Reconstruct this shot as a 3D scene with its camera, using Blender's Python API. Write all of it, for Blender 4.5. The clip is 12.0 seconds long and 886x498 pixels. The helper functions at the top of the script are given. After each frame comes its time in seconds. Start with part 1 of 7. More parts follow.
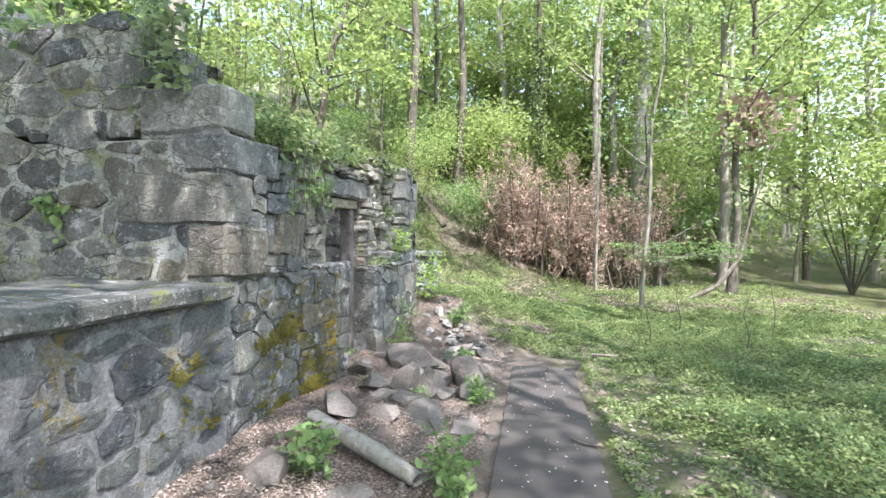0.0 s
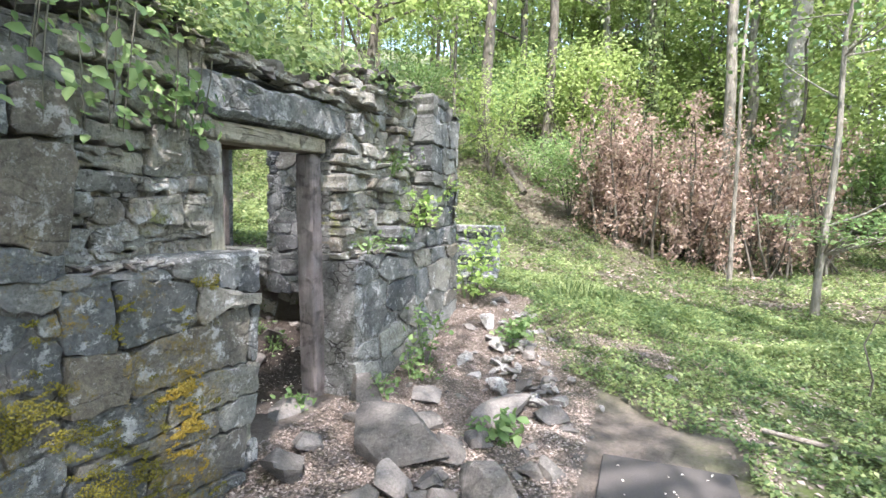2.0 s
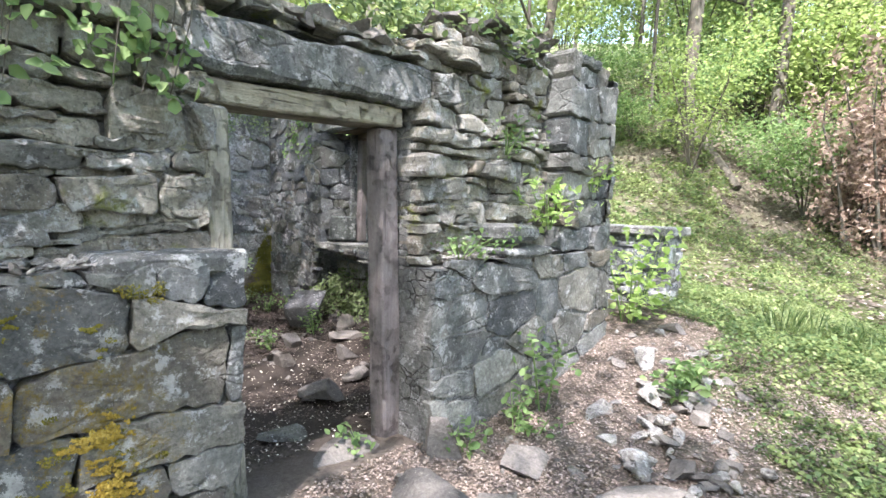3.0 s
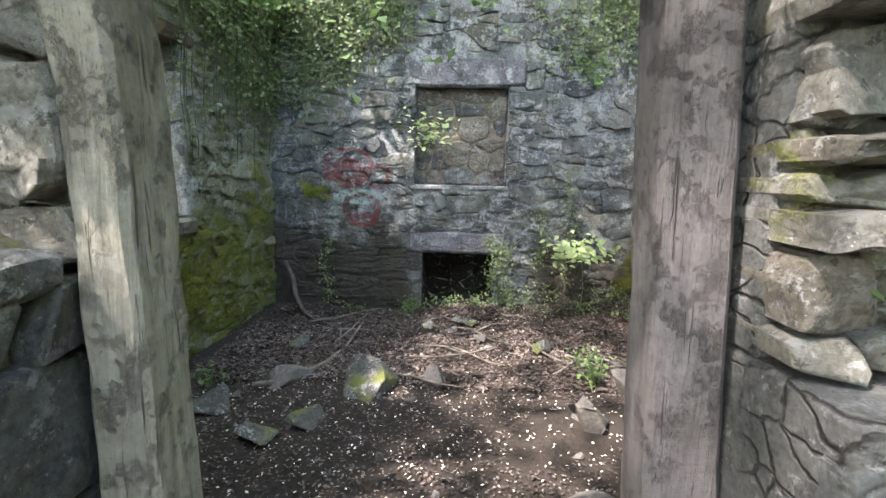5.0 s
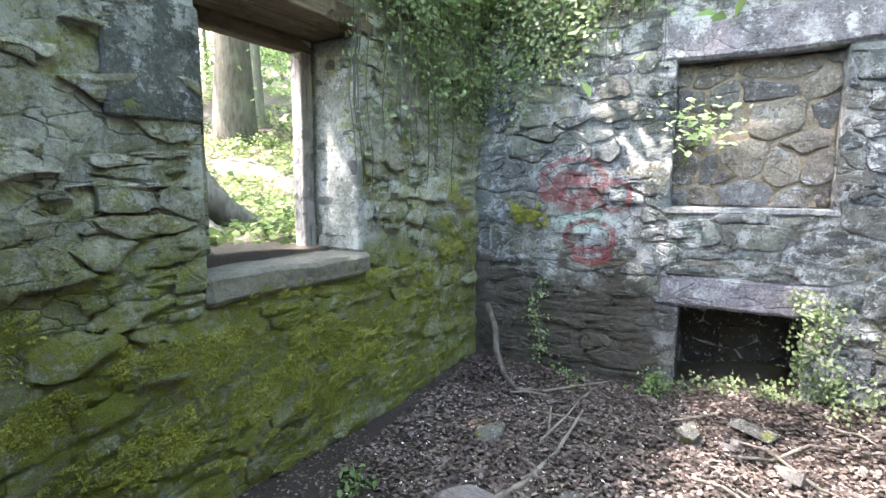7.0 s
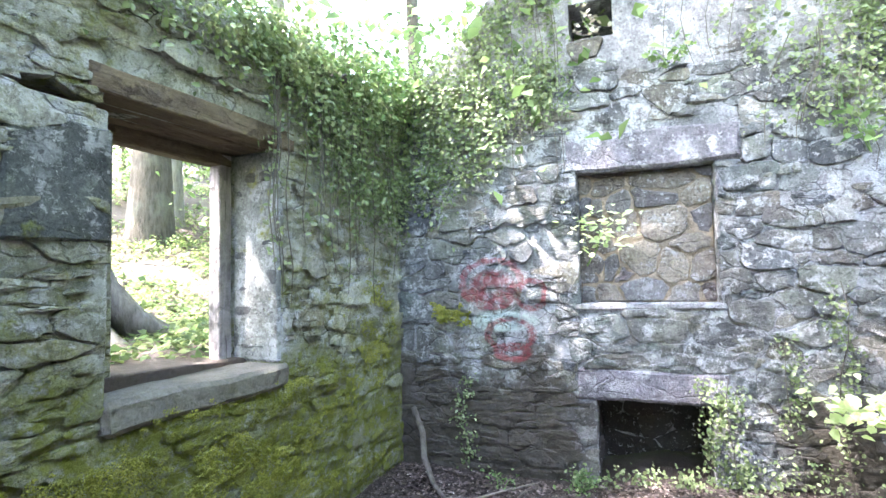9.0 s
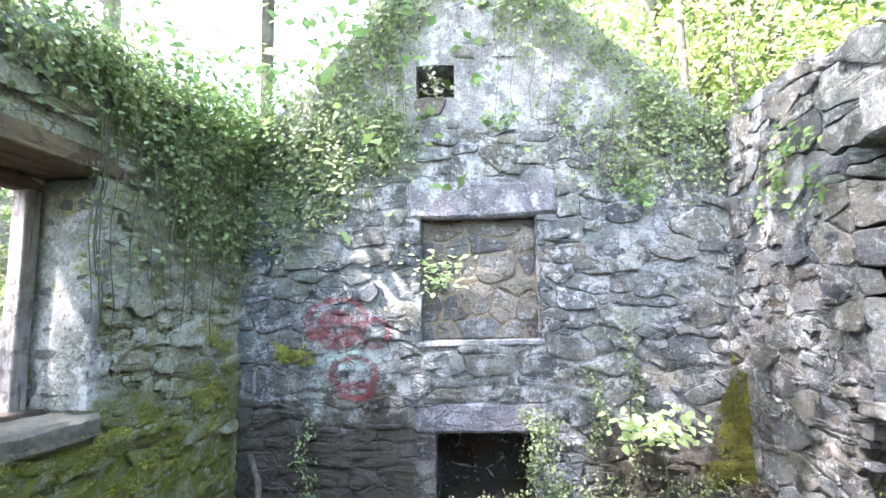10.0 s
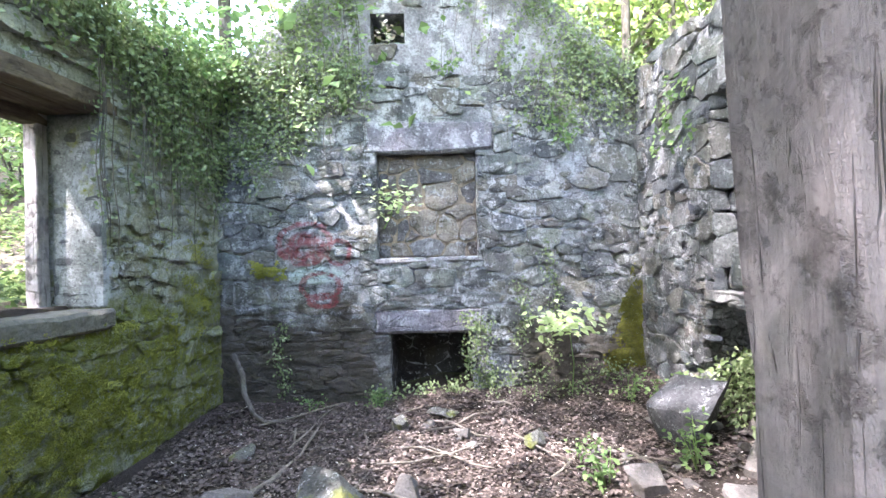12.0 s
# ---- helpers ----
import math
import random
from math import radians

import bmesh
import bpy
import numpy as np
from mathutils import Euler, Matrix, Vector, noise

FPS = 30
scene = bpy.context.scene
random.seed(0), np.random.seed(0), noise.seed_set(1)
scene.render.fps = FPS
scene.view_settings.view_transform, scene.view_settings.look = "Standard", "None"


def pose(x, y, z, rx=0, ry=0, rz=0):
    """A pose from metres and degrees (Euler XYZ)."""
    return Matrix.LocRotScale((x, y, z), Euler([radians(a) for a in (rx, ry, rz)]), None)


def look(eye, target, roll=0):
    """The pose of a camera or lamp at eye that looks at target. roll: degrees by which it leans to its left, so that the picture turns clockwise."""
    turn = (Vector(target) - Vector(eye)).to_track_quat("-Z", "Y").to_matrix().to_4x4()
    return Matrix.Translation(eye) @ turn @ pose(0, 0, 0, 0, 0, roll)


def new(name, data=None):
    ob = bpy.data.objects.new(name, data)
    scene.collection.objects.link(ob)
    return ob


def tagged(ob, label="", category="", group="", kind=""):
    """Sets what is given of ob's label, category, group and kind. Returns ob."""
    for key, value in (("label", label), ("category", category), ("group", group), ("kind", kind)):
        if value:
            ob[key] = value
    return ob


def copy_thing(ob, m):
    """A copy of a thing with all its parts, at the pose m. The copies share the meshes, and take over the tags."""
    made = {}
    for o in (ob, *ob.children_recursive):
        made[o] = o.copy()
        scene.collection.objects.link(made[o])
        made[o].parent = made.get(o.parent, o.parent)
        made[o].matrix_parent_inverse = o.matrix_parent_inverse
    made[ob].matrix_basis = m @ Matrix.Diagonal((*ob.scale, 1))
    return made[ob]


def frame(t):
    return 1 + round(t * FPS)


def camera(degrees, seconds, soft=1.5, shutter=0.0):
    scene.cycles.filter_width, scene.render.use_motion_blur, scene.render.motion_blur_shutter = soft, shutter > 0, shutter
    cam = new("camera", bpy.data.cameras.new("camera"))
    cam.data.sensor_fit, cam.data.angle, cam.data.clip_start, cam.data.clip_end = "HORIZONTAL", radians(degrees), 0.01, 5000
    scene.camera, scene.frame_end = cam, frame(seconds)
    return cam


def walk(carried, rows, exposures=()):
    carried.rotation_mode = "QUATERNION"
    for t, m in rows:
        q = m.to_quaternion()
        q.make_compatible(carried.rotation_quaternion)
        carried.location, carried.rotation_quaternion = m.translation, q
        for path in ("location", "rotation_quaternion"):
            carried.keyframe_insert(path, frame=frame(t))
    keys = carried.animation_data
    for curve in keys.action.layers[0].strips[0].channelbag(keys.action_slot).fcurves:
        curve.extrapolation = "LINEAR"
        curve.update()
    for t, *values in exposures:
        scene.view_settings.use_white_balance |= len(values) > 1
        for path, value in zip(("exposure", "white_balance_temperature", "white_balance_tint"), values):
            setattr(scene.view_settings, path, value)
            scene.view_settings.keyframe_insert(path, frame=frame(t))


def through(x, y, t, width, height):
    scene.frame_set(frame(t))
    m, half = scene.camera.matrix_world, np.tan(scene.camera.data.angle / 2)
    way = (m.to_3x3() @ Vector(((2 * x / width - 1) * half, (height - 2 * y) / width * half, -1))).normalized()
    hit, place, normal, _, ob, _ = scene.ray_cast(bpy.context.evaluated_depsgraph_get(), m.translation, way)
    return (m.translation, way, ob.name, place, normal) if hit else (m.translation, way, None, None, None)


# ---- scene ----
cam = camera(82.1, 12.0)
PATH = [
    (0, (0.797, -0.742, 1.661), (0.439, 1.225, 1.641), 0.8),
    (0.5, (0.735, 0.099, 1.653), (0.318, 2.054, 1.577), 0.7),
    (1, (0.694, 1.002, 1.628), (0.234, 2.945, 1.519), 0.7),
    (1.5, (0.676, 1.852, 1.667), (0.134, 3.773, 1.532), 1.0),
    (2, (0.683, 2.654, 1.671), (-0.032, 4.516, 1.531), 1.1),
    (2.5, (0.714, 3.373, 1.634), (-0.284, 5.101, 1.502), 1.3),
    (3, (0.699, 4.036, 1.633), (-0.663, 5.492, 1.476), 1.6),
    (3.5, (0.528, 4.641, 1.587), (-1.144, 5.719, 1.381), 2.3),
    (3.7, (0.433, 4.871, 1.593), (-1.331, 5.781, 1.349), 2.4),
    (5.3, (-1.159, 5.809, 1.56), (-3.128, 5.573, 1.305), 1.3),
    (5.5, (-1.362, 5.821, 1.526), (-3.319, 5.472, 1.301), 1.3),
    (6, (-1.821, 5.68, 1.615), (-3.709, 5.064, 1.386), 1.4),
    (6.5, (-2.132, 5.569, 1.6), (-3.937, 4.752, 1.325), 0.8),
    (6.7, (-2.26, 5.534, 1.602), (-4.032, 4.654, 1.311), 0.2),
    (8.3, (-2.393, 5.44, 1.631), (-4.184, 4.549, 1.619), -0.9),
    (8.5, (-2.368, 5.48, 1.626), (-4.183, 4.641, 1.663), -1.0),
    (9, (-2.288, 5.569, 1.696), (-4.174, 4.909, 1.799), -1.2),
    (9.5, (-2.217, 5.619, 1.688), (-4.164, 5.207, 1.881), -1.3),
    (10, (-2.156, 5.653, 1.691), (-4.138, 5.558, 1.936), -1.1),
    (10.5, (-2.065, 5.694, 1.651), (-4.038, 5.9, 1.905), -1.0),
    (11, (-1.944, 5.76, 1.626), (-3.9, 6.142, 1.791), -1.1),
    (11.5, (-1.745, 5.784, 1.575), (-3.719, 6.101, 1.626), -1.5),
    (12, (-1.403, 5.801, 1.483), (-3.403, 5.84, 1.498), -1.6),
]
EXPOSURES = [(0, 2.55, 6500, 13), (1, 2.58, 6500, 14), (2, 2.69, 6500, 14), (3.0, 2.79, 6500, 15), (3.7, 2.83, 6700, 15), (5.3, 3.35, 7000, 14), (6.7, 4.11, 6900, 15), (8.3, 4.68, 6650, 20), (9.5, 4.45, 6500, 19), (11, 4.18, 6350, 22), (11.5, 4.14, 6350, 22), (12, 4.0, 6350, 20)]
walk(cam, [(t, look(eye, target, roll)) for t, eye, target, roll in PATH], EXPOSURES)

# ---- world and sun ----
SUN_TO = Vector((0.30, -0.50, 0.90)).normalized()
world = bpy.data.worlds.new("sky")
scene.world = world
world.use_nodes = True
wn = world.node_tree
sky = wn.nodes.new("ShaderNodeTexSky")
sky.sky_type = "NISHITA"
sky.sun_disc = False
sky.dust_density, sky.air_density = 2.0, 1.4
sky.sun_elevation = math.asin(SUN_TO.z)
sky.sun_rotation = math.atan2(SUN_TO.x, SUN_TO.y)
wn.links.new(sky.outputs[0], wn.nodes["Background"].inputs[0])
wn.nodes["Background"].inputs[1].default_value = 0.15
sun_data = bpy.data.lights.new("sun", "SUN")
sun_data.energy, sun_data.angle, sun_data.color = 2.65, radians(0.6), (1.0, 0.955, 0.93)
sun = new("sun", sun_data)
sun.matrix_world = look((0, 0, 30), Vector((0, 0, 30)) - SUN_TO)

# ---- material helpers ----


class Nodes:
    """A node material under construction."""

    def __init__(self, name):
        self.mat = bpy.data.materials.new(name)
        self.mat.use_nodes = True
        self.tree = self.mat.node_tree
        self.bsdf = self.tree.nodes["Principled BSDF"]
        self.out = self.tree.nodes["Material Output"]
        self.pos = self.add("ShaderNodeNewGeometry").outputs["Position"]

    def add(self, kind, **values):
        n = self.tree.nodes.new(kind)
        for key, v in values.items():
            self.put(n.inputs[key.replace("_", " ")], v)
        return n

    def put(self, sock, v):
        if isinstance(v, bpy.types.NodeSocket):
            self.tree.links.new(v, sock)
        else:
            if sock.type == "RGBA" and len(v) == 3:
                v = (*v, 1)
            sock.default_value = v

    def noise(self, scale, detail=6, rough=0.6, vec=None, distort=0.0):
        return self.add("ShaderNodeTexNoise", Vector=vec or self.pos, Scale=scale, Detail=detail, Roughness=rough, Distortion=distort).outputs[0]

    def stretch(self, sx, sy, sz):
        m = self.add("ShaderNodeMapping", Vector=self.pos)
        m.inputs["Scale"].default_value = (sx, sy, sz)
        return m.outputs[0]

    def ramp(self, fac, a, b):
        r = self.add("ShaderNodeMapRange", Value=fac)
        r.inputs[1].default_value, r.inputs[2].default_value = a, b
        return r.outputs[0]

    def math(self, op, a, b=None):
        n = self.tree.nodes.new("ShaderNodeMath")
        n.operation = op
        self.put(n.inputs[0], a)
        if b is not None:
            self.put(n.inputs[1], b)
        return n.outputs[0]

    def mix(self, fac, a, b):
        n = self.tree.nodes.new("ShaderNodeMix")
        n.data_type = "RGBA"
        self.put(n.inputs[0], fac), self.put(n.inputs[6], a), self.put(n.inputs[7], b)
        return n.outputs[2]

    def scaled(self, col, fac):
        n = self.tree.nodes.new("ShaderNodeVectorMath")
        n.operation = "SCALE"
        self.put(n.inputs[0], col), self.put(n.inputs["Scale"], fac)
        return n.outputs[0]

    def colours(self, fac, cols):
        n = self.tree.nodes.new("ShaderNodeValToRGB")
        e = n.color_ramp.elements
        while len(e) < len(cols):
            e.new(0.5)
        for k, c in enumerate(cols):
            e[k].position = k / (len(cols) - 1)
            e[k].color = (*c, 1)
        self.put(n.inputs[0], fac)
        return n.outputs[0]

    def xyz(self):
        s = self.add("ShaderNodeSeparateXYZ", Vector=self.pos)
        return s.outputs

    def bump(self, height, strength, dist=0.02):
        b = self.add("ShaderNodeBump", Height=height, Strength=strength, Distance=dist)
        self.put(self.bsdf.inputs["Normal"], b.outputs[0])

    def done(self, col, rough=0.9, spec=0.3):
        self.put(self.bsdf.inputs["Base Color"], col)
        self.put(self.bsdf.inputs["Roughness"], rough)
        self.bsdf.inputs["Specular IOR Level"].default_value = spec
        return self.mat


MOSS = [(0.065, 0.076, 0.02), (0.20, 0.22, 0.048), (0.38, 0.385, 0.115)]


def stone_mat(name, cols, lichen=0.5, moss=None, dark=0.0, paint=None, gold=0.0, damp=None, pointed=False, cracks=None, flecks=0.62):
    """Weathered masonry: each stone has a tone of its own; lichen, stains and moss run over stone and mortar alike."""
    m = Nodes(name)
    fine = m.noise(42, 10, 0.78)
    patch = m.ramp(m.noise(6.5, 8, 0.7), 0.3, 0.7)
    if pointed:
        col = m.colours(m.noise(2.6, 6, 0.65), cols)
    else:
        col = m.colours(m.add("ShaderNodeObjectInfo").outputs["Random"], cols)
    col = m.scaled(col, m.math("ADD", m.math("ADD", m.math("MULTIPLY", m.ramp(fine, 0.34, 0.66), 0.95), m.math("MULTIPLY", patch, 0.7)), 0.22))
    stain = m.ramp(m.noise(1.0, 8, 0.7, m.stretch(2.6, 2.6, 1.3)), 0.47, 0.60)
    col = m.mix(m.math("MULTIPLY", stain, 0.32 + dark), col, (0.052, 0.055, 0.06))
    crust = m.ramp(m.noise(7.0, 14, 0.80), 0.585 - 0.11 * lichen, 0.612 - 0.10 * lichen)
    crust = m.math("MULTIPLY", crust, m.ramp(m.noise(2.6, 6, 0.65), 0.38, 0.54))
    col = m.mix(m.math("MULTIPLY", crust, 0.42 + 0.45 * lichen), col, m.colours(m.noise(45, 6, 0.75), [(0.24, 0.246, 0.255), (0.47, 0.483, 0.50), (0.70, 0.708, 0.72)]))
    for size, low, tone in ((19, 0.605, (0.48, 0.485, 0.50)), (60, 0.635, (0.55, 0.56, 0.54)), (26, 0.59, (0.025, 0.025, 0.027))):
        fleck = m.ramp(m.noise(size, 6, 0.7, m.stretch(1.0, 1.0, 1.15) if size == 19 else None), low, low + 0.03)
        col = m.mix(m.math("MULTIPLY", fleck, flecks), col, tone)
    # cracks and lost pointing between small packed stones
    warp = m.add("ShaderNodeVectorMath")
    warp.operation = "MULTIPLY_ADD"
    m.put(warp.inputs[0], m.add("ShaderNodeTexNoise", Vector=m.pos, Scale=7.0, Detail=5.0).outputs[1])
    warp.inputs[1].default_value = (0.16, 0.16, 0.10)
    m.put(warp.inputs[2], m.stretch(1.0, 1.0, 1.7))
    net = m.add("ShaderNodeTexVoronoi", Vector=warp.outputs[0], Scale=7.5 if pointed else 4.5)
    net.feature = "DISTANCE_TO_EDGE"
    crack = m.math("MULTIPLY", m.ramp(net.outputs["Distance"], 0.055, 0.012), m.ramp(m.noise(2.8, 6, 0.65), 0.44, 0.58))
    crack = m.math("MULTIPLY", crack, cracks if cracks is not None else (0.85 if pointed else 0.28))
    col = m.mix(crack, col, (0.028, 0.026, 0.025))
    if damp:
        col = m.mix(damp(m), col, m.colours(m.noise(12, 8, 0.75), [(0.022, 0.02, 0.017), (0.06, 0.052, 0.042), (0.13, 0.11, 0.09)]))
    if gold:
        x, y, z = m.xyz()
        g = m.ramp(m.noise(2.6, 6, 0.65), 0.60 - gold, 0.63 - gold)
        g = m.math("MULTIPLY", g, m.math("MULTIPLY", m.ramp(z, 1.75, 1.2), m.ramp(y, 4.6, 4.3)))
        # a rusty run down the wall beside the doorway
        off = m.math("ADD", m.math("MULTIPLY", m.noise(4.5, 6, 0.7), 0.9), -0.45)
        run = m.ramp(m.math("ABSOLUTE", m.math("ADD", m.math("SUBTRACT", y, 4.56), off)), 0.19, 0.10)
        run = m.math("MULTIPLY", run, m.math("MULTIPLY", m.ramp(z, 1.18, 0.95), m.ramp(x, -2.6, -2.0)))
        g = m.math("MULTIPLY", m.math("MAXIMUM", g, run), m.ramp(m.noise(13, 9, 0.8), 0.47, 0.55))
        col = m.mix(m.math("MULTIPLY", g, m.ramp(m.noise(34, 8, 0.8), 0.38, 0.60)), col, m.colours(m.noise(9, 5), [(0.05, 0.045, 0.008), (0.16, 0.115, 0.012), (0.36, 0.22, 0.03)]))
    if paint:
        col = paint(m, col)
    h = m.math("ADD", m.noise(17, 11, 0.78), m.math("MULTIPLY", m.noise(85, 5, 0.65), 0.35))
    h = m.math("SUBTRACT", h, m.math("MULTIPLY", crack, 0.9))
    if moss:
        k = moss(m)
        fuzz = m.noise(120, 4, 0.7)
        col = m.mix(k, col, m.colours(m.math("ADD", m.math("MULTIPLY", fuzz, 0.5), m.math("MULTIPLY", m.noise(6, 5), 0.5)), MOSS))
        h = m.math("ADD", h, m.math("MULTIPLY", m.math("MULTIPLY", fuzz, k), 1.0))
    m.bump(h, 1.0, 0.032)
    return m.done(col, 0.92, 0.25)


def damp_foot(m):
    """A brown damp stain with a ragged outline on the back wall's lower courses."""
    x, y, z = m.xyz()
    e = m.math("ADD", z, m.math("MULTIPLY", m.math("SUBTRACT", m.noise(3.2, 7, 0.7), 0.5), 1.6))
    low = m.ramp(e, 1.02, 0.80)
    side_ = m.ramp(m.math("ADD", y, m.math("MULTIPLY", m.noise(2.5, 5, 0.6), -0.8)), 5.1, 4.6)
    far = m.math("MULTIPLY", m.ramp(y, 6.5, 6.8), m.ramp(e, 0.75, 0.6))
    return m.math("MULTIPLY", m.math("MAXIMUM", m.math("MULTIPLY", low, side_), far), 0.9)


GREY = [(1.12 * a, 1.11 * b, 1.09 * c) for a, b, c in [(0.06, 0.066, 0.074), (0.16, 0.167, 0.166), (0.09, 0.10, 0.11), (0.20, 0.204, 0.195), (0.11, 0.118, 0.118), (0.175, 0.172, 0.157), (0.075, 0.081, 0.085), (0.14, 0.126, 0.105)]]
PALE = [(0.085, 0.095, 0.12), (0.21, 0.225, 0.235), (0.105, 0.108, 0.118), (0.32, 0.33, 0.335), (0.12, 0.145, 0.155), (0.26, 0.245, 0.22), (0.145, 0.162, 0.185), (0.155, 0.142, 0.132), (0.20, 0.218, 0.20)]
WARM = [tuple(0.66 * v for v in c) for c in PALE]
ALGAL = [(1.12 * a, 1.12 * b, 1.08 * c) for a, b, c in [(0.13, 0.135, 0.118), (0.32, 0.325, 0.29), (0.19, 0.195, 0.172), (0.40, 0.405, 0.365), (0.18, 0.17, 0.135), (0.33, 0.33, 0.29)]]
BROWNED = [(0.21, 0.20, 0.175), (0.28, 0.265, 0.23), (0.16, 0.16, 0.155), (0.32, 0.30, 0.26), (0.24, 0.23, 0.21), (0.18, 0.155, 0.125)]


def moss_low(m):
    """Moss over the damp foot of a wall, thick below about a metre, ragged above."""
    z = m.xyz()[2]
    edge = m.math("ADD", z, m.math("MULTIPLY", m.noise(3.0, 6, 0.65), -1.9))
    thick = m.math("MAXIMUM", m.ramp(m.noise(4.2, 8, 0.72), 0.36, 0.50), 0.5)
    return m.math("MULTIPLY", m.ramp(edge, 0.45, 0.0), m.math("MULTIPLY", thick, m.ramp(m.noise(17, 9, 0.75), 0.36, 0.50)))


def moss_left(m):
    """The same, with scattered tufts and a film of algae higher up."""
    spots_m = m.math("MULTIPLY", m.ramp(m.noise(3.6, 7, 0.7), 0.50, 0.60), m.ramp(m.noise(22, 6, 0.75), 0.35, 0.6))
    film = m.math("MULTIPLY", m.ramp(m.noise(1.6, 6, 0.65), 0.42, 0.64), 0.13)
    return m.math("MAXIMUM", moss_low(m), m.math("MAXIMUM", m.math("MULTIPLY", spots_m, 0.75), film))


def moss_spots(m):
    return m.math("MULTIPLY", m.ramp(m.noise(3.3, 5, 0.6), 0.60, 0.68), m.ramp(m.noise(25, 5, 0.7), 0.35, 0.55))


def ring(m, cy, cz, ry, rz, width):
    """A painted loop on the plane of the back wall."""
    x, y, z = m.xyz()
    wob = m.math("MULTIPLY", m.math("SUBTRACT", m.noise(7, 3), 0.5), 0.5)
    u = m.math("DIVIDE", m.math("SUBTRACT", y, cy), ry)
    v = m.math("DIVIDE", m.math("SUBTRACT", z, cz), rz)
    r = m.math("SQRT", m.math("ADD", m.math("MULTIPLY", u, u), m.math("MULTIPLY", v, v)))
    r = m.math("ADD", r, wob)
    return m.ramp(m.math("ABSOLUTE", m.math("SUBTRACT", r, 1.0)), width, width * 0.5)


def red_paint(m, col):
    """Faded sprayed scrawl in red, with a pale patch, on the back wall."""
    k = ring(m, 4.50, 1.62, 0.27, 0.20, 0.16)
    for a in ((4.50, 1.56, 0.13, 0.10, 0.9), (4.83, 1.52, 0.12, 0.12, 0.25), (4.65, 1.18, 0.20, 0.13, 0.2), (4.67, 1.03, 0.12, 0.06, 0.5)):
        k = m.math("MAXIMUM", k, ring(m, *a))
    worn = m.math("MULTIPLY", k, m.ramp(m.noise(16, 8, 0.8), 0.36, 0.54))
    pale = m.math("MULTIPLY", ring(m, 4.60, 1.29, 0.15, 0.05, 1.1), m.ramp(m.noise(18, 5, 0.7), 0.38, 0.5))
    col = m.mix(m.math("MULTIPLY", pale, 0.7), col, (0.45, 0.55, 0.52))
    return m.mix(m.math("MULTIPLY", worn, 0.66), col, (0.23, 0.03, 0.04))


M_FRONT = stone_mat("facade_stone", GREY, 0.38, None, 0.05, gold=0.05, flecks=0.35)
M_RUBBLE = stone_mat("rubble_stone", BROWNED, 0.5, moss_spots)
M_LEFT = stone_mat("mossy_stone", ALGAL, 0.75, moss_left, cracks=0.45)
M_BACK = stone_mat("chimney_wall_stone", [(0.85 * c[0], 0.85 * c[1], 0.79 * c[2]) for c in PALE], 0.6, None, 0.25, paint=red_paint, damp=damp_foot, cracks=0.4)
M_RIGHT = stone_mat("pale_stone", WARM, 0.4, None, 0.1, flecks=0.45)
# lichened stub wall, kept paler to carry the sun on it in its colour
M_STUB = stone_mat("sunlit_lichened_stone", PALE, 1.1, None, flecks=0.4)
M_INFILL = stone_mat("infill_stone", [(0.10, 0.085, 0.08), (0.22, 0.19, 0.155), (0.085, 0.085, 0.10), (0.26, 0.225, 0.18), (0.145, 0.145, 0.155), (0.13, 0.105, 0.10)], 0.25, None)
M_TERRACE = stone_mat("terrace_stone", [(0.075, 0.083, 0.095), (0.125, 0.13, 0.132), (0.10, 0.107, 0.102), (0.055, 0.062, 0.073)], 0.1, None, gold=0.05, flecks=0.25)


def rock_mat():
    """Plain brownish field stone, smooth-faced, with faint bands, dust and a few pale spots."""
    m = Nodes("loose_rock")
    col = m.colours(m.add("ShaderNodeObjectInfo").outputs["Random"], [(0.075, 0.068, 0.066), (0.14, 0.128, 0.12), (0.10, 0.093, 0.09), (0.175, 0.16, 0.15), (0.115, 0.104, 0.097)])
    band = m.noise(1.0, 7, 0.65, m.stretch(6.0, 6.0, 17.0), 0.6)
    col = m.scaled(col, m.math("ADD", 0.25, m.math("ADD", m.math("MULTIPLY", band, 0.7), m.math("MULTIPLY", m.ramp(m.noise(48, 9, 0.78), 0.34, 0.66), 0.75))))
    dust = m.ramp(m.noise(5.0, 9, 0.72), 0.52, 0.66)
    col = m.mix(m.math("MULTIPLY", dust, 0.34), col, (0.19, 0.175, 0.158))
    spot = m.ramp(m.noise(24, 6, 0.7), 0.655, 0.68)
    col = m.mix(m.math("MULTIPLY", spot, 0.5), col, (0.42, 0.41, 0.38))
    m.bump(m.math("ADD", band, m.math("MULTIPLY", m.noise(30, 10, 0.76), 0.8)), 1.0, 0.02)
    return m.done(col, 0.88, 0.25)


M_ROCK = rock_mat()
M_MOSSROCK = stone_mat("mossy_rock", [(0.11, 0.11, 0.10), (0.13, 0.13, 0.115)], 0.35, lambda m: m.math("MULTIPLY", m.ramp(m.noise(5, 5, 0.6), 0.53, 0.66), 0.8))
M_COPING = stone_mat("mossy_coping", [(0.075, 0.08, 0.078), (0.11, 0.115, 0.11), (0.16, 0.165, 0.155)], 0.3, moss_spots, 0.1, pointed=True, cracks=0.0)
M_SLATE = stone_mat("dark_slate", [(0.085, 0.095, 0.092), (0.095, 0.105, 0.102)], 0.5, moss_spots)
M_BOULDER = stone_mat("grey_boulder", [(0.10, 0.10, 0.107), (0.115, 0.115, 0.122)], 0.3, None, cracks=0.0)
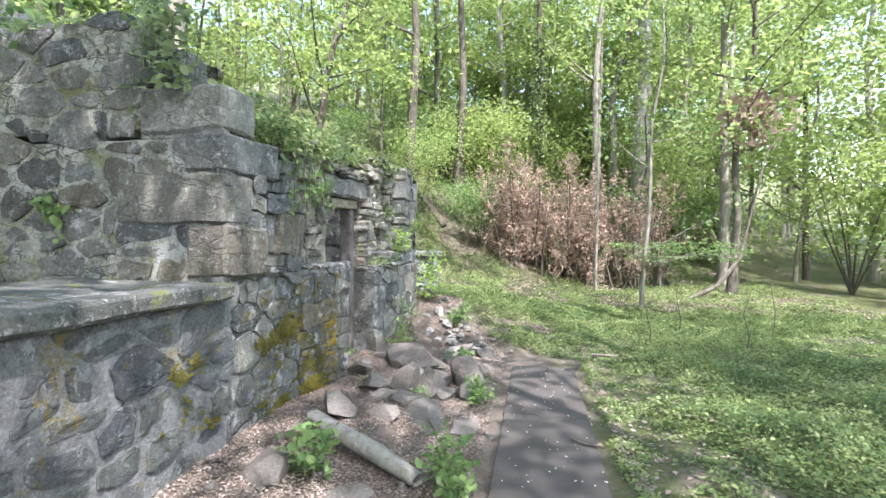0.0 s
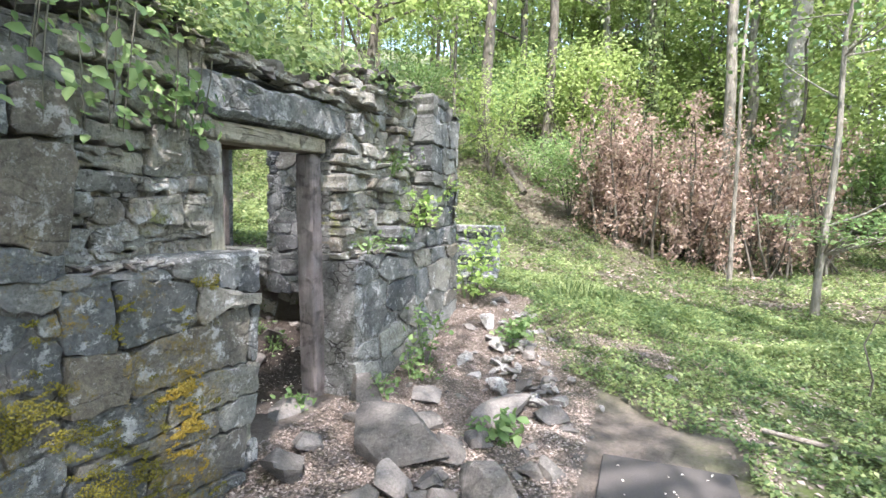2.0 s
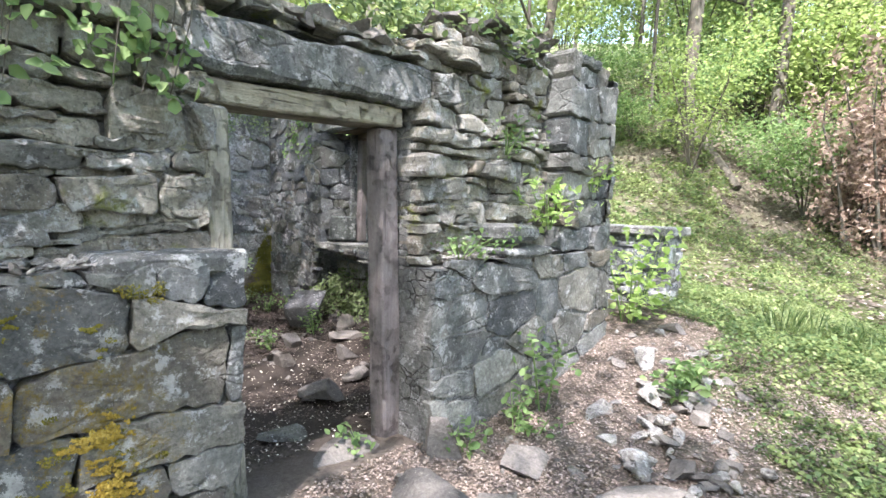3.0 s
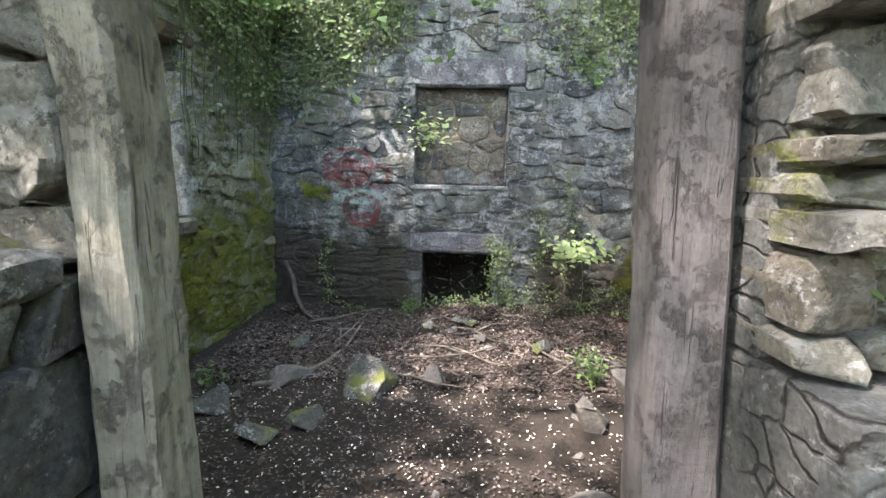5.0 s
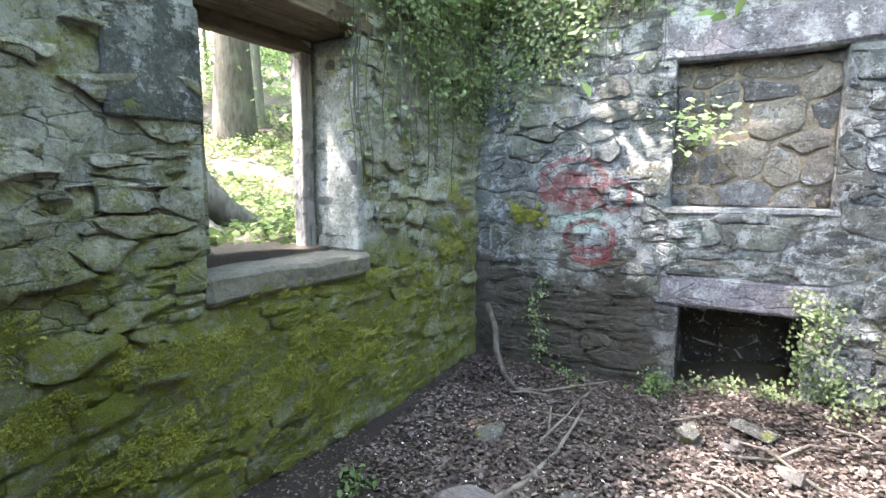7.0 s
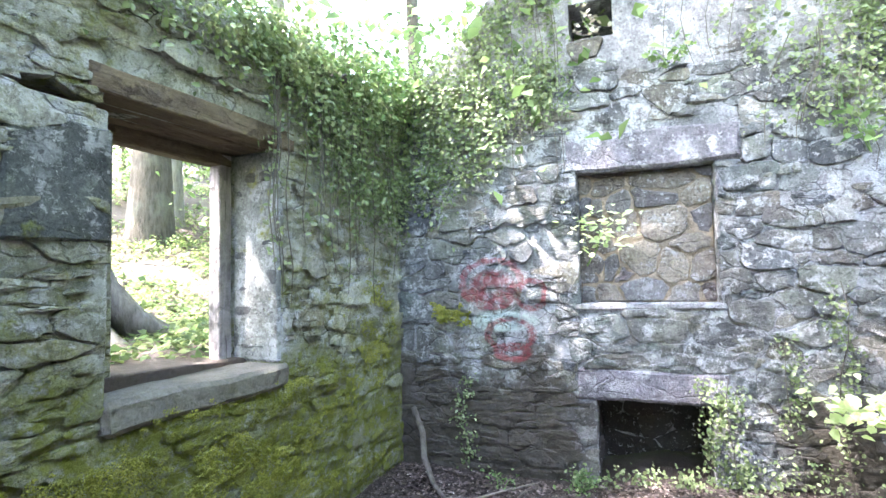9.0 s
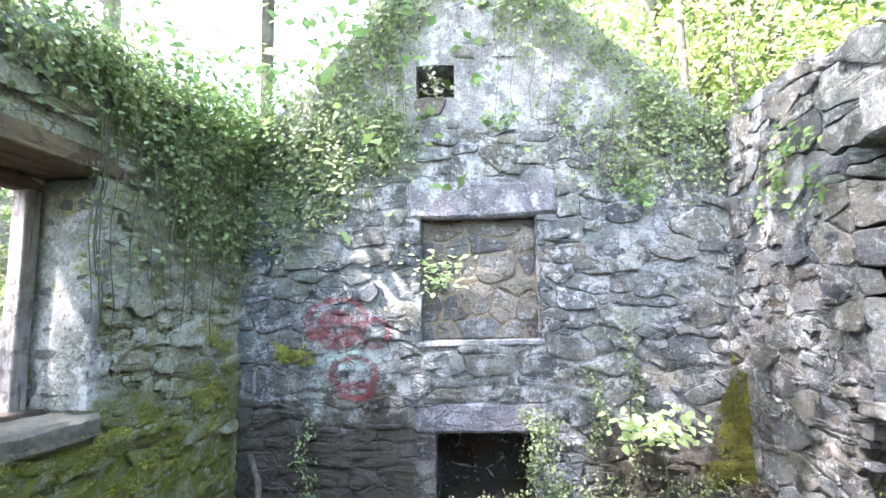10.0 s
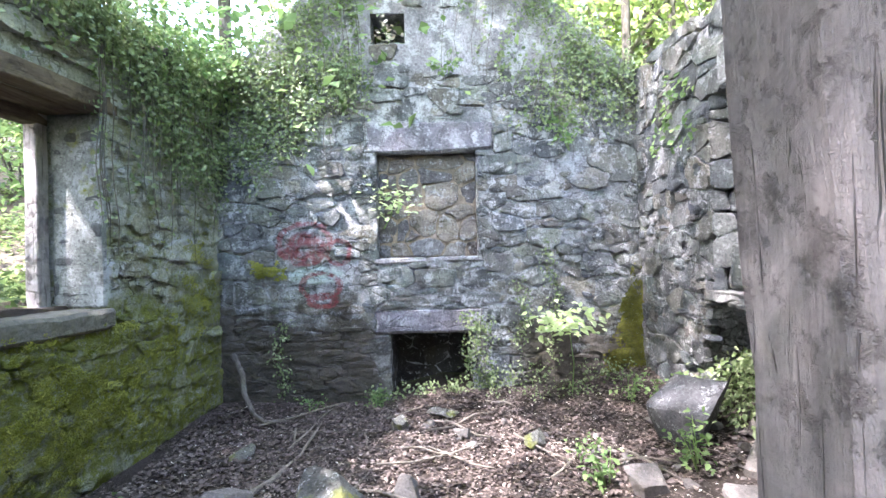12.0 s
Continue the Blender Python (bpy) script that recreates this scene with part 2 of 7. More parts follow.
# sunlight on the spilled stones is put into this paler colour
M_SPILL = stone_mat("sunlit_rubble", [(0.22, 0.21, 0.20), (0.34, 0.325, 0.31), (0.17, 0.16, 0.155)], 0.3, None)
M_DOORHEAD = stone_mat("doorway_lintel_stone", [(0.13, 0.135, 0.135), (0.14, 0.145, 0.145)], 0.55, moss_spots, 0.2)
M_LINTEL = stone_mat("lintel_stone", [(0.17, 0.16, 0.185), (0.20, 0.19, 0.21)], 0.6, None, 0.15)


def mortar_mat(name, col, moss=None):
    m = Nodes(name)
    c = m.scaled(col, m.math("ADD", m.math("MULTIPLY", m.noise(5, 8, 0.7), 1.1), m.math("MULTIPLY", m.noise(60, 4), 0.9)))
    big = m.ramp(m.noise(2.1, 5, 0.6), 0.48, 0.7)
    c = m.mix(m.math("MULTIPLY", big, 0.55), c, (0.07, 0.07, 0.07))
    if moss:
        c = m.mix(moss(m), c, m.colours(m.noise(30, 4), MOSS))
    chips = m.add("ShaderNodeTexVoronoi", Vector=m.pos, Scale=17.0).outputs[0]
    m.bump(m.math("SUBTRACT", m.math("ADD", m.noise(14, 9, 0.75), m.math("MULTIPLY", m.noise(80, 4), 0.35)), m.math("MULTIPLY", chips, 0.7)), 0.9, 0.03)
    return m.done(c, 0.95, 0.2)


M_MORTAR = stone_mat("grey_mortar", [(0.10, 0.10, 0.10), (0.16, 0.16, 0.158), (0.24, 0.237, 0.228)], 0.3, None, 0.0, gold=0.05, pointed=True, flecks=0.4)
M_MORTAR_PALE = stone_mat("pale_mortar", [(0.13, 0.134, 0.145), (0.195, 0.199, 0.212), (0.28, 0.284, 0.297)], 0.55, None, 0.1, pointed=True)
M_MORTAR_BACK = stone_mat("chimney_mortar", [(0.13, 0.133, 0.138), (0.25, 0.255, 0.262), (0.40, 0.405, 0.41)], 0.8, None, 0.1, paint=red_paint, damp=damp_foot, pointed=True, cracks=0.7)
M_MORTAR_LEFT = stone_mat("mossy_mortar", [(0.15, 0.158, 0.14), (0.29, 0.298, 0.27), (0.44, 0.45, 0.41)], 0.9, moss_left, pointed=True)
M_TERRACE_MORTAR = stone_mat("wide_pale_pointing", [(0.135, 0.14, 0.148), (0.175, 0.18, 0.186), (0.22, 0.223, 0.225)], 0.2, None, -0.1, gold=0.05, pointed=True, cracks=0.12, flecks=0.3)
M_MORTAR_TAN = mortar_mat("tan_mortar", (0.27, 0.22, 0.165))
M_STUCCO = stone_mat("worn_stucco", [(0.19, 0.188, 0.198), (0.26, 0.257, 0.268), (0.33, 0.327, 0.338)], 0.7, None, 0.15, pointed=True, cracks=0.0)
M_REVEAL = stone_mat("greenish_lime_plaster", [(0.14, 0.15, 0.143), (0.22, 0.232, 0.222), (0.32, 0.335, 0.32)], 0.7, moss_spots, 0.0, pointed=True, cracks=0.2)
M_CONCRETE = stone_mat("weathered_concrete", [(0.15, 0.155, 0.15), (0.21, 0.21, 0.205), (0.27, 0.27, 0.265)], 0.6, None, 0.1, pointed=True, cracks=0.0)


def slab_mat():
    m = Nodes("path_concrete")
    c = m.scaled((0.062, 0.056, 0.054), m.math("ADD", 0.45, m.math("ADD", m.math("MULTIPLY", m.noise(3, 7), 0.6), m.math("MULTIPLY", m.noise(70, 4), 0.5))))
    m.bump(m.noise(90, 5), 0.35, 0.006)
    return m.done(c, 0.9)


M_SLAB = slab_mat()


def wood_mat(name, a, b, axis):
    """Bare weathered timber with the grain along one axis (0, 1, 2)."""
    m = Nodes(name)
    s = [15.0, 15.0, 15.0]
    s[axis] = 1.1
    g = m.noise(1.0, 9, 0.75, m.stretch(*s), 1.2)
    t = [70.0, 70.0, 70.0]
    t[axis] = 2.5
    crack = m.ramp(m.noise(1.0, 4, 0.6, m.stretch(*t), 0.8), 0.62, 0.70)
    pit = m.math("MULTIPLY", m.ramp(m.noise(13, 8, 0.75), 0.53, 0.62), m.ramp(m.noise(3.0, 3), 0.36, 0.52))
    c = m.mix(m.ramp(g, 0.3, 0.7), a, b)
    c = m.mix(m.math("MULTIPLY", m.ramp(m.noise(4, 7, 0.7), 0.45, 0.68), 0.5), c, (0.07, 0.058, 0.052))
    c = m.mix(m.math("MULTIPLY", m.math("MAXIMUM", crack, m.math("MULTIPLY", pit, 0.5)), 0.65), c, (0.035, 0.028, 0.026))
    c = m.scaled(c, m.math("ADD", 0.65, m.math("MULTIPLY", m.noise(60, 6, 0.7), 0.7)))
    h = m.math("ADD", g, m.math("MULTIPLY", m.noise(11, 9, 0.78), 0.9))
    h = m.math("SUBTRACT", h, m.math("MULTIPLY", m.math("MAXIMUM", crack, pit), 0.9))
    m.bump(h, 1.0, 0.02)
    return m.done(c, 0.85, 0.2)


M_POST = wood_mat("weathered_post_wood", (0.12, 0.105, 0.107), (0.245, 0.22, 0.223), 2)
M_POST_PALE = wood_mat("rotten_post_wood", (0.20, 0.188, 0.155), (0.46, 0.435, 0.38), 2)
M_FRAME = wood_mat("bleached_frame_wood", (0.22, 0.195, 0.20), (0.50, 0.47, 0.48), 2)
M_BEAM_Y = wood_mat("weathered_beam_wood", (0.20, 0.18, 0.14), (0.48, 0.44, 0.36), 1)
M_BEAM_X = wood_mat("brown_beam_wood", (0.09, 0.065, 0.045), (0.25, 0.20, 0.145), 0)
M_STICK = wood_mat("dead_branch_bark", (0.14, 0.12, 0.10), (0.33, 0.30, 0.26), 0)


def bark_mat(name, a, b):
    m = Nodes(name)
    g = m.noise(1.0, 8, 0.7, m.stretch(16, 16, 3.5))
    c = m.mix(m.ramp(g, 0.32, 0.68), a, b)
    c = m.mix(m.math("MULTIPLY", m.ramp(m.noise(2.5, 4), 0.5, 0.7), 0.4), c, (0.22, 0.23, 0.19))
    m.bump(g, 1.0, 0.04)
    return m.done(c, 0.9, 0.2)


M_BARK = bark_mat("grey_bark", (0.11, 0.10, 0.085), (0.30, 0.28, 0.25))
M_BARK_DARK = bark_mat("dark_bark", (0.05, 0.045, 0.04), (0.15, 0.135, 0.115))
M_BARK_PALE = bark_mat("pale_bark", (0.19, 0.175, 0.16), (0.38, 0.365, 0.35))


def leaf_mat(name, cols, through=0.45, rough=0.5, drift=0.25, size=1.2):
    m = Nodes(name)
    rnd = m.add("ShaderNodeNewGeometry").outputs["Random Per Island"]
    col = m.colours(m.math("ADD", m.math("MULTIPLY", rnd, 1 - drift), m.math("MULTIPLY", m.ramp(m.noise(size, 4), 0.3, 0.7), drift)), cols)
    m.done(col, rough, 0.35)
    tr = m.add("ShaderNodeBsdfTranslucent", Color=m.scaled(col, 1.5))
    mixer = m.add("ShaderNodeMixShader", Fac=through)
    m.put(mixer.inputs[1], m.bsdf.outputs[0])
    m.put(mixer.inputs[2], tr.outputs[0])
    m.put(m.out.inputs["Surface"], mixer.outputs[0])
    return m.mat


M_LEAF = leaf_mat("spring_leaf", [(0.10, 0.16, 0.03), (0.17, 0.25, 0.045), (0.25, 0.33, 0.07), (0.34, 0.40, 0.11)], 0.55)
M_LEAF_FAR = leaf_mat("far_leaf", [(0.115, 0.172, 0.058), (0.18, 0.245, 0.08), (0.245, 0.31, 0.115), (0.32, 0.38, 0.18)], 0.6)
M_IVY = leaf_mat("ivy_leaf", [(0.06, 0.095, 0.042), (0.13, 0.18, 0.08), (0.19, 0.245, 0.12), (0.32, 0.37, 0.22)], 0.38, 0.4)
M_SHRUB = leaf_mat("shrub_leaf", [(0.065, 0.125, 0.045), (0.115, 0.19, 0.07), (0.17, 0.255, 0.10), (0.26, 0.34, 0.16)], 0.45, 0.65)
M_COVER = leaf_mat("ground_cover_leaf", [(0.035, 0.068, 0.028), (0.08, 0.13, 0.05), (0.15, 0.205, 0.08), (0.24, 0.285, 0.125), (0.36, 0.39, 0.22)], 0.4, 0.5, 0.45, 0.9)
M_DEADLEAF = leaf_mat("brown_dead_leaf", [(0.14, 0.098, 0.08), (0.25, 0.182, 0.15), (0.36, 0.275, 0.23), (0.50, 0.41, 0.36)], 0.4, 0.7)
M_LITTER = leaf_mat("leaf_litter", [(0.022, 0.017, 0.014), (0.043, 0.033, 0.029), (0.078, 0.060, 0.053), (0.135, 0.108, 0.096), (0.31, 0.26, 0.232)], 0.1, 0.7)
# the outdoor litter: pinkish tan, lightened in colour for the sun on it
M_LITTER_OUT = leaf_mat("sunlit_leaf_litter", [(0.09, 0.068, 0.057), (0.15, 0.115, 0.098), (0.215, 0.172, 0.15), (0.29, 0.24, 0.21), (0.46, 0.41, 0.37)], 0.1, 0.7)
# young leaves bleached in colour to stand in for full sun on them
M_SUNLEAF = leaf_mat("sunlit_young_leaf", [(0.30, 0.40, 0.17), (0.42, 0.51, 0.27), (0.56, 0.63, 0.41)], 0.5)
M_LIME = leaf_mat("lime_leaf", [(0.15, 0.25, 0.06), (0.24, 0.36, 0.10), (0.36, 0.47, 0.18), (0.46, 0.55, 0.27)], 0.5)
M_OCHRE = leaf_mat("ochre_moss_tuft", [(0.045, 0.045, 0.01), (0.095, 0.09, 0.014), (0.16, 0.14, 0.024), (0.24, 0.20, 0.05)], 0.2, 0.9, 0.6, 5.0)
M_GOLD = leaf_mat("golden_moss_tuft", [(0.09, 0.07, 0.012), (0.19, 0.135, 0.02), (0.30, 0.215, 0.04), (0.40, 0.31, 0.09)], 0.2, 0.9, 0.6, 6.0)

# ---- mesh helpers ----
rng = np.random.default_rng(7)
rnd = random.Random(11)


def mesh_np(name, verts, faces, mat, smooth=False):
    """A mesh from arrays: verts n x 3, faces m x k."""
    verts, faces = np.asarray(verts, float), np.asarray(faces, int)
    me = bpy.data.meshes.new(name)
    k = faces.shape[1]
    me.vertices.add(len(verts))
    me.vertices.foreach_set("co", verts.ravel())
    me.loops.add(faces.size)
    me.loops.foreach_set("vertex_index", faces.ravel())
    me.polygons.add(len(faces))
    me.polygons.foreach_set("loop_start", np.arange(0, faces.size, k))
    me.polygons.foreach_set("loop_total", np.full(len(faces), k))
    if smooth:
        me.polygons.foreach_set("use_smooth", np.ones(len(faces), bool))
    me.materials.append(mat)
    me.update(calc_edges=True)
    return me


def mesh_py(name, verts, faces, mat, smooth=False):
    me = bpy.data.meshes.new(name)
    me.from_pydata(verts, [], faces)
    me.materials.append(mat)
    if smooth:
        me.polygons.foreach_set("use_smooth", [True] * len(me.polygons))
    me.update()
    return me


def child(name, me, parent, label=""):
    ob = new(name, me)
    ob.parent = parent
    if label:
        ob["label"] = label
    return ob


def part(name, bm, material, parent, label=""):
    me = bpy.data.meshes.new(name)
    bm.to_mesh(me)
    bm.free()
    me.materials.append(material)
    return child(name, me, parent, label)


def thing(name, label, category, group="", kind="", at=(0, 0, 0)):
    ob = new(name)
    ob.location = at
    return tagged(ob, label, category, group, kind)


def rough_box(lo, hi, seg=0.12, amp=0.012, bevel=0.012, seed=0, worn=1.0):
    """A hewn block or beam: a box cut into a grid, its faces and edges worn by noise."""
    bm = bmesh.new()
    lo, hi = Vector(lo), Vector(hi)
    size = hi - lo
    bmesh.ops.create_cube(bm, size=1.0, matrix=Matrix.Translation((lo + hi) / 2) @ Matrix.Diagonal((*size, 1)))
    bmesh.ops.bevel(bm, geom=bm.edges[:], offset=bevel, segments=1, affect="EDGES")
    for axis in range(3):
        n = min(int(size[axis] / seg), 34)
        for k in range(1, n + 1):
            co = Vector((0, 0, 0))
            co[axis] = lo[axis] + size[axis] * k / (n + 1)
            no = Vector((0, 0, 0))
            no[axis] = 1
            bmesh.ops.bisect_plane(bm, geom=bm.verts[:] + bm.edges[:] + bm.faces[:], plane_co=co, plane_no=no)
    for v in bm.verts:
        p = v.co * 2.3 + Vector((seed * 7.1, seed * 3.3, seed))
        q = v.co * 9.0 + Vector((seed * 1.7, 5, seed))
        v.co += (noise.noise_vector(p) * amp * 1.3 + noise.noise_vector(q) * amp * 0.6) * worn
    return bm


def rock_mesh(name, seed, mat, flat=0.6, cuts=14, sharp=1.0):
    """A broken field stone about one unit across: a ball cut by random planes."""
    r = random.Random(seed)
    bm = bmesh.new()
    bmesh.ops.create_icosphere(bm, subdivisions=4, radius=0.66)
    for _ in range(cuts):
        n = Vector((r.gauss(0, 1), r.gauss(0, 1), r.gauss(0, 1) * 0.9)).normalized()
        d = r.uniform(0.17, 0.43)
        for v in bm.verts:
            over = v.co.dot(n) - d
            if over > 0:
                v.co -= n * over * sharp
    for v in bm.verts:
        v.co += noise.noise_vector(v.co * 3.1 + Vector((seed, 0, seed * 2))) * 0.012
        v.co += noise.noise_vector(v.co * 9 + Vector((seed, 4, 1))) * 0.006
        v.co.z *= flat
    me = bpy.data.meshes.new(name)
    bm.to_mesh(me)
    bm.free()
    me.materials.append(mat)
    return me


def tube(points, radii, sides=8, wob=0.0, seed=0):
    """Rings along a bent line: verts and quads."""
    pts = [Vector(p) for p in points]
    verts, faces = [], []
    for i, p in enumerate(pts):
        d = (pts[min(i + 1, len(pts) - 1)] - pts[max(i - 1, 0)]).normalized()
        a = d.orthogonal().normalized() if abs(d.z) > 0.95 else d.cross(Vector((0, 0, 1))).normalized()
        b = d.cross(a)
        for k in range(sides):
            t = 2 * math.pi * k / sides
            w = 1 + wob * noise.noise(Vector((k * 1.3, i * 0.7, seed)))
            verts.append(tuple(p + (a * math.cos(t) + b * math.sin(t)) * radii[i] * w))
    for i in range(len(pts) - 1):
        for k in range(sides):
            q = (k + 1) % sides
            faces.append((i * sides + k, i * sides + q, (i + 1) * sides + q, (i + 1) * sides + k))
    return verts, faces


def join(parts):
    verts, faces = [], []
    for v, f in parts:
        o = len(verts)
        verts += v
        faces += [tuple(i + o for i in q) for q in f]
    return verts, faces


def leaves(centres, size, normals=None, spread=1.0, long=1.0, r=rng):
    """Folded leaf blades, one quad each, at the given places; normals bend the way they face."""
    c = np.asarray(centres, float)
    n = len(c)
    nor = r.normal(size=(n, 3))
    if normals is not None:
        nor = nor * spread + np.asarray(normals, float)
    nor /= np.linalg.norm(nor, axis=1, keepdims=True) + 1e-9
    t = np.cross(nor, r.normal(size=(n, 3)))
    t /= np.linalg.norm(t, axis=1, keepdims=True) + 1e-9
    b = np.cross(nor, t)
    s = (np.asarray(size) * r.uniform(0.6, 1.25, n))[:, None]
    v = np.empty((n, 4, 3))
    v[:, 0] = c - t * s * 0.5 * long
    v[:, 1] = c + b * s * 0.36 + nor * s * 0.10
    v[:, 2] = c + t * s * 0.5 * long - nor * s * 0.08
    v[:, 3] = c - b * s * 0.36 + nor * s * 0.10
    return v.reshape(-1, 3), np.arange(4 * n).reshape(-1, 4)


def blades(centres, size, normals=None, spread=1.0, long=1.0, r=rng):
    """Ovate leaves, each two halves folded along the midrib and drooping at the tip."""
    c = np.asarray(centres, float)
    n = len(c)
    nor = r.normal(size=(n, 3))
    if normals is not None:
        nor = nor * spread + np.asarray(normals, float)
    nor /= np.linalg.norm(nor, axis=1, keepdims=True) + 1e-9
    t = np.cross(nor, r.normal(size=(n, 3)))
    t /= np.linalg.norm(t, axis=1, keepdims=True) + 1e-9
    b = np.cross(nor, t)
    s = (np.asarray(size) * r.uniform(0.55, 1.25, n))[:, None]
    v = np.empty((n, 6, 3))
    v[:, 0] = c - t * s * 0.5 * long
    v[:, 1] = c - t * s * 0.22 * long + b * s * 0.36 + nor * s * 0.11
    v[:, 2] = c + t * s * 0.18 * long + b * s * 0.27 + nor * s * 0.06
    v[:, 3] = c + t * s * 0.52 * long - nor * s * 0.12
    v[:, 4] = c + t * s * 0.18 * long - b * s * 0.27 + nor * s * 0.06
    v[:, 5] = c - t * s * 0.22 * long - b * s * 0.36 + nor * s * 0.11
    i = np.arange(n)[:, None] * 6
    return v.reshape(-1, 3), np.concatenate([i + (0, 1, 2, 3), i + (0, 3, 4, 5)], 1).reshape(-1, 4)


def smooth(a, b, x):
    t = min(max((x - a) / (b - a), 0.0), 1.0)
    return t * t * (3 - 2 * t)


# ---- the ground ----
def ground_z(x, y, fine=True):
    """Height of the ground: level by the path, rising round the house's far corner and up the wooded hill."""
    z = 0.55 * smooth(6.6, 9.6, y) * smooth(2.4, -1.4, x)
    z += 0.03 * max(0.0, y - 9)
    d = (x + 1.0) * -0.62 + (y - 13.0) * 0.78
    z += 0.30 * d - 0.3 if d > 2 else 0.075 * max(0.0, d) * max(0.0, d)
    z -= 0.05 * max(0.0, x - 9)
    z += 0.145 * max(0.0, min(y, 26.0) - 10.0) * smooth(-1.2, -4.5, x)
    z += 0.55 * smooth(-1.9, -3.2, x) * smooth(8.2, 8.7, y) * smooth(14, 10, y)
    if y < 8.2:
        w = smooth(-6.3, -7.2, x)
        if y < 3.4:
            w = max(w, smooth(-1.9, -2.1, x))
        z = max(z, w * (1.12 + 0.16 * max(0.0, -x - 7.0) + 0.26 * max(0.0, 1.0 - y) * smooth(-3, -6, x)))
    z += 0.10 * smooth(0.2, -1.1, x) * smooth(-1, 4, y) * smooth(12, 8, y)
    if -7.4 < x < -1.5 and 3.3 < y < 8.3:
        z = 0.0 + 0.10 * smooth(-5.6, -6.6, x) * smooth(5.2, 6.0, y) + 0.18 * smooth(7.0, 8.0, y) + 0.10 * smooth(-2.8, -1.6, x)
    if fine:
        z += 0.05 * noise.noise(Vector((x * 0.9, y * 0.9, 0))) + 0.018 * noise.noise(Vector((x * 4, y * 4, 3)))
    if 0.40 < x < 1.45 and y < 6.45:
        z = min(z, 0.0) - 0.03
    return z


def axis_lines(near0, near1, step, far0, far1):
    a = list(np.arange(near0, near1, step))
    s, v = step, near1
    while v < far1:
        a.append(v)
        s *= 1.12
        v += s
    a.append(far1)
    s, v = step, near0
    b = []
    while v > far0:
        s *= 1.12
        v -= s
        b.append(v)
    return b[::-1] + a


gx = axis_lines(-8.0, 5.0, 0.11, -160, 160)
gy = axis_lines(-1.5, 13.0, 0.11, -160, 160)
gv = [(x, y, ground_z(x, y)) for y in gy for x in gx]
nx = len(gx)
gf = [(j * nx + i, j * nx + i + 1, (j + 1) * nx + i + 1, (j + 1) * nx + i) for j in range(len(gy) - 1) for i in range(nx - 1)]


def ground_mat():
    m = Nodes("forest_floor")
    x, y, z = m.xyz()
    soil = m.colours(m.math("ADD", m.math("MULTIPLY", m.noise(26, 8, 0.75), 0.7), m.math("MULTIPLY", m.noise(3, 5), 0.3)),
                     [(0.04, 0.033, 0.029), (0.105, 0.086, 0.075), (0.21, 0.18, 0.158), (0.38, 0.335, 0.30)])
    green = m.colours(m.noise(30, 6, 0.7), [(0.035, 0.045, 0.02), (0.09, 0.115, 0.04), (0.17, 0.19, 0.085)])
    k = m.math("MULTIPLY", m.ramp(m.noise(1.1, 6, 0.6), 0.34, 0.48), m.ramp(m.noise(16, 5, 0.7), 0.30, 0.55))
    # the soil is darker within the walls of the house
    indoor_dark = m.math("MULTIPLY", m.math("MULTIPLY", m.ramp(x, -1.6, -2.3), m.ramp(x, -7.5, -7.3)), m.math("MULTIPLY", m.ramp(y, 3.1, 3.3), m.ramp(y, 8.6, 7.6)))
    soil = m.mix(m.math("MULTIPLY", indoor_dark, 0.8), soil, (0.028, 0.022, 0.019))
    out = m.math("MAXIMUM", m.ramp(x, 0.9, 1.6), m.math("MULTIPLY", m.ramp(y, 7.0, 8.2), m.ramp(x, -0.8, 0.2)))
    far = m.math("MAXIMUM", m.ramp(y, 9.0, 10.0), m.math("MULTIPLY", m.ramp(x, -7.0, -7.6), m.ramp(y, 3.0, 5.0)))
    bare = m.math("MULTIPLY", m.ramp(y, 14.5, 17.5), m.math("MULTIPLY", m.ramp(x, 1.0, -1.0), m.ramp(x, -6.0, -4.5)))
    k = m.math("MULTIPLY", m.math("MULTIPLY", k, m.math("MAXIMUM", out, far)), m.math("SUBTRACT", 1.0, m.math("MULTIPLY", bare, 0.75)))
    m.bump(m.math("ADD", m.noise(40, 7, 0.75), m.noise(9, 4)), 0.9, 0.05)
    return m.done(m.mix(k, soil, green), 0.95, 0.15)


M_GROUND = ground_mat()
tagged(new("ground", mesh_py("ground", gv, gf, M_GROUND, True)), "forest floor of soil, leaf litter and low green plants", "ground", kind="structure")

# ---- stone walls ----


def clip(poly, nxx, nyy, c):
    """The part of a polygon where n . p <= c."""
    out = []
    for i, p in enumerate(poly):
        q = poly[(i + 1) % len(poly)]
        a, b = nxx * p[0] + nyy * p[1] - c, nxx * q[0] + nyy * q[1] - c
        if a <= 0:
            out.append(p)
        if (a < 0 < b) or (b < 0 < a):
            t = a / (a - b)
            out.append((p[0] + t * (q[0] - p[0]), p[1] + t * (q[1] - p[1])))
    return out


def area(poly):
    return 0.5 * abs(sum(p[0] * q[1] - q[0] * p[1] for p, q in zip(poly, poly[1:] + poly[:1])))


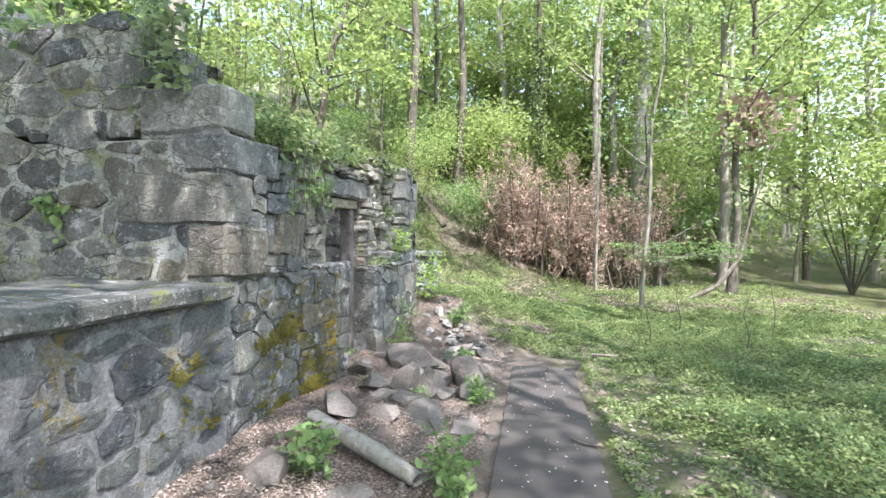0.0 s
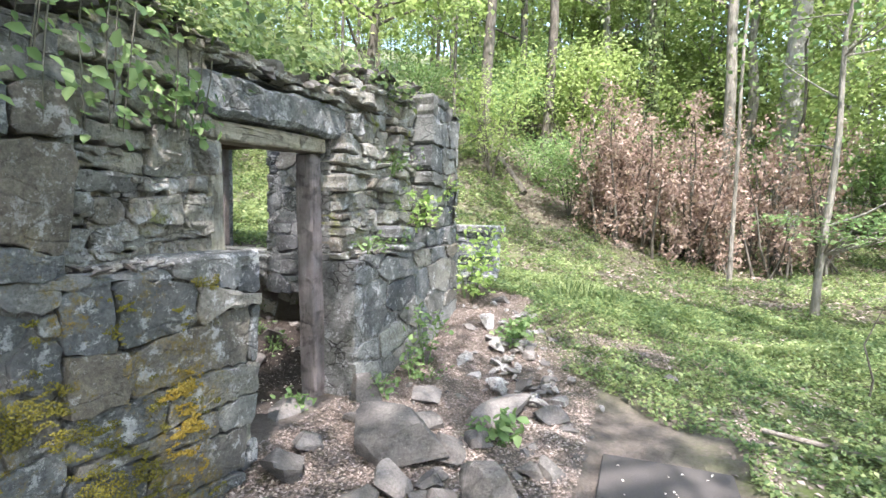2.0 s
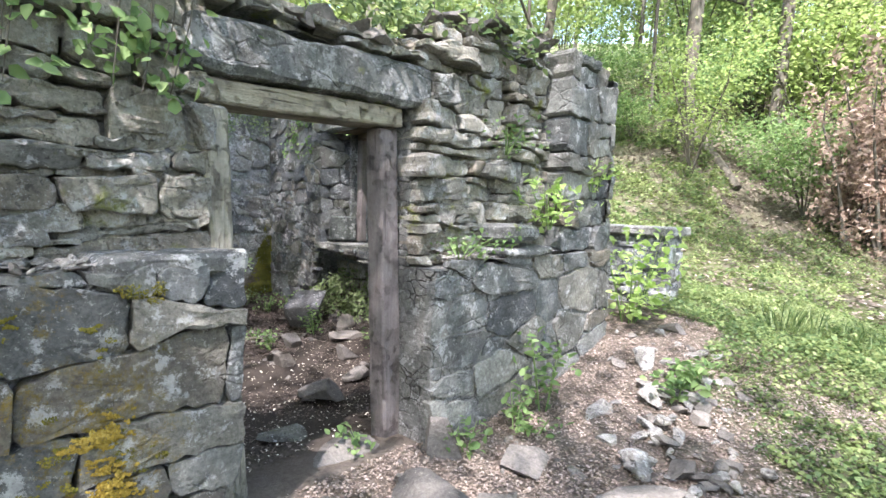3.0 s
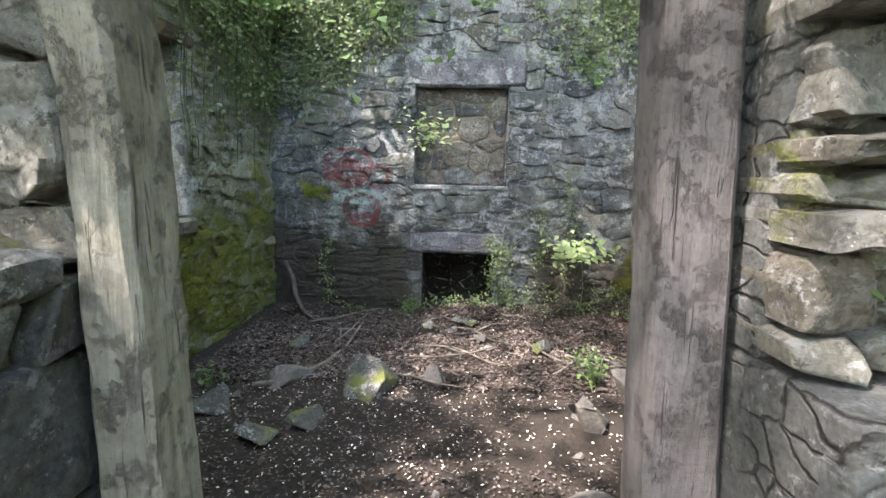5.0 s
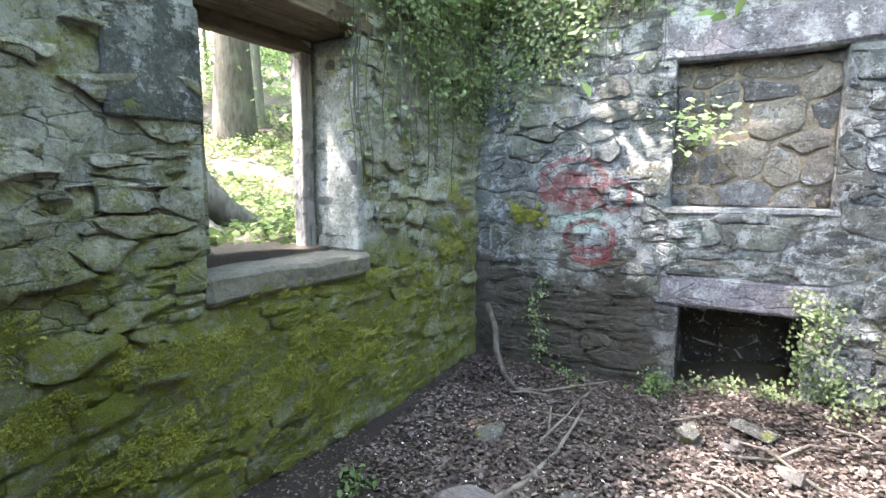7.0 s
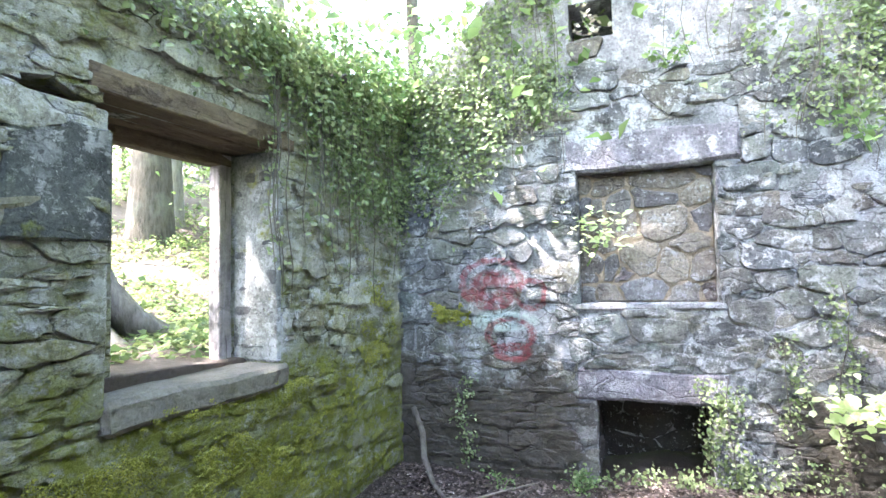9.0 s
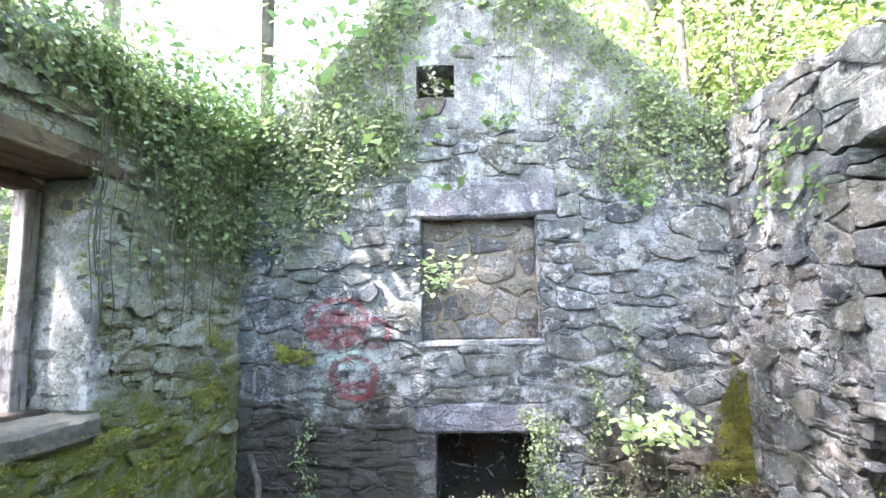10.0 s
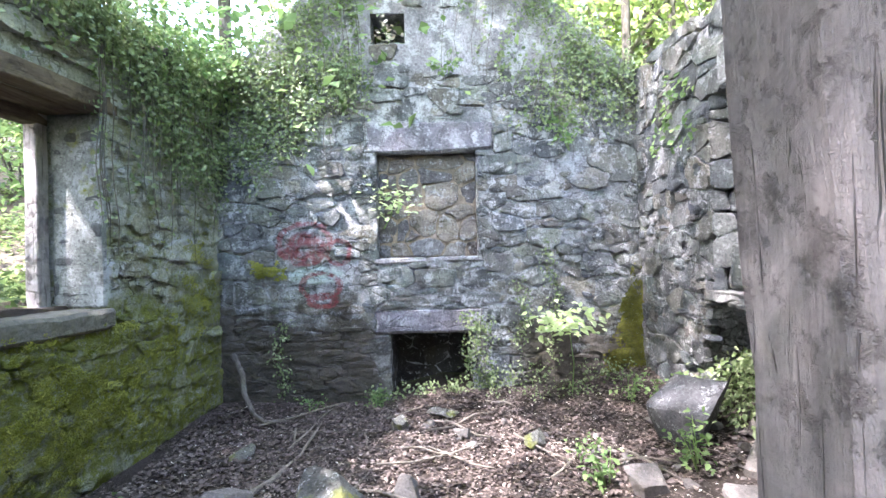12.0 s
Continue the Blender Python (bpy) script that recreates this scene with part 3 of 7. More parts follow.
def cells(s0, s1, z0, z1, w, h, joint, seed, skip=0.2):
    """Rubble masonry: uneven stones in rough courses, as polygons with open joints."""
    r = random.Random(seed)
    pts, z, row = [], z0 - h * 0.3, 0
    while z < z1 + h:
        hh = h * r.uniform(0.7, 1.35)
        s = s0 - w * r.uniform(0, 1)
        while s < s1 + w:
            ww = w * r.uniform(0.5, 1.6)
            if r.random() > skip:
                pts.append((s + ww / 2 + r.uniform(-0.1, 0.1) * w, z + hh / 2 + r.uniform(-0.22, 0.22) * hh))
            s += ww
        z += hh
    kx, kz = 1.0 / (w * w), 1.0 / (h * h)
    P = np.array(pts)
    weight = [r.uniform(-0.42, 0.42) for _ in pts]
    for i, a in enumerate(pts):
        d = (P[:, 0] - a[0]) ** 2 * kx + (P[:, 1] - a[1]) ** 2 * kz
        near = np.argsort(d)[1:22]
        poly = [(s0, z0), (s1, z0), (s1, z1), (s0, z1)]
        for j in near:
            if d[j] > 16 or not poly:
                break
            b = pts[j]
            n0, n1 = (b[0] - a[0]) * kx, (b[1] - a[1]) * kz
            c = 0.5 * ((b[0] ** 2 - a[0] ** 2) * kx + (b[1] ** 2 - a[1] ** 2) * kz + weight[i] - weight[j])
            length = math.hypot(n0, n1)
            poly = clip(poly, n0, n1, c - length * joint / 2)
        if len(poly) > 2 and area(poly) > 0.12 * w * h:
            yield a, poly


def courses(s0, s1, z0, z1, w, h, joint, seed, skip=0.2):
    """Rubble laid in rough wavering courses: longish stones with slanted ends, some split into two thin ones."""
    r = random.Random(seed)
    levels, z = [], z0 - h * 0.4
    while z < z1 + h:
        levels.append(z)
        z += h * r.uniform(0.55, 1.5)

    def bed(k, s):
        return levels[k] + h * (0.75 * noise.noise(Vector((s * 1.3, k * 7.7, seed))) + 0.10 * noise.noise(Vector((s * 6.0, k * 3.1, seed))))

    for k in range(len(levels) - 1):
        s, slant = s0 - w * r.random(), 0.0
        while s < s1:
            tall = levels[k + 1] - levels[k]
            ww = w * r.uniform(0.4, 1.75) * (0.75 + 0.25 * tall / h)
            lean = r.uniform(-0.35, 0.35) * tall
            n = max(1, int(ww / 0.13))
            low = [(s + joint / 2 - slant / 2 + (ww - joint - lean / 2 + slant / 2) * i / n, 0.0) for i in range(n + 1)]
            top = [(s + joint / 2 + slant / 2 + (ww - joint + lean / 2 - slant / 2) * i / n, 1.0) for i in range(n + 1)]
            f = r.uniform(0.35, 0.65)
            spans = [(0.0, f), (f, 1.0)] if tall > 0.75 * h and r.random() < 0.22 else [(0.0, 1.0)]
            for a, b in spans:
                cut = []
                for f0, rim in ((a, low), (b, list(reversed(top)))):
                    for i, p in enumerate(rim):
                        q = (top if rim is low else list(reversed(low)))[i]
                        x = p[0] + (q[0] - p[0]) * (f0 if rim is low else 1 - f0)
                        b0, b1 = bed(k, x), bed(k + 1, x)
                        cut.append((x, b0 + (b1 - b0) * f0 + (joint / 2 if rim is low else -joint / 2)))
                for c in ((-1, 0, -s0), (1, 0, s1), (0, -1, -z0), (0, 1, z1)):
                    cut = clip(cut, *c) if cut else cut
                if len(cut) > 2 and area(cut) > 0.1 * w * h:
                    yield (sum(p[0] for p in cut) / len(cut), sum(p[1] for p in cut) / len(cut)), cut
            s, slant = s + ww, lean


def stone_mesh(poly, proud, tilt, place, mat, r, deep=0.07, edge=0.02, bulge=0.005, rough_=0.012):
    """One stone: its outline roughened, its rim rounded back, its face uneven."""
    cx = sum(p[0] for p in poly) / len(poly)
    cz = sum(p[1] for p in poly) / len(poly)
    ring_pts = []
    for p, q in zip(poly, poly[1:] + poly[:1]):
        length = math.hypot(q[0] - p[0], q[1] - p[1])
        if length < 0.03:
            ring_pts.append(p)
            continue
        ts = (0.18, 0.82) if length < 0.12 else ((0.14, 0.5, 0.86) if length < 0.28 else (0.09, 0.3, 0.52, 0.74, 0.91))
        for t in ts:
            j = min(0.014, length * 0.09)
            ring_pts.append((p[0] + t * (q[0] - p[0]) + r.uniform(-j, j), p[1] + t * (q[1] - p[1]) + r.uniform(-j, j)))
    n = len(ring_pts)
    size = min(max(p[0] for p in poly) - min(p[0] for p in poly), max(p[1] for p in poly) - min(p[1] for p in poly))
    e = min(edge, size * 0.2)
    verts = []
    kick, rough = r.uniform(0, 50), rough_

    def ring_at(scale, inset, out, rough):
        for p in ring_pts:
            dx, dz = p[0] - cx, p[1] - cz
            d = math.hypot(dx, dz) + 1e-6
            k = max(0.05, scale - inset / d)
            s, z = cx + dx * k, cz + dz * k
            o = out + tilt[0] * dx * k + tilt[1] * dz * k + rough * noise.noise(Vector((s * 9, z * 9, kick)))
            verts.append(place(s, z, o))

    ring_at(1, 0, -deep, 0)
    ring_at(1, 0, proud - e * 0.9, rough)
    ring_at(1, e * 0.3, proud - e * 0.3, rough)
    ring_at(1, e, proud, rough)
    ring_at(0.55, 0, proud + bulge * 0.5, rough * 1.4)
    verts.append(place(cx, cz, proud + bulge * r.uniform(0.2, 0.9)))
    faces = []
    for k in range(4):
        for i in range(n):
            j = (i + 1) % n
            faces.append((k * n + i, k * n + j, (k + 1) * n + j, (k + 1) * n + i))
    for i in range(n):
        faces.append((4 * n + i, 4 * n + (i + 1) % n, 5 * n))
    return mesh_py("stone", verts, faces, mat)


def face(parent, place, s0, s1, z0, z1, w=0.30, h=0.17, joint=0.022, proud=(0.0, 0.03), seed=1, mat=None, openings=(), top=None, tilt=0.05, skip=0.2, edge=0.010, deep=0.07, holes=0.0, bottom=None, laid=courses):
    """Faces a wall with single stones. place(s, z, out) puts them; openings are rectangles left free."""
    r = random.Random(seed * 31 + 5)
    for a, poly in laid(s0, s1, z0, z1, w, h, joint, seed, skip):
        for (a0, a1, b0, b1) in openings:
            xs, zs = [p[0] for p in poly], [p[1] for p in poly]
            if poly and max(xs) > a0 and min(xs) < a1 and max(zs) > b0 and min(zs) < b1:
                best = max((clip(poly, 1, 0, a0), clip(poly, -1, 0, -a1), clip(poly, 0, 1, b0), clip(poly, 0, -1, -b1)), key=lambda q: area(q) if len(q) > 2 else 0)
                poly = best if len(best) > 2 and area(best) > 0.1 * w * h else []
            if not poly:
                break
        if poly and top:
            poly = clip(poly, 0, 1, top(a[0]) + r.uniform(-0.05, 0.05))
        if poly and bottom:
            poly = clip(poly, 0, -1, -bottom(a[0]) - r.uniform(-0.02, 0.02))
        if len(poly) < 3 or area(poly) < 0.1 * w * h or r.random() < holes:
            continue
        out = r.uniform(*proud) + (0.015 if r.random() < 0.08 else 0.0)
        me = stone_mesh(poly, out, (r.gauss(0, tilt), r.gauss(0, tilt)), place, mat, r, deep, edge, 0.005, 0.012 + 0.12 * max(0.0, proud[1] - 0.03))
        child("stone", me, parent)


def on_x(x0, sign):
    """Stones on a plane of constant x; s runs along y."""
    return lambda s, z, o: (x0 + sign * o, s, z)


def on_y(y0, sign):
    return lambda s, z, o: (s, y0 + sign * o, z)


def wall(name, boxes, mat, label, amp=0.005, seed=1):
    """A wall's core of rough blocks butted end to end."""
    bm = bmesh.new()
    for lo, hi in boxes:
        b = rough_box(lo, hi, 0.14, amp, 0.01, seed)
        me = bpy.data.meshes.new("core")
        b.to_mesh(me)
        b.free()
        bm.from_mesh(me)
        bpy.data.meshes.remove(me)
    me = bpy.data.meshes.new(name)
    bm.to_mesh(me)
    bm.free()
    me.materials.append(mat)
    ob = new(name, me)
    return tagged(ob, label, "wall", kind="structure")


# terrace wall before the house
terrace = wall("wall_terrace", [((-2.2, -3.5, -0.4), (-1.515, 2.84, 1.21))], M_TERRACE_MORTAR, "low stone terrace wall laid in wide pale mortar", 0.004)
face(terrace, on_x(-1.51, 1), -3.4, 2.83, -0.25, 1.20, 0.29, 0.17, 0.05, (-0.008, 0.008), 3, M_TERRACE, tilt=0.02, edge=0.006, holes=0.12, laid=cells)
deck = thing("terrace_slab", "weathered grey coping slab along the stone terrace", "slab")
part("slab", rough_box((-2.95, -3.5, 1.215), (-1.435, 2.77, 1.345), 0.16, 0.016, 0.025, 3), M_COPING, deck)

# the side wall stands a little askew to the back wall: it is built square and turned about the far corner
ASKEW = Matrix.Translation((-6.6, 3.65, 0)) @ Matrix.Rotation(-math.atan(0.068), 4, "Z") @ Matrix.Translation((6.6, -3.65, 0))


def askew(ob):
    ob.matrix_basis = ASKEW @ ob.matrix_basis
    return ob


# side wall of the house, outside towards the terrace and mossy inside, with a splayed window
LY = 3.65
LX0, LX1 = -5.00, -3.90
L_TOP = lambda x: 3.47 if x < -2.22 else (2.86 if x < -1.83 else 2.54)
CORE_L = LY - 0.024
side = wall("wall_south", [((-7.3, 3.12, -0.3), (-1.72, CORE_L, 1.02)), ((-7.3, 3.12, 1.02), (LX0, CORE_L, 2.54)), ((LX1, 3.36, 1.02), (-1.54, CORE_L, 2.46)), ((LX1 - 0.2, 3.12, 1.02), (-1.54, 3.36, 2.46)),
                           ((-7.3, 3.12, 2.54), (-2.25, CORE_L, 3.16)), ((-5.2, 3.12, 3.16), (-2.27, 3.4, 3.42)), ((-2.27, 3.12, 2.46), (-1.83, CORE_L, 2.75))], M_MORTAR_LEFT, "ruined stone side wall, moss-covered inside, with an empty window")
askew(side)
face(side, on_y(LY - 0.015, 1), -6.6, -1.9, -0.1, 3.2, 0.25, 0.105, 0.014, (-0.014, 0.026), 5, M_LEFT, [(LX0 - 0.02, LX1 + 0.02, 0.98, 2.78)], lambda x: 3.14 + 0.06 * math.sin(x * 5), edge=0.005, tilt=0.06, holes=0.14, laid=cells)
face(side, on_x(LX0 + 0.016, 1), 3.26, LY - 0.03, 1.17, 2.52, 0.15, 0.11, 0.03, (0.0, 0.008), 8, M_TERRACE, holes=0.72)
face(side, on_y(3.12, -1), -5.2, -1.48, 1.05, 3.55, 0.33, 0.19, 0.045, (-0.001, 0.016), 14, M_FRONT, [(-5.1, -4.0, 0.9, 2.58)], L_TOP, tilt=0.02, edge=0.006, laid=cells)
face(side, on_x(-1.50, 1), 3.13, 3.66, 1.38, 2.50, 0.5, 0.3, 0.012, (0.0, 0.03), 15, M_FRONT, (), tilt=0.02)

# back wall with the two fireplaces and the chimney gable
FX = -6.6
FIRE = (5.24, 6.27, 1.44, 2.53)
BOX = (5.34, 6.18, -0.2, 0.67)
back = wall("wall_west", [((-7.4, 3.1, -0.4), (FX - 0.023, BOX[0], 0.67)), ((-7.4, BOX[1], -0.4), (FX - 0.023, 8.6, 0.67)), ((-7.5, BOX[0], -0.4), (-7.30, BOX[1], 0.67)),
                          ((-7.4, 3.1, 0.67), (FX - 0.023, 8.6, 1.44)), ((-7.4, 3.1, 1.44), (FX - 0.023, FIRE[0], 2.53)), ((-7.4, FIRE[1], 1.44), (FX - 0.023, 8.6, 2.53)),
                          ((-7.4, FIRE[0], 1.44), (FX - 0.19, FIRE[1], 2.53)), ((-7.4, 3.1, 2.53), (FX - 0.023, 8.6, 3.30))], M_MORTAR_BACK, "tall ruined stone chimney wall with two hearths and faded red paint")
face(back, on_x(FX - 0.015, 1), 3.62, 8.0, -0.1, 3.34, 0.25, 0.14, 0.020, (-0.008, 0.028), 21, M_BACK,
     [FIRE, BOX, (5.13, 6.45, 2.52, 2.85), (5.18, 6.34, 0.66, 0.92)], lambda y: 3.32, edge=0.007, tilt=0.06, holes=0.10, laid=cells)
face(back, on_x(FX - 0.185, 1), FIRE[0], FIRE[1], 1.45, 2.52, 0.21, 0.16, 0.022, (0.004, 0.034), 22, M_INFILL, laid=cells)
part("infill_mortar", rough_box((FX - 0.26, FIRE[0] + 0.002, 1.442), (FX - 0.184, FIRE[1] - 0.002, 2.528), 0.1, 0.006, 0.01, 19), M_MORTAR_TAN, back, "tan mortar filling the upper hearth")
for lo_, hi_ in (((-2.26, 3.085, 2.505), (-1.49, 3.50, 2.85)), ((-1.84, 3.09, 2.19), (-1.46, 3.82, 2.50)), ((-2.48, 3.088, 1.79), (-1.47, 3.45, 2.185)), ((-1.80, 3.092, 1.37), (-1.465, 3.66, 1.785)), ((-2.44, 3.09, 2.86), (-1.92, 3.46, 3.16))):
    part("quoin", rough_box(lo_, hi_, 0.09, 0.019, 0.022, int(lo_[2] * 10)), M_FRONT, side, "large hewn corner block")
part("reveal_plaster", rough_box((LX0 - 0.05, 3.24, 1.166), (LX0 + 0.018, LY - 0.03, 2.525), 0.1, 0.008, 0.015, 31), M_REVEAL, side, "pale plaster on the window's splayed side")
part("block", rough_box((-3.90, LY - 0.14, 1.86), (-3.49, LY + 0.008, 2.37), 0.08, 0.008, 0.012, 33), M_SLATE, side, "large dark slate block beside the window")
face(back, on_x(FX - 0.012, 1), 3.66, 7.95, 0.1, 3.28, 0.15, 0.075, 0.012, (-0.014, 0.022), 24, M_BACK, [FIRE, BOX, (5.13, 6.45, 2.5, 2.87), (5.18, 6.34, 0.64, 0.94), (5.2, 6.3, 1.38, 1.46)], tilt=0.06, edge=0.004, deep=0.05, holes=0.62, laid=cells)
face(side, on_y(LY - 0.012, 1), -6.5, -2.2, 0.1, 3.1, 0.17, 0.05, 0.010, (-0.012, 0.016), 25, M_LEFT, [(LX0 - 0.04, LX1 + 0.06, 0.95, 2.80)], tilt=0.07, edge=0.003, deep=0.05, holes=0.62)
face(back, on_x(FX - 0.006, 1), 3.66, 5.2, -0.05, 0.98, 0.19, 0.055, 0.010, (-0.014, 0.020), 26, M_BACK, tilt=0.07, edge=0.004, deep=0.05, holes=0.3)
face(back, on_x(FX - 0.006, 1), 6.42, 7.9, -0.05, 0.75, 0.20, 0.06, 0.010, (-0.014, 0.022), 27, M_BACK, tilt=0.07, edge=0.004, deep=0.05, holes=0.4)
# the gable, plastered, tapering to the chimney
VENT = (5.22, 5.57, 3.64, 3.95)


def gable():
    bm = bmesh.new()
    zs = [3.30, VENT[2], VENT[3], 4.3, 4.75, 5.0]
    lo = lambda z: 3.68 + 1.0 * (z - 3.3) if z < 4.7 else 5.08 + 0.06 * (z - 4.7)
    hi = lambda z: 7.95 - 1.1 * (z - 3.3) if z < 4.7 else 6.41 - 0.06 * (z - 4.7)
    front_x, back_x = FX - 0.02, -7.35
    for a, b in zip(zs, zs[1:]):
        spans = [(lo, hi)]
        if a == VENT[2]:
            spans = [(lo, lambda z: VENT[0]), (lambda z: VENT[1], hi)]
        for l, h in spans:
            n, k = 14, 3
            grid = {}
            for i in range(n + 1):
                for j in range(k + 1):
                    zz = a + (b - a) * j / k
                    for x in (front_x, back_x):
                        y = l(zz) + (h(zz) - l(zz)) * i / n
                        y += 0.05 * noise.noise(Vector((zz * 3, x, i))) if i in (0, n) and abs(y - VENT[0]) > 0.05 and abs(y - VENT[1]) > 0.05 else 0
                        grid[i, j, x] = bm.verts.new((x + 0.035 * noise.noise(Vector((y * 2.5, zz * 2.5, x))), y, zz))
            for i in range(n):
                for j in range(k):
                    for x in (front_x, back_x):
                        bm.faces.new([grid[i, j, x], grid[i + 1, j, x], grid[i + 1, j + 1, x], grid[i, j + 1, x]])
                for j in (0, k):
                    bm.faces.new([grid[i, j, front_x], grid[i + 1, j, front_x], grid[i + 1, j, back_x], grid[i, j, back_x]])
            for i in (0, n):
                for j in range(k):
                    bm.faces.new([grid[i, j, front_x], grid[i, j + 1, front_x], grid[i, j + 1, back_x], grid[i, j, back_x]])
    bmesh.ops.recalc_face_normals(bm, faces=bm.faces[:])
    return bm


part("gable", gable(), M_STUCCO, back, "worn grey stucco gable")
face(back, on_x(FX - 0.02, 1), 4.9, 6.6, 3.34, 4.2, 0.24, 0.12, 0.04, (-0.035, 0.006), 23, M_BACK, [(VENT[0], VENT[1], VENT[2], VENT[3])], holes=0.6)
part("mantel_stone", rough_box((FX - 0.2, 5.13, 2.525), (FX - 0.006, 6.45, 2.84), 0.07, 0.018, 0.025, 4), M_LINTEL, back, "long hewn stone lintel")
part("mantel_stone", rough_box((FX - 0.2, 5.19, 0.665), (FX + 0.002, 6.33, 0.915), 0.07, 0.018, 0.025, 5), M_LINTEL, back, "long hewn stone lintel")
part("hearth_sill", rough_box((FX - 0.2, 5.2, 1.395), (FX + 0.006, 6.3, 1.44), 0.1, 0.008, 0.008, 6), M_STUCCO, back, "thin stone shelf")

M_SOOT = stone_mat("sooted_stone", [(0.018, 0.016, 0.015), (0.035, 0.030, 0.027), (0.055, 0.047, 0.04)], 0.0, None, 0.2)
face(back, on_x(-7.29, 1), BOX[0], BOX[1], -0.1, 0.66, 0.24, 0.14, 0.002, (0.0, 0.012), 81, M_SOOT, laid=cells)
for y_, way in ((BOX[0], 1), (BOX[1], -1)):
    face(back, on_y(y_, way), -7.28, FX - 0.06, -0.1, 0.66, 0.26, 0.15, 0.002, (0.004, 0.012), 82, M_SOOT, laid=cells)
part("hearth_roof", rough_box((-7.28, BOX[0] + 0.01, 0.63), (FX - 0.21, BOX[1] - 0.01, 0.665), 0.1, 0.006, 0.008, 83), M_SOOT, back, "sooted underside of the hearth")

# right wall with the broken window, hollowed out below its sill
RY = 7.91
RX0, RX1 = -4.92, -3.74
north = wall("wall_north", [((-7.3, RY + 0.024, 0.5), (-5.45, 8.65, 1.10)), ((-7.3, RY + 0.024, -0.4), (-5.75, 8.65, 0.5)), ((-7.3, RY + 0.024, 1.10), (-5.25, 8.08, 2.60)), ((-7.3, 8.08, 1.10), (-5.12, 8.25, 2.60)), ((-7.3, 8.25, 1.10), (-4.99, 8.65, 2.60)), ((RX1, RY + 0.024, 0.64), (-3.2, 8.65, 2.60)), ((-3.2, RY + 0.024, -0.4), (-2.2, 8.65, 2.60)), ((RX1, 8.4, -0.4), (-3.2, 8.65, 0.64)),
                            ((-5.75, 8.4, -0.4), (RX1, 8.65, 1.02)), ((-7.3, RY + 0.024, 2.74), (-2.2, 8.65, 3.16))], M_MORTAR_PALE, "ruined pale stone side wall with a broken window opening")
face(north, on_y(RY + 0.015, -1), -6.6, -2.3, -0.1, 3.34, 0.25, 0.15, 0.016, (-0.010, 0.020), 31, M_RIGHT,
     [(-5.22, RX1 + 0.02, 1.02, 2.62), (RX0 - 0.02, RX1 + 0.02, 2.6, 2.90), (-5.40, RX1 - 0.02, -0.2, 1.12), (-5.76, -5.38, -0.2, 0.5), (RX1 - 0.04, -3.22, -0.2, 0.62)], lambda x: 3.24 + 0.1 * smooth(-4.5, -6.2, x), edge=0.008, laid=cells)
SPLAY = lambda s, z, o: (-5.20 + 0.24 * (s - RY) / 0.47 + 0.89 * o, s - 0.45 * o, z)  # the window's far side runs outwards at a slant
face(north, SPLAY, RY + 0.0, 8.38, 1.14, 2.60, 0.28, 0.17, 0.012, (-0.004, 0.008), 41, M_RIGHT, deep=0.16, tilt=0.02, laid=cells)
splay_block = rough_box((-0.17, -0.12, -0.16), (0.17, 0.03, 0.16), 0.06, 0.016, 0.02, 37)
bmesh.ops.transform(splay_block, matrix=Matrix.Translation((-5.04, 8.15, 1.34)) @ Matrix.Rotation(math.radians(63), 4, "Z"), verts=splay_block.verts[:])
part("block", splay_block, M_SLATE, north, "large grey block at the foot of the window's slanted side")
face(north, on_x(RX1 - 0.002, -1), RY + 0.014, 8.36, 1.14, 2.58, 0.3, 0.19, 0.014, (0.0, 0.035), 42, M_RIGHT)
part("lintel_plaster", rough_box((RX0 - 0.1, RY - 0.035, 2.605), (RX1 + 0.02, RY + 0.10, 2.93), 0.1, 0.012, 0.02, 17), M_CONCRETE, north, "pale plastered face over the window lintel")


def broken_sill():
    """The sill and what is left of the masonry under it, its lower edge eaten away in an arch."""
    bm = bmesh.new()
    n, rows = 26, 6
    grid = {}
    for i in range(n + 1):
        x = -5.3 + (RX1 - 0.0 + 5.3) * i / n
        low = 1.07 - 0.05 * smooth(-4.9, -4.4, x) - 0.42 * smooth(-4.4, -3.2, x) + 0.05 * noise.noise(Vector((x * 6, 0, 0)))
        for j in range(rows + 1):
            for k, y in enumerate((RY - 0.03, RY + 0.18, 8.38)):
                top = 1.145 + 0.012 * noise.noise(Vector((x * 4, y * 4, 0)))
                lo_k = low if k == 0 else low - 0.02 + 0.10 * k
                z = lo_k + (top - lo_k) * j / rows if top > lo_k else top - 0.03 + 0.03 * j / rows
                yy = y + (0.03 * noise.noise(Vector((x * 5, z * 8, k))) - (0.0 if j < rows else 0.01))
                grid[i, j, k] = bm.verts.new((x, yy, z))
    for i in range(n):
        for j in range(rows):
            bm.faces.new([grid[i, j, 0], grid[i + 1, j, 0], grid[i + 1, j + 1, 0], grid[i, j + 1, 0]])
        for k in (0, 1):
            for j in (0, rows):
                bm.faces.new([grid[i, j, k], grid[i + 1, j, k], grid[i + 1, j, k + 1], grid[i, j, k + 1]])
    for i in (0, n):
        for j in range(rows):
            for k in (0, 1):
                bm.faces.new([grid[i, j, k], grid[i, j + 1, k], grid[i, j + 1, k + 1], grid[i, j, k + 1]])
    bmesh.ops.recalc_face_normals(bm, faces=bm.faces[:])
    for f in bm.faces:
        f.smooth = True
    return bm


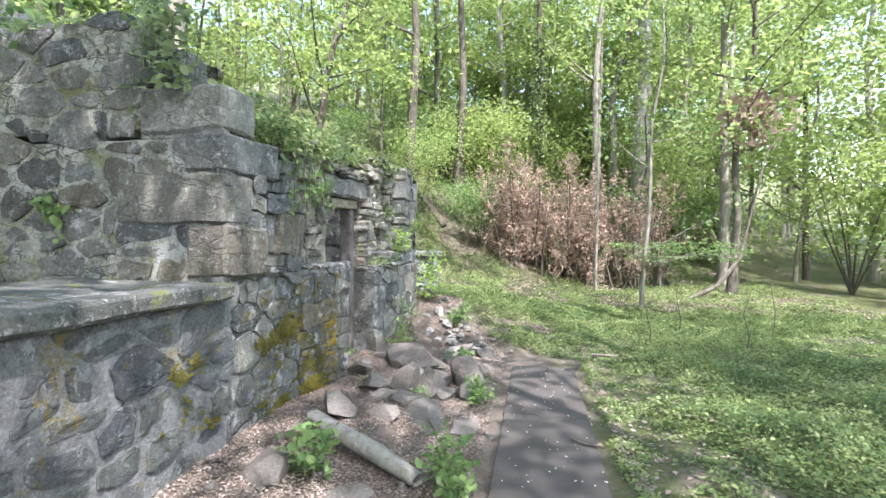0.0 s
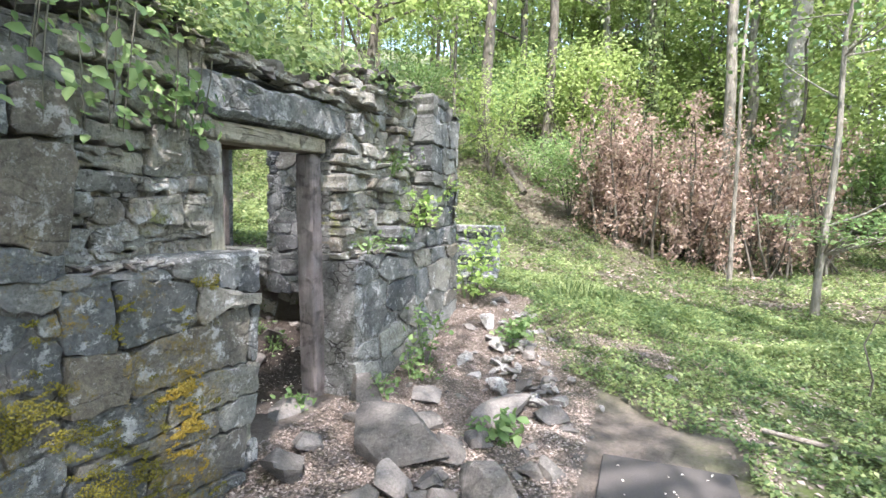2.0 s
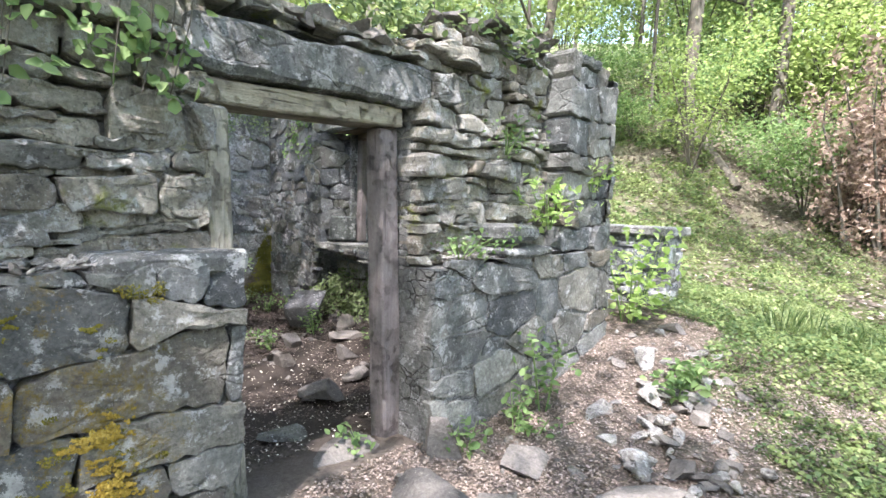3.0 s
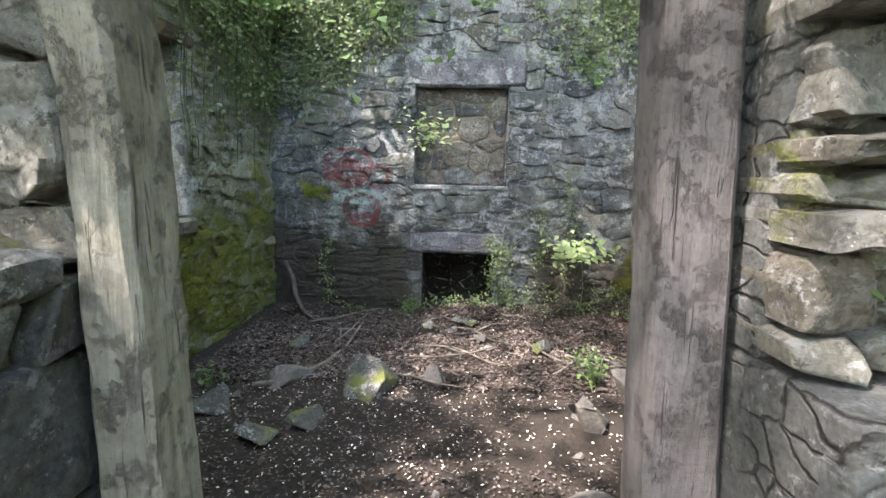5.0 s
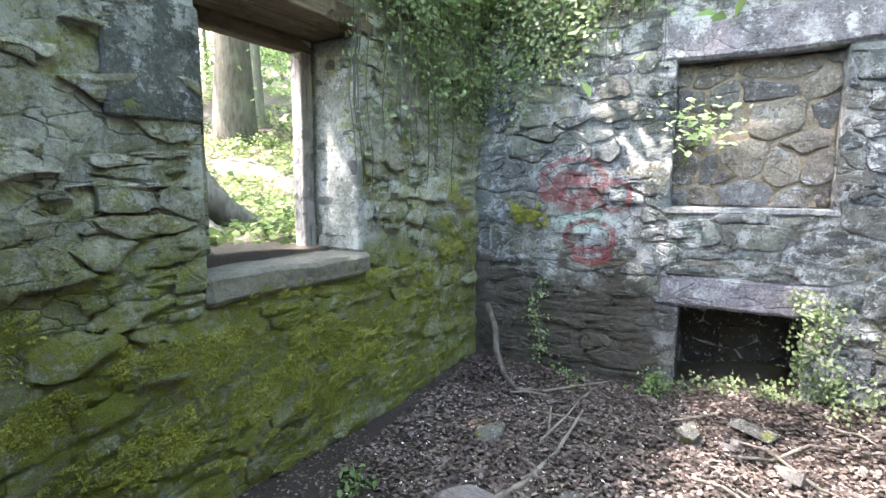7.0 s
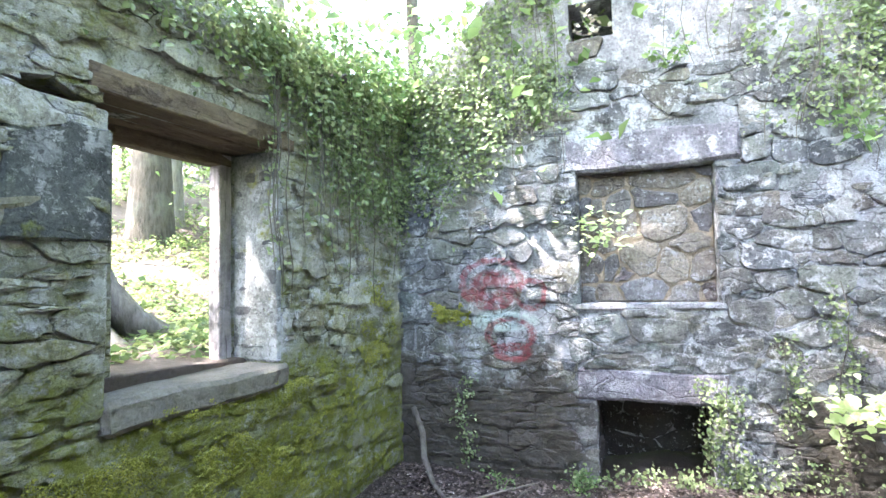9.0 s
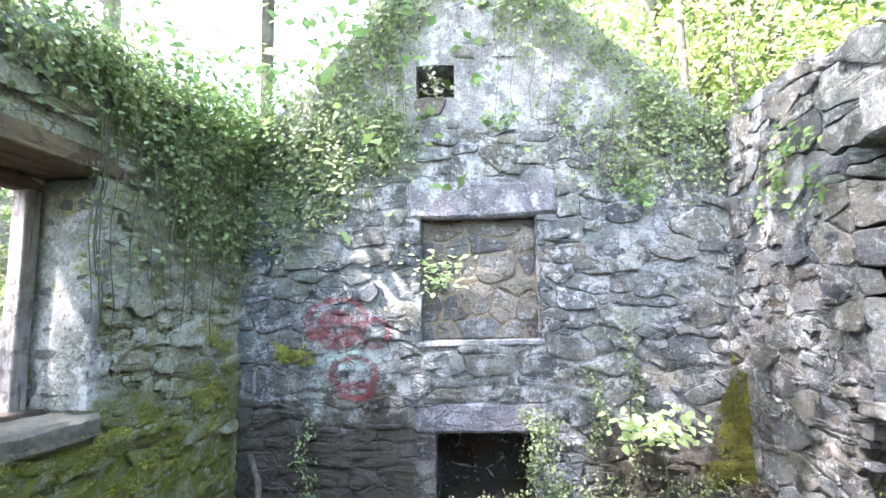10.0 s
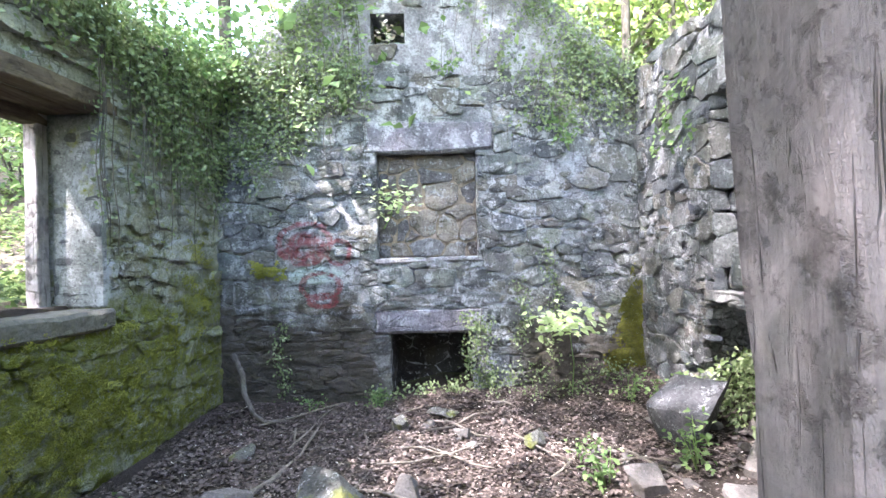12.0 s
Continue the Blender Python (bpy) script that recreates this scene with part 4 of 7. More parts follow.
SILL_LOW = lambda x: 1.05 - 0.05 * smooth(-4.9, -4.4, x) - 0.42 * smooth(-4.4, -3.2, x)
face(north, on_y(RY - 0.02, -1), -5.0, RX1 + 0.04, 0.5, 1.11, 0.26, 0.09, 0.012, (0.0, 0.05), 35, M_RIGHT, bottom=SILL_LOW, edge=0.012, tilt=0.1)
part("window_sill", broken_sill(), M_CONCRETE, north, "cracked cement sill, undercut and broken")
face(north, on_y(8.40, -1), -5.75, -3.22, -0.1, 1.0, 0.26, 0.16, 0.03, (0.0, 0.10), 34, M_RUBBLE, edge=0.016, tilt=0.1)

M_SILL = mortar_mat("cement_sill", (0.165, 0.158, 0.138))

# window timbers
for y0, y1, x0, x1, yj, low, nm in ((3.14, LY, LX0, LX1, 3.18, 2.53, "window_1"), (RY + 0.11, 8.6, RX0, RX1, 8.34, 2.60, "window_2")):
    win = thing(nm, "empty window opening with a weathered timber frame", "window", kind="structure")
    for k in range(3):
        w = (y1 - y0) / 3
        part("lintel_board", rough_box((x0 - 0.12, y0 + k * w + 0.004, low + 0.003 * k), (x1 + 0.1, y0 + (k + 1) * w - 0.004, low + 0.13), 0.12, 0.006, 0.008, 3 + k), M_BEAM_X, win, "brown timber lintel board")
    part("window_frame", rough_box((x0 + 0.01, yj - 0.05, 1.16), (x0 + 0.11, yj + 0.05, low), 0.12, 0.005, 0.008, 4), M_FRAME if nm == "window_1" else M_POST, win, "weathered timber jamb")
    if nm == "window_1":
        askew(win)
    part("window_frame", rough_box((x0 + 0.01, yj - 0.05, low - 0.09), (x1, yj + 0.05, low), 0.12, 0.005, 0.008, 5), M_BEAM_X, win, "weathered head of the frame")
part("window_sill", rough_box((-5.05, 3.08, 1.02), (-3.86, LY + 0.02, 1.165), 0.07, 0.016, 0.025, 7), M_SILL, side, "smooth cement sill")

FOOT = lambda s, z, o: (-1.545 + 0.15 * smooth(3.8, 4.7, s) + o, s, z)  # the lower face comes forward towards the doorway
FALLEN = lambda s, z, o: (-1.70 - 0.09 * smooth(4.15, 4.9, s) + o, s, z)  # where the upper facing has fallen, it stands back
PLINTH = lambda s, z, o: (-1.475 + 0.08 * smooth(6.4, 8.0, s) + o, s, z)
LEAN = 0.042  # the whole doorway leans


def leaning(bm):
    for v in bm.verts:
        v.co.y, v.co.z = v.co.y - LEAN * (v.co.z - 1.1), v.co.z + LEAN * (v.co.y - 5.6)
    return bm


# front wall: lower faces stand proud, the upper faces have fallen away
TOP_F = lambda y: 2.50 + 0.18 * smooth(4.0, 4.5, y) + 0.24 * smooth(6.2, 6.9, y) + 0.10 * noise.noise(Vector((y * 2.5, 0, 0)))
END_Y = 8.58
front = wall("wall_east", [((-2.02, 2.82, -0.4), (-1.553, 4.05, 1.34)), ((-2.02, 4.15, -0.4), (-1.545, 4.45, 1.34)), ((-2.02, 4.45, -0.4), (-1.45, 4.98, 1.33)), ((-2.02, 3.0, 1.34), (-1.60, 4.1, 2.42)), ((-2.02, 4.1, 1.34), (-1.80, 5.02, 2.45)),
                           ((-2.02, 6.30, -0.4), (-1.488, END_Y - 0.02, 1.25)), ((-2.02, 6.30, 1.25), (-1.74, END_Y - 0.02, 2.72)), ((-2.02, 5.0, 2.26), (-1.92, 6.3, 2.50))], M_MORTAR, "ruined stone front wall with a doorway, upper facing fallen away")
for v in front.data.vertices:
    if v.co.y > 6.2 and v.co.x > -1.56:
        v.co.x += 0.08 * smooth(6.4, 8.0, v.co.y)
face(front, FOOT, 2.80, 4.02, -0.2, 1.38, 0.27, 0.16, 0.026, (0.000, 0.016), 58, M_FRONT, tilt=0.03, edge=0.007, deep=0.12, laid=cells)
face(front, FOOT, 4.02, 5.03, -0.2, 1.38, 0.46, 0.19, 0.010, (0.000, 0.020), 51, M_FRONT, tilt=0.035, edge=0.006, deep=0.12)
face(front, FALLEN, 4.08, 5.04, 1.37, 2.85, 0.30, 0.125, 0.014, (0.0, 0.11), 52, M_RUBBLE, top=TOP_F, tilt=0.10, edge=0.016, deep=0.14)
face(front, on_x(-1.545, 1), 3.35, 4.12, 1.37, 2.50, 0.42, 0.24, 0.014, (0.0, 0.05), 53, M_FRONT, (), lambda y: 2.50 - 0.35 * smooth(3.7, 4.15, y), deep=0.16)
face(front, PLINTH, 6.29, END_Y, -0.2, 1.30, 0.36, 0.21, 0.026, (-0.004, 0.012), 54, M_FRONT, tilt=0.02, edge=0.006, laid=cells)
face(front, on_x(-1.72, 1), 6.30, 8.0, 1.26, 3.1, 0.25, 0.115, 0.016, (0.0, 0.15), 55, M_RUBBLE, top=TOP_F, tilt=0.15, edge=0.014, deep=0.14)
face(front, on_x(-1.475, 1), 7.78, END_Y, 1.30, 2.95, 0.36, 0.21, 0.012, (0.0, 0.06), 56, M_FRONT, deep=0.26)
face(front, on_y(END_Y, 1), -2.2, -1.42, -0.1, 2.9, 0.4, 0.22, 0.010, (0.0, 0.03), 59, M_FRONT)
face(front, on_y(5.0, 1), -2.0, -1.42, -0.1, 1.36, 0.3, 0.2, 0.02, (0.0, 0.03), 57, M_FRONT)
part("lintel_stone", leaning(rough_box((-2.02, 5.0, 2.245), (-1.66, 6.46, 2.50), 0.075, 0.032, 0.03, 12)), M_DOORHEAD, front, "long grey stone lintel over the doorway")
face(front, on_x(-1.80, 1), 5.0, 6.45, 2.54, 2.88, 0.26, 0.09, 0.014, (0.0, 0.16), 60, M_RUBBLE, top=TOP_F, tilt=0.18, edge=0.006, deep=0.14)
part("ledge_stone", rough_box((-1.74, 4.50, 1.335), (-1.385, 5.05, 1.425), 0.05, 0.026, 0.02, 13), M_DOORHEAD, front, "flat stone topping the lower wall")
part("ledge_stone", rough_box((-1.74, 6.95, 1.30), (-1.40, 7.55, 1.36), 0.05, 0.018, 0.02, 14), M_DOORHEAD, front, "flat stone topping the lower wall")
part("ledge_stone", rough_box((-1.70, 6.98, 1.40), (-1.44, 7.45, 1.53), 0.05, 0.026, 0.03, 15), M_DOORHEAD, front, "rounded stone lying on the ledge")

door = thing("door_1", "open doorway with a bare weathered timber frame", "door", kind="structure")
part("jamb", leaning(rough_box((-1.94, 6.135, 0.0), (-1.79, 6.285, 2.11), 0.045, 0.007, 0.012, 21)), M_POST, door, "grey split door post")
part("jamb", leaning(rough_box((-1.90, 5.05, 0.0), (-1.73, 5.17, 2.11), 0.05, 0.012, 0.014, 22)), M_POST_PALE, door, "pale rotten door post")
part("head", leaning(rough_box((-1.97, 5.03, 2.115), (-1.74, 6.29, 2.235), 0.09, 0.008, 0.012, 23)), M_BEAM_Y, door, "pale weathered head beam")

# small packing stones between the larger ones of the fallen faces
face(front, lambda s, z, o: FALLEN(s, z, o - 0.005), 4.12, 5.04, 1.37, 2.85, 0.15, 0.065, 0.010, (-0.01, 0.055), 71, M_RUBBLE, top=TOP_F, tilt=0.2, edge=0.005, deep=0.08, holes=0.25)
face(front, on_x(-1.725, 1), 6.32, 7.9, 1.26, 3.1, 0.17, 0.07, 0.010, (-0.01, 0.06), 72, M_RUBBLE, top=TOP_F, tilt=0.2, edge=0.005, deep=0.08, holes=0.3)
face(north, on_y(RY + 0.02, -1), -6.6, -5.26, 0.2, 3.2, 0.16, 0.08, 0.012, (-0.008, 0.022), 73, M_RIGHT, tilt=0.1, edge=0.005, holes=0.55)

# stub wall past the corner
stub = wall("wall_stub", [((-2.6, 9.74, 0.0), (-1.28, 10.15, 1.40))], M_MORTAR_PALE, "short low stone wall with a flat cap")
face(stub, on_y(9.73, -1), -2.6, -1.27, 0.2, 1.38, 0.3, 0.18, 0.02, (0.0, 0.02), 61, M_STUB)
face(stub, on_x(-1.27, 1), 9.74, 10.13, 0.2, 1.38, 0.3, 0.18, 0.02, (0.0, 0.02), 62, M_STUB)
part("cap", rough_box((-2.7, 9.66, 1.40), (-1.2, 10.2, 1.50), 0.2, 0.012, 0.015, 9), M_CONCRETE, stub, "flat cement cap")

# the path of concrete slabs
walkway = thing("footpath", "old grey concrete footpath slabs strewn with petals", "path", kind="structure")
for k, (y0, y1) in enumerate(((-3.0, -0.2), (-0.18, 2.0), (2.02, 4.30), (4.32, 6.34))):
    part("slab", rough_box((0.51, y0, -0.1), (1.33, y1, 0.0), 0.2, 0.006, 0.008, 30 + k), M_SLAB, walkway)

# ---- trees ----


def tree_parts(seed, height, radius, lean, crown0, n_leaf, leaf, spread, limbs=9, curve=0.05):
    """Trunk with limbs, and the places of its leaves."""
    r = random.Random(seed)
    n = 12
    bend = []
    for k in range(n + 1):
        f = k / n
        wob = noise.noise_vector(Vector((f * 4, seed, 0))) * height * curve * f
        bend.append(Vector((lean[0] * f ** 1.2 * height + wob.x, lean[1] * f ** 1.2 * height + wob.y, height * f)))
    bend[0].z = -0.4
    rad = [radius * (1.4 if k == 0 else (1 - 0.8 * (k / n))) for k in range(n + 1)]
    tubes = [tube(bend, rad, 10, 0.22, seed)]
    tips = []
    for _ in range(limbs):
        f = r.uniform(crown0, 0.95)
        i = min(int(f * n), n - 1)
        base = bend[i].lerp(bend[i + 1], f * n - i)
        a = r.uniform(0, 2 * math.pi)
        length = spread * r.uniform(0.5, 1.1) * (1.15 - 0.6 * f)
        d = Vector((math.cos(a), math.sin(a), r.uniform(0.1, 0.9)))
        pts = [base + d * length * t + Vector((0, 0, 0.12 * length * t * t)) + noise.noise_vector(Vector((seed, t * 3, a))) * 0.2 * length * t for t in (0, 0.25, 0.5, 0.75, 1.0)]
        rr = radius * (1 - 0.8 * f) * 0.45
        tubes.append(tube(pts, [rr, rr * 0.8, rr * 0.55, rr * 0.3, rr * 0.1], 5))
        for t in (0.4, 0.65, 0.85, 1.0):
            tips.append((base + d * length * t, length * 0.42))
    tips.append((bend[-1], spread * 0.5))
    per = n_leaf // len(tips)
    g = np.random.default_rng(seed)
    pts = []
    for c, s in tips:
        sub = g.normal(size=(12, 3)) * s * 0.66
        k = g.integers(0, 12, per)
        pts.append(np.array(c) + sub[k] * (1, 1, 0.6) + g.normal(size=(per, 3)) * s * (0.2, 0.2, 0.07))
    pts = np.concatenate(pts)
    lv, lf = leaves(pts, leaf, np.tile((0, 0, 0.9), (len(pts), 1)), 0.7, 1.0, g)
    return join(tubes), (lv, lf)


def tree(label, seed, height, radius, lean, crown0, n_leaf, leaf, spread, bark, leafmat, limbs=9, curve=0.05, name="tree", group="trees of the wood"):
    t = thing(name, label, name, group)
    (tv, tf), (lv, lf) = tree_parts(seed, height, radius, lean, crown0, n_leaf, leaf, spread, limbs, curve)
    child("trunk", mesh_py("trunk", tv, tf, bark, True), t)
    if n_leaf:
        child("crown", mesh_np("crown", lv, lf, leafmat), t)
    return t


def stand(t, x, y, turn=0, size=1.0, sink=0.05):
    t.matrix_basis = pose(x, y, ground_z(x, y, False) - sink, 0, 0, turn) @ Matrix.Diagonal((size, size, size, 1))
    return t


def again(t, x, y, turn=0, size=1.0):
    return stand(copy_thing(t, pose(0, 0, 0)), x, y, turn, size)


# trees that stand out at the wood's edge
stand(tree("slender grey-barked tree beside the dead brush", 201, 20, 0.21, (0.005, 0.01), 0.35, 3200, 0.17, 4.0, M_BARK, M_LEAF_FAR, 12), 3.25, 22.0)
stand(tree("stout pale-barked tree rising behind the brush", 202, 24, 0.42, (0.02, 0.0), 0.5, 3200, 0.17, 5.0, M_BARK_PALE, M_LEAF_FAR, 12), 5.35, 23.6)
stand(tree("broken trunk with a patch of peeled orange wood", 203, 13, 0.24, (0.05, 0.0), 0.6, 2400, 0.17, 3.0, M_BARK, M_LEAF_FAR, 6), 4.15, 24.2)
stand(tree("thin grey pole of a tree before the dead brush", 215, 13, 0.05, (0.0, 0.0), 0.6, 700, 0.15, 2.0, M_BARK, M_LEAF_FAR, 8, 0.02), 2.67, 15.9)
stand(tree("thin grey sapling with a spray of leaves at head height", 204, 9, 0.06, (0.07, 0.01), 0.14, 900, 0.12, 2.1, M_BARK, M_SHRUB, 14), 3.35, 12.3)
stand(tree("reddish-barked tree with a twin stem", 205, 19, 0.19, (-0.01, 0.0), 0.4, 5600, 0.17, 4.2, M_BARK, M_LEAF_FAR, 12), 7.4, 18.9)
stand(tree("pale twin stem of the reddish tree", 206, 17, 0.10, (0.02, 0.02), 0.4, 2400, 0.17, 3.0, M_BARK_PALE, M_LEAF_FAR, 8), 7.75, 19.0)
stand(tree("dark crooked tree with bare lower limbs", 207, 15, 0.13, (0.04, 0.0), 0.15, 4160, 0.17, 4.0, M_BARK_DARK, M_LEAF_FAR, 16, 0.10), 6.7, 16.2)
stand(tree("dark tree trunk on the slope", 208, 20, 0.20, (0.01, 0.0), 0.35, 3200, 0.17, 4.6, M_BARK_DARK, M_LEAF_FAR, 12), -2.6, 21.5)
stand(tree("forked tree with a pale lower trunk", 209, 19, 0.19, (0.02, 0.01), 0.3, 3200, 0.17, 4.6, M_BARK_DARK, M_LEAF_FAR, 12), -4.0, 18.2)
stand(tree("crooked dark tree leaning over the slope", 210, 14, 0.14, (0.16, 0.05), 0.2, 5600, 0.17, 3.8, M_BARK_DARK, M_LEAF_FAR, 12, 0.12), -6.4, 14.4)
stand(tree("stout grey tree behind the house", 211, 22, 0.30, (0.0, 0.02), 0.35, 8000, 0.17, 5.0, M_BARK, M_LEAF_FAR, 14), -9.2, 12.0)
stand(tree("large dark tree outside the side window", 212, 20, 0.34, (-0.06, 0.02), 0.35, 8000, 0.17, 5.0, M_BARK_DARK, M_LEAF_FAR, 14), -9.3, -2.6)
rooted = tree("broad old tree with flaring roots outside the side window", 216, 19, 0.40, (-0.05, -0.10), 0.4, 7000, 0.18, 3.8, M_BARK, M_LEAF_FAR, 12)
for k in range(6):
    a = k * 1.05 + 0.35
    v, f = tube([(0.25 * math.cos(a), 0.25 * math.sin(a), 0.9), (0.42 * math.cos(a), 0.42 * math.sin(a), 0.45), (0.70 * math.cos(a), 0.70 * math.sin(a), 0.14), (1.2 * math.cos(a + 0.15), 1.2 * math.sin(a + 0.15), -0.10)], [0.16, 0.18, 0.14, 0.06], 9, 0.2, k)
    child("root", mesh_py("root", v, f, M_BARK, True), rooted)
stand(rooted, -5.35, 0.75)
stand(tree("stout pale tree beyond the chimney", 213, 22, 0.40, (0.0, 0.0), 0.4, 8000, 0.17, 5.0, M_BARK, M_LEAF_FAR, 14), -11.2, 4.1)
for sd_, x_, y_, r_ in ((221, -11.0, 9.55, 0.10), (222, -13.0, 10.9, 0.15), (223, -11.6, 10.75, 0.09), (224, -11.0, 2.05, 0.14)):
    stand(tree("straight dark trunk of a tall tree beyond the gable", sd_, 23, r_, (0.01, 0.0), 0.62, 2600, 0.17, 4.0, M_BARK_DARK, M_LEAF_FAR, 10, 0.02), x_, y_)
ivied = stand(tree("tree trunk wrapped in ivy", 214, 20, 0.17, (0.0, 0.0), 0.5, 3200, 0.17, 4.2, M_BARK_DARK, M_LEAF_FAR, 12), 0.85, 23.5)
ga = rng.uniform(0, 2 * math.pi, 2600)
gh = rng.uniform(0, 9.0, 2600)
gr = 0.20 + 0.13 * rng.random(2600)
lv, lf = leaves(np.stack([gr * np.cos(ga), gr * np.sin(ga), gh], 1), 0.16)
child("ivy", mesh_np("ivy", lv, lf, M_IVY), ivied, "ivy climbing the trunk")

wood = [
    tree("tall slender grey tree with light spring leaves", 101, 19, 0.19, (0.02, 0.01), 0.16, 4700, 0.21, 4.4, M_BARK, M_LEAF_FAR, 18),
    tree("tall dark-barked tree with light spring leaves", 102, 17, 0.15, (-0.03, 0.02), 0.12, 4700, 0.21, 4.2, M_BARK_DARK, M_LEAF_FAR, 18),
    tree("young slim tree with light spring leaves", 103, 10, 0.07, (0.05, 0.02), 0.10, 6000, 0.15, 2.9, M_BARK_DARK, M_LEAF_FAR, 16, 0.09),
    tree("pale-barked tree with light spring leaves", 104, 21, 0.22, (0.01, -0.02), 0.22, 4700, 0.22, 4.8, M_BARK_PALE, M_LEAF_FAR, 18),
    tree("leaning slim tree with light spring leaves", 105, 12, 0.09, (0.14, 0.03), 0.10, 4800, 0.18, 3.4, M_BARK, M_LEAF_FAR, 16, 0.10),
]
spots = random.Random(5)
placed = [(3.25, 22), (5.7, 25.2), (4.5, 26), (2.95, 11.7), (7.4, 18.9), (6.7, 16.2), (-2.6, 21.5), (-4, 18.2), (-6.4, 14.4), (-9.2, 12), (-9.3, -2.6), (-11.2, 4.1), (0.85, 23.5)]
protos = list(wood)


def set_tree(pool, x, y, size):
    """A proto's first use is the proto itself; after that, copies."""
    k = spots.randrange(len(pool))
    turn = spots.uniform(0, 360)
    if pool[k] in protos:
        protos.remove(pool[k])
        return stand(pool[k], x, y, turn, size)
    return again(pool[k], x, y, turn, size)


def clear(x, y, gap=2.0):
    """Whether a place is in the wood, off the clearing round the house and off the brush."""
    if -8.8 < x < 6.5 and -9 < y < 14.5:
        return False
    if -7.5 < x < 9.5 and y < 24.0:
        return False
    return all((x - a) ** 2 + (y - b) ** 2 > gap for a, b in placed)


count = 0
while count < 78:
    # the wood: thick to the north and west, where the clearing's edge is open to the view; thin to the sunny side
    a = spots.uniform(-2.6, 1.0)
    d = 9 + 40 * spots.random() ** 0.85
    x, y = -1 + d * math.sin(a), 5 + d * math.cos(a)
    if not clear(x, y):
        continue
    if a < -1.1 and spots.random() < 0.76:
        count += 1
        continue
    placed.append((x, y))
    set_tree(wood, x, y, spots.uniform(0.8, 1.2))
    count += 1
count = 0
while count < 12:
    # thick wood to the north-east
    a, d = spots.uniform(0.2, 0.85), spots.uniform(17, 46)
    x, y = 1 + d * math.sin(a), d * math.cos(a)
    if clear(x, y):
        placed.append((x, y))
        set_tree(wood, x, y, spots.uniform(0.8, 1.2))
        count += 1
# a far belt closing the view up the hill
for k in range(10):
    x, y = -19 + 2.5 * k + spots.uniform(-0.8, 0.8), 38 + spots.uniform(0, 10)
    placed.append((x, y))
    set_tree(wood, x, y, spots.uniform(1.4, 1.7))
for x, y, s in ((14, 4, 1.1), (17, -5, 1.0), (12, -13, 1.2), (4, -17, 1.1), (-4, -14, 1.1), (20, 9, 1.2), (9, -20, 1.0), (15, 13, 1.0), (-12, -12, 1.0), (-8.5, -7.0, 0.9), (-11.5, -5.5, 0.95), (-6.0, -10.0, 0.9), (-13.5, -8.5, 1.0), (-15.5, 11.0, 1.0), (-17.0, 12.8, 1.1), (-14.4, 13.4, 0.9), (-18.5, 9.2, 1.1), (-13.2, 10.0, 0.8)):
    set_tree(wood, x, y, s)
# added trees, out of view: open crowns that dapple the sun over the house and the clearing
for sd, x, y, h in ((301, 4.6, -5.2, 15), (303, 13.5, 0.0, 16)):
    stand(tree("tall open-crowned tree added out of view to dapple the clearing", sd, h, 0.22, (-0.05, 0.06), 0.5, 3400, 0.24, 6.0, M_BARK, M_LEAF, 14), x, y)

# more unseen trees, placed only for their shade on house, path and slope
stand(tree("tall leaning tree added out of view to dapple the roofless house", 302, 17, 0.24, (0.08, 0.42), 0.5, 4500, 0.20, 5.4, M_BARK, M_LEAF, 14), -3.2, -6.4)
stand(tree("leaning tree added out of view to shade the path", 306, 15, 0.2, (-0.38, 0.18), 0.5, 2200, 0.2, 4.4, M_BARK, M_LEAF, 14), 6.8, -1.4)
stand(tree("tall leaning tree added out of view to shade the slope", 308, 21, 0.26, (-0.25, 0.20), 0.5, 2500, 0.22, 5.2, M_BARK, M_LEAF, 14), 9.2, 2.0)
stand(tree("open-crowned tree added out of view to dapple the ground cover", 307, 15, 0.2, (-0.05, 0.10), 0.5, 3200, 0.24, 5.4, M_BARK, M_LEAF, 14), 8.6, -2.4)


def shrub(label, seed, height, wide, n_leaf, leaf, mat, stems=7, bark=M_BARK_DARK, name="shrub", group="undergrowth"):
    """Several stems from one foot, with tiers of leaves."""
    r = random.Random(seed)
    g = np.random.default_rng(seed)
    tubes, pts = [], []
    for _ in range(stems):
        a, out = r.uniform(0, 6.28), wide * r.uniform(0.3, 1.0)
        tip = Vector((math.cos(a) * out, math.sin(a) * out, height * r.uniform(0.6, 1.0)))
        line = [tip * t + Vector((0, 0, 0.25 * height * t * (1 - t))) + noise.noise_vector(Vector((seed, a, t * 2))) * 0.08 * height * t for t in (0, 0.33, 0.66, 1)]
        rr = 0.012 * height ** 0.7
        tubes.append(tube(line, [rr, rr * 0.75, rr * 0.5, rr * 0.2], 5))
        for t in (0.35, 0.55, 0.75, 0.9, 1.0):
            c = np.array(tip * t + Vector((0, 0, 0.25 * height * t * (1 - t))))
            m = max(1, n_leaf // (stems * 5))
            tier = g.normal(size=(m, 3)) * (0.30 * wide, 0.30 * wide, 0.07 * height)
            pts.append(c + tier)
    pts = np.concatenate(pts)
    pts[:, 2] = np.maximum(pts[:, 2], 0.03)
    lv, lf = leaves(pts, leaf, np.tile((0, 0, 1.1), (len(pts), 1)), 0.6, 1.1, g)
    t = thing(name, label, name, group)
    v, f = join(tubes)
    child("stem", mesh_py("stem", v, f, bark, True), t)
    child("foliage", mesh_np("foliage", lv, lf, mat), t)
    return t


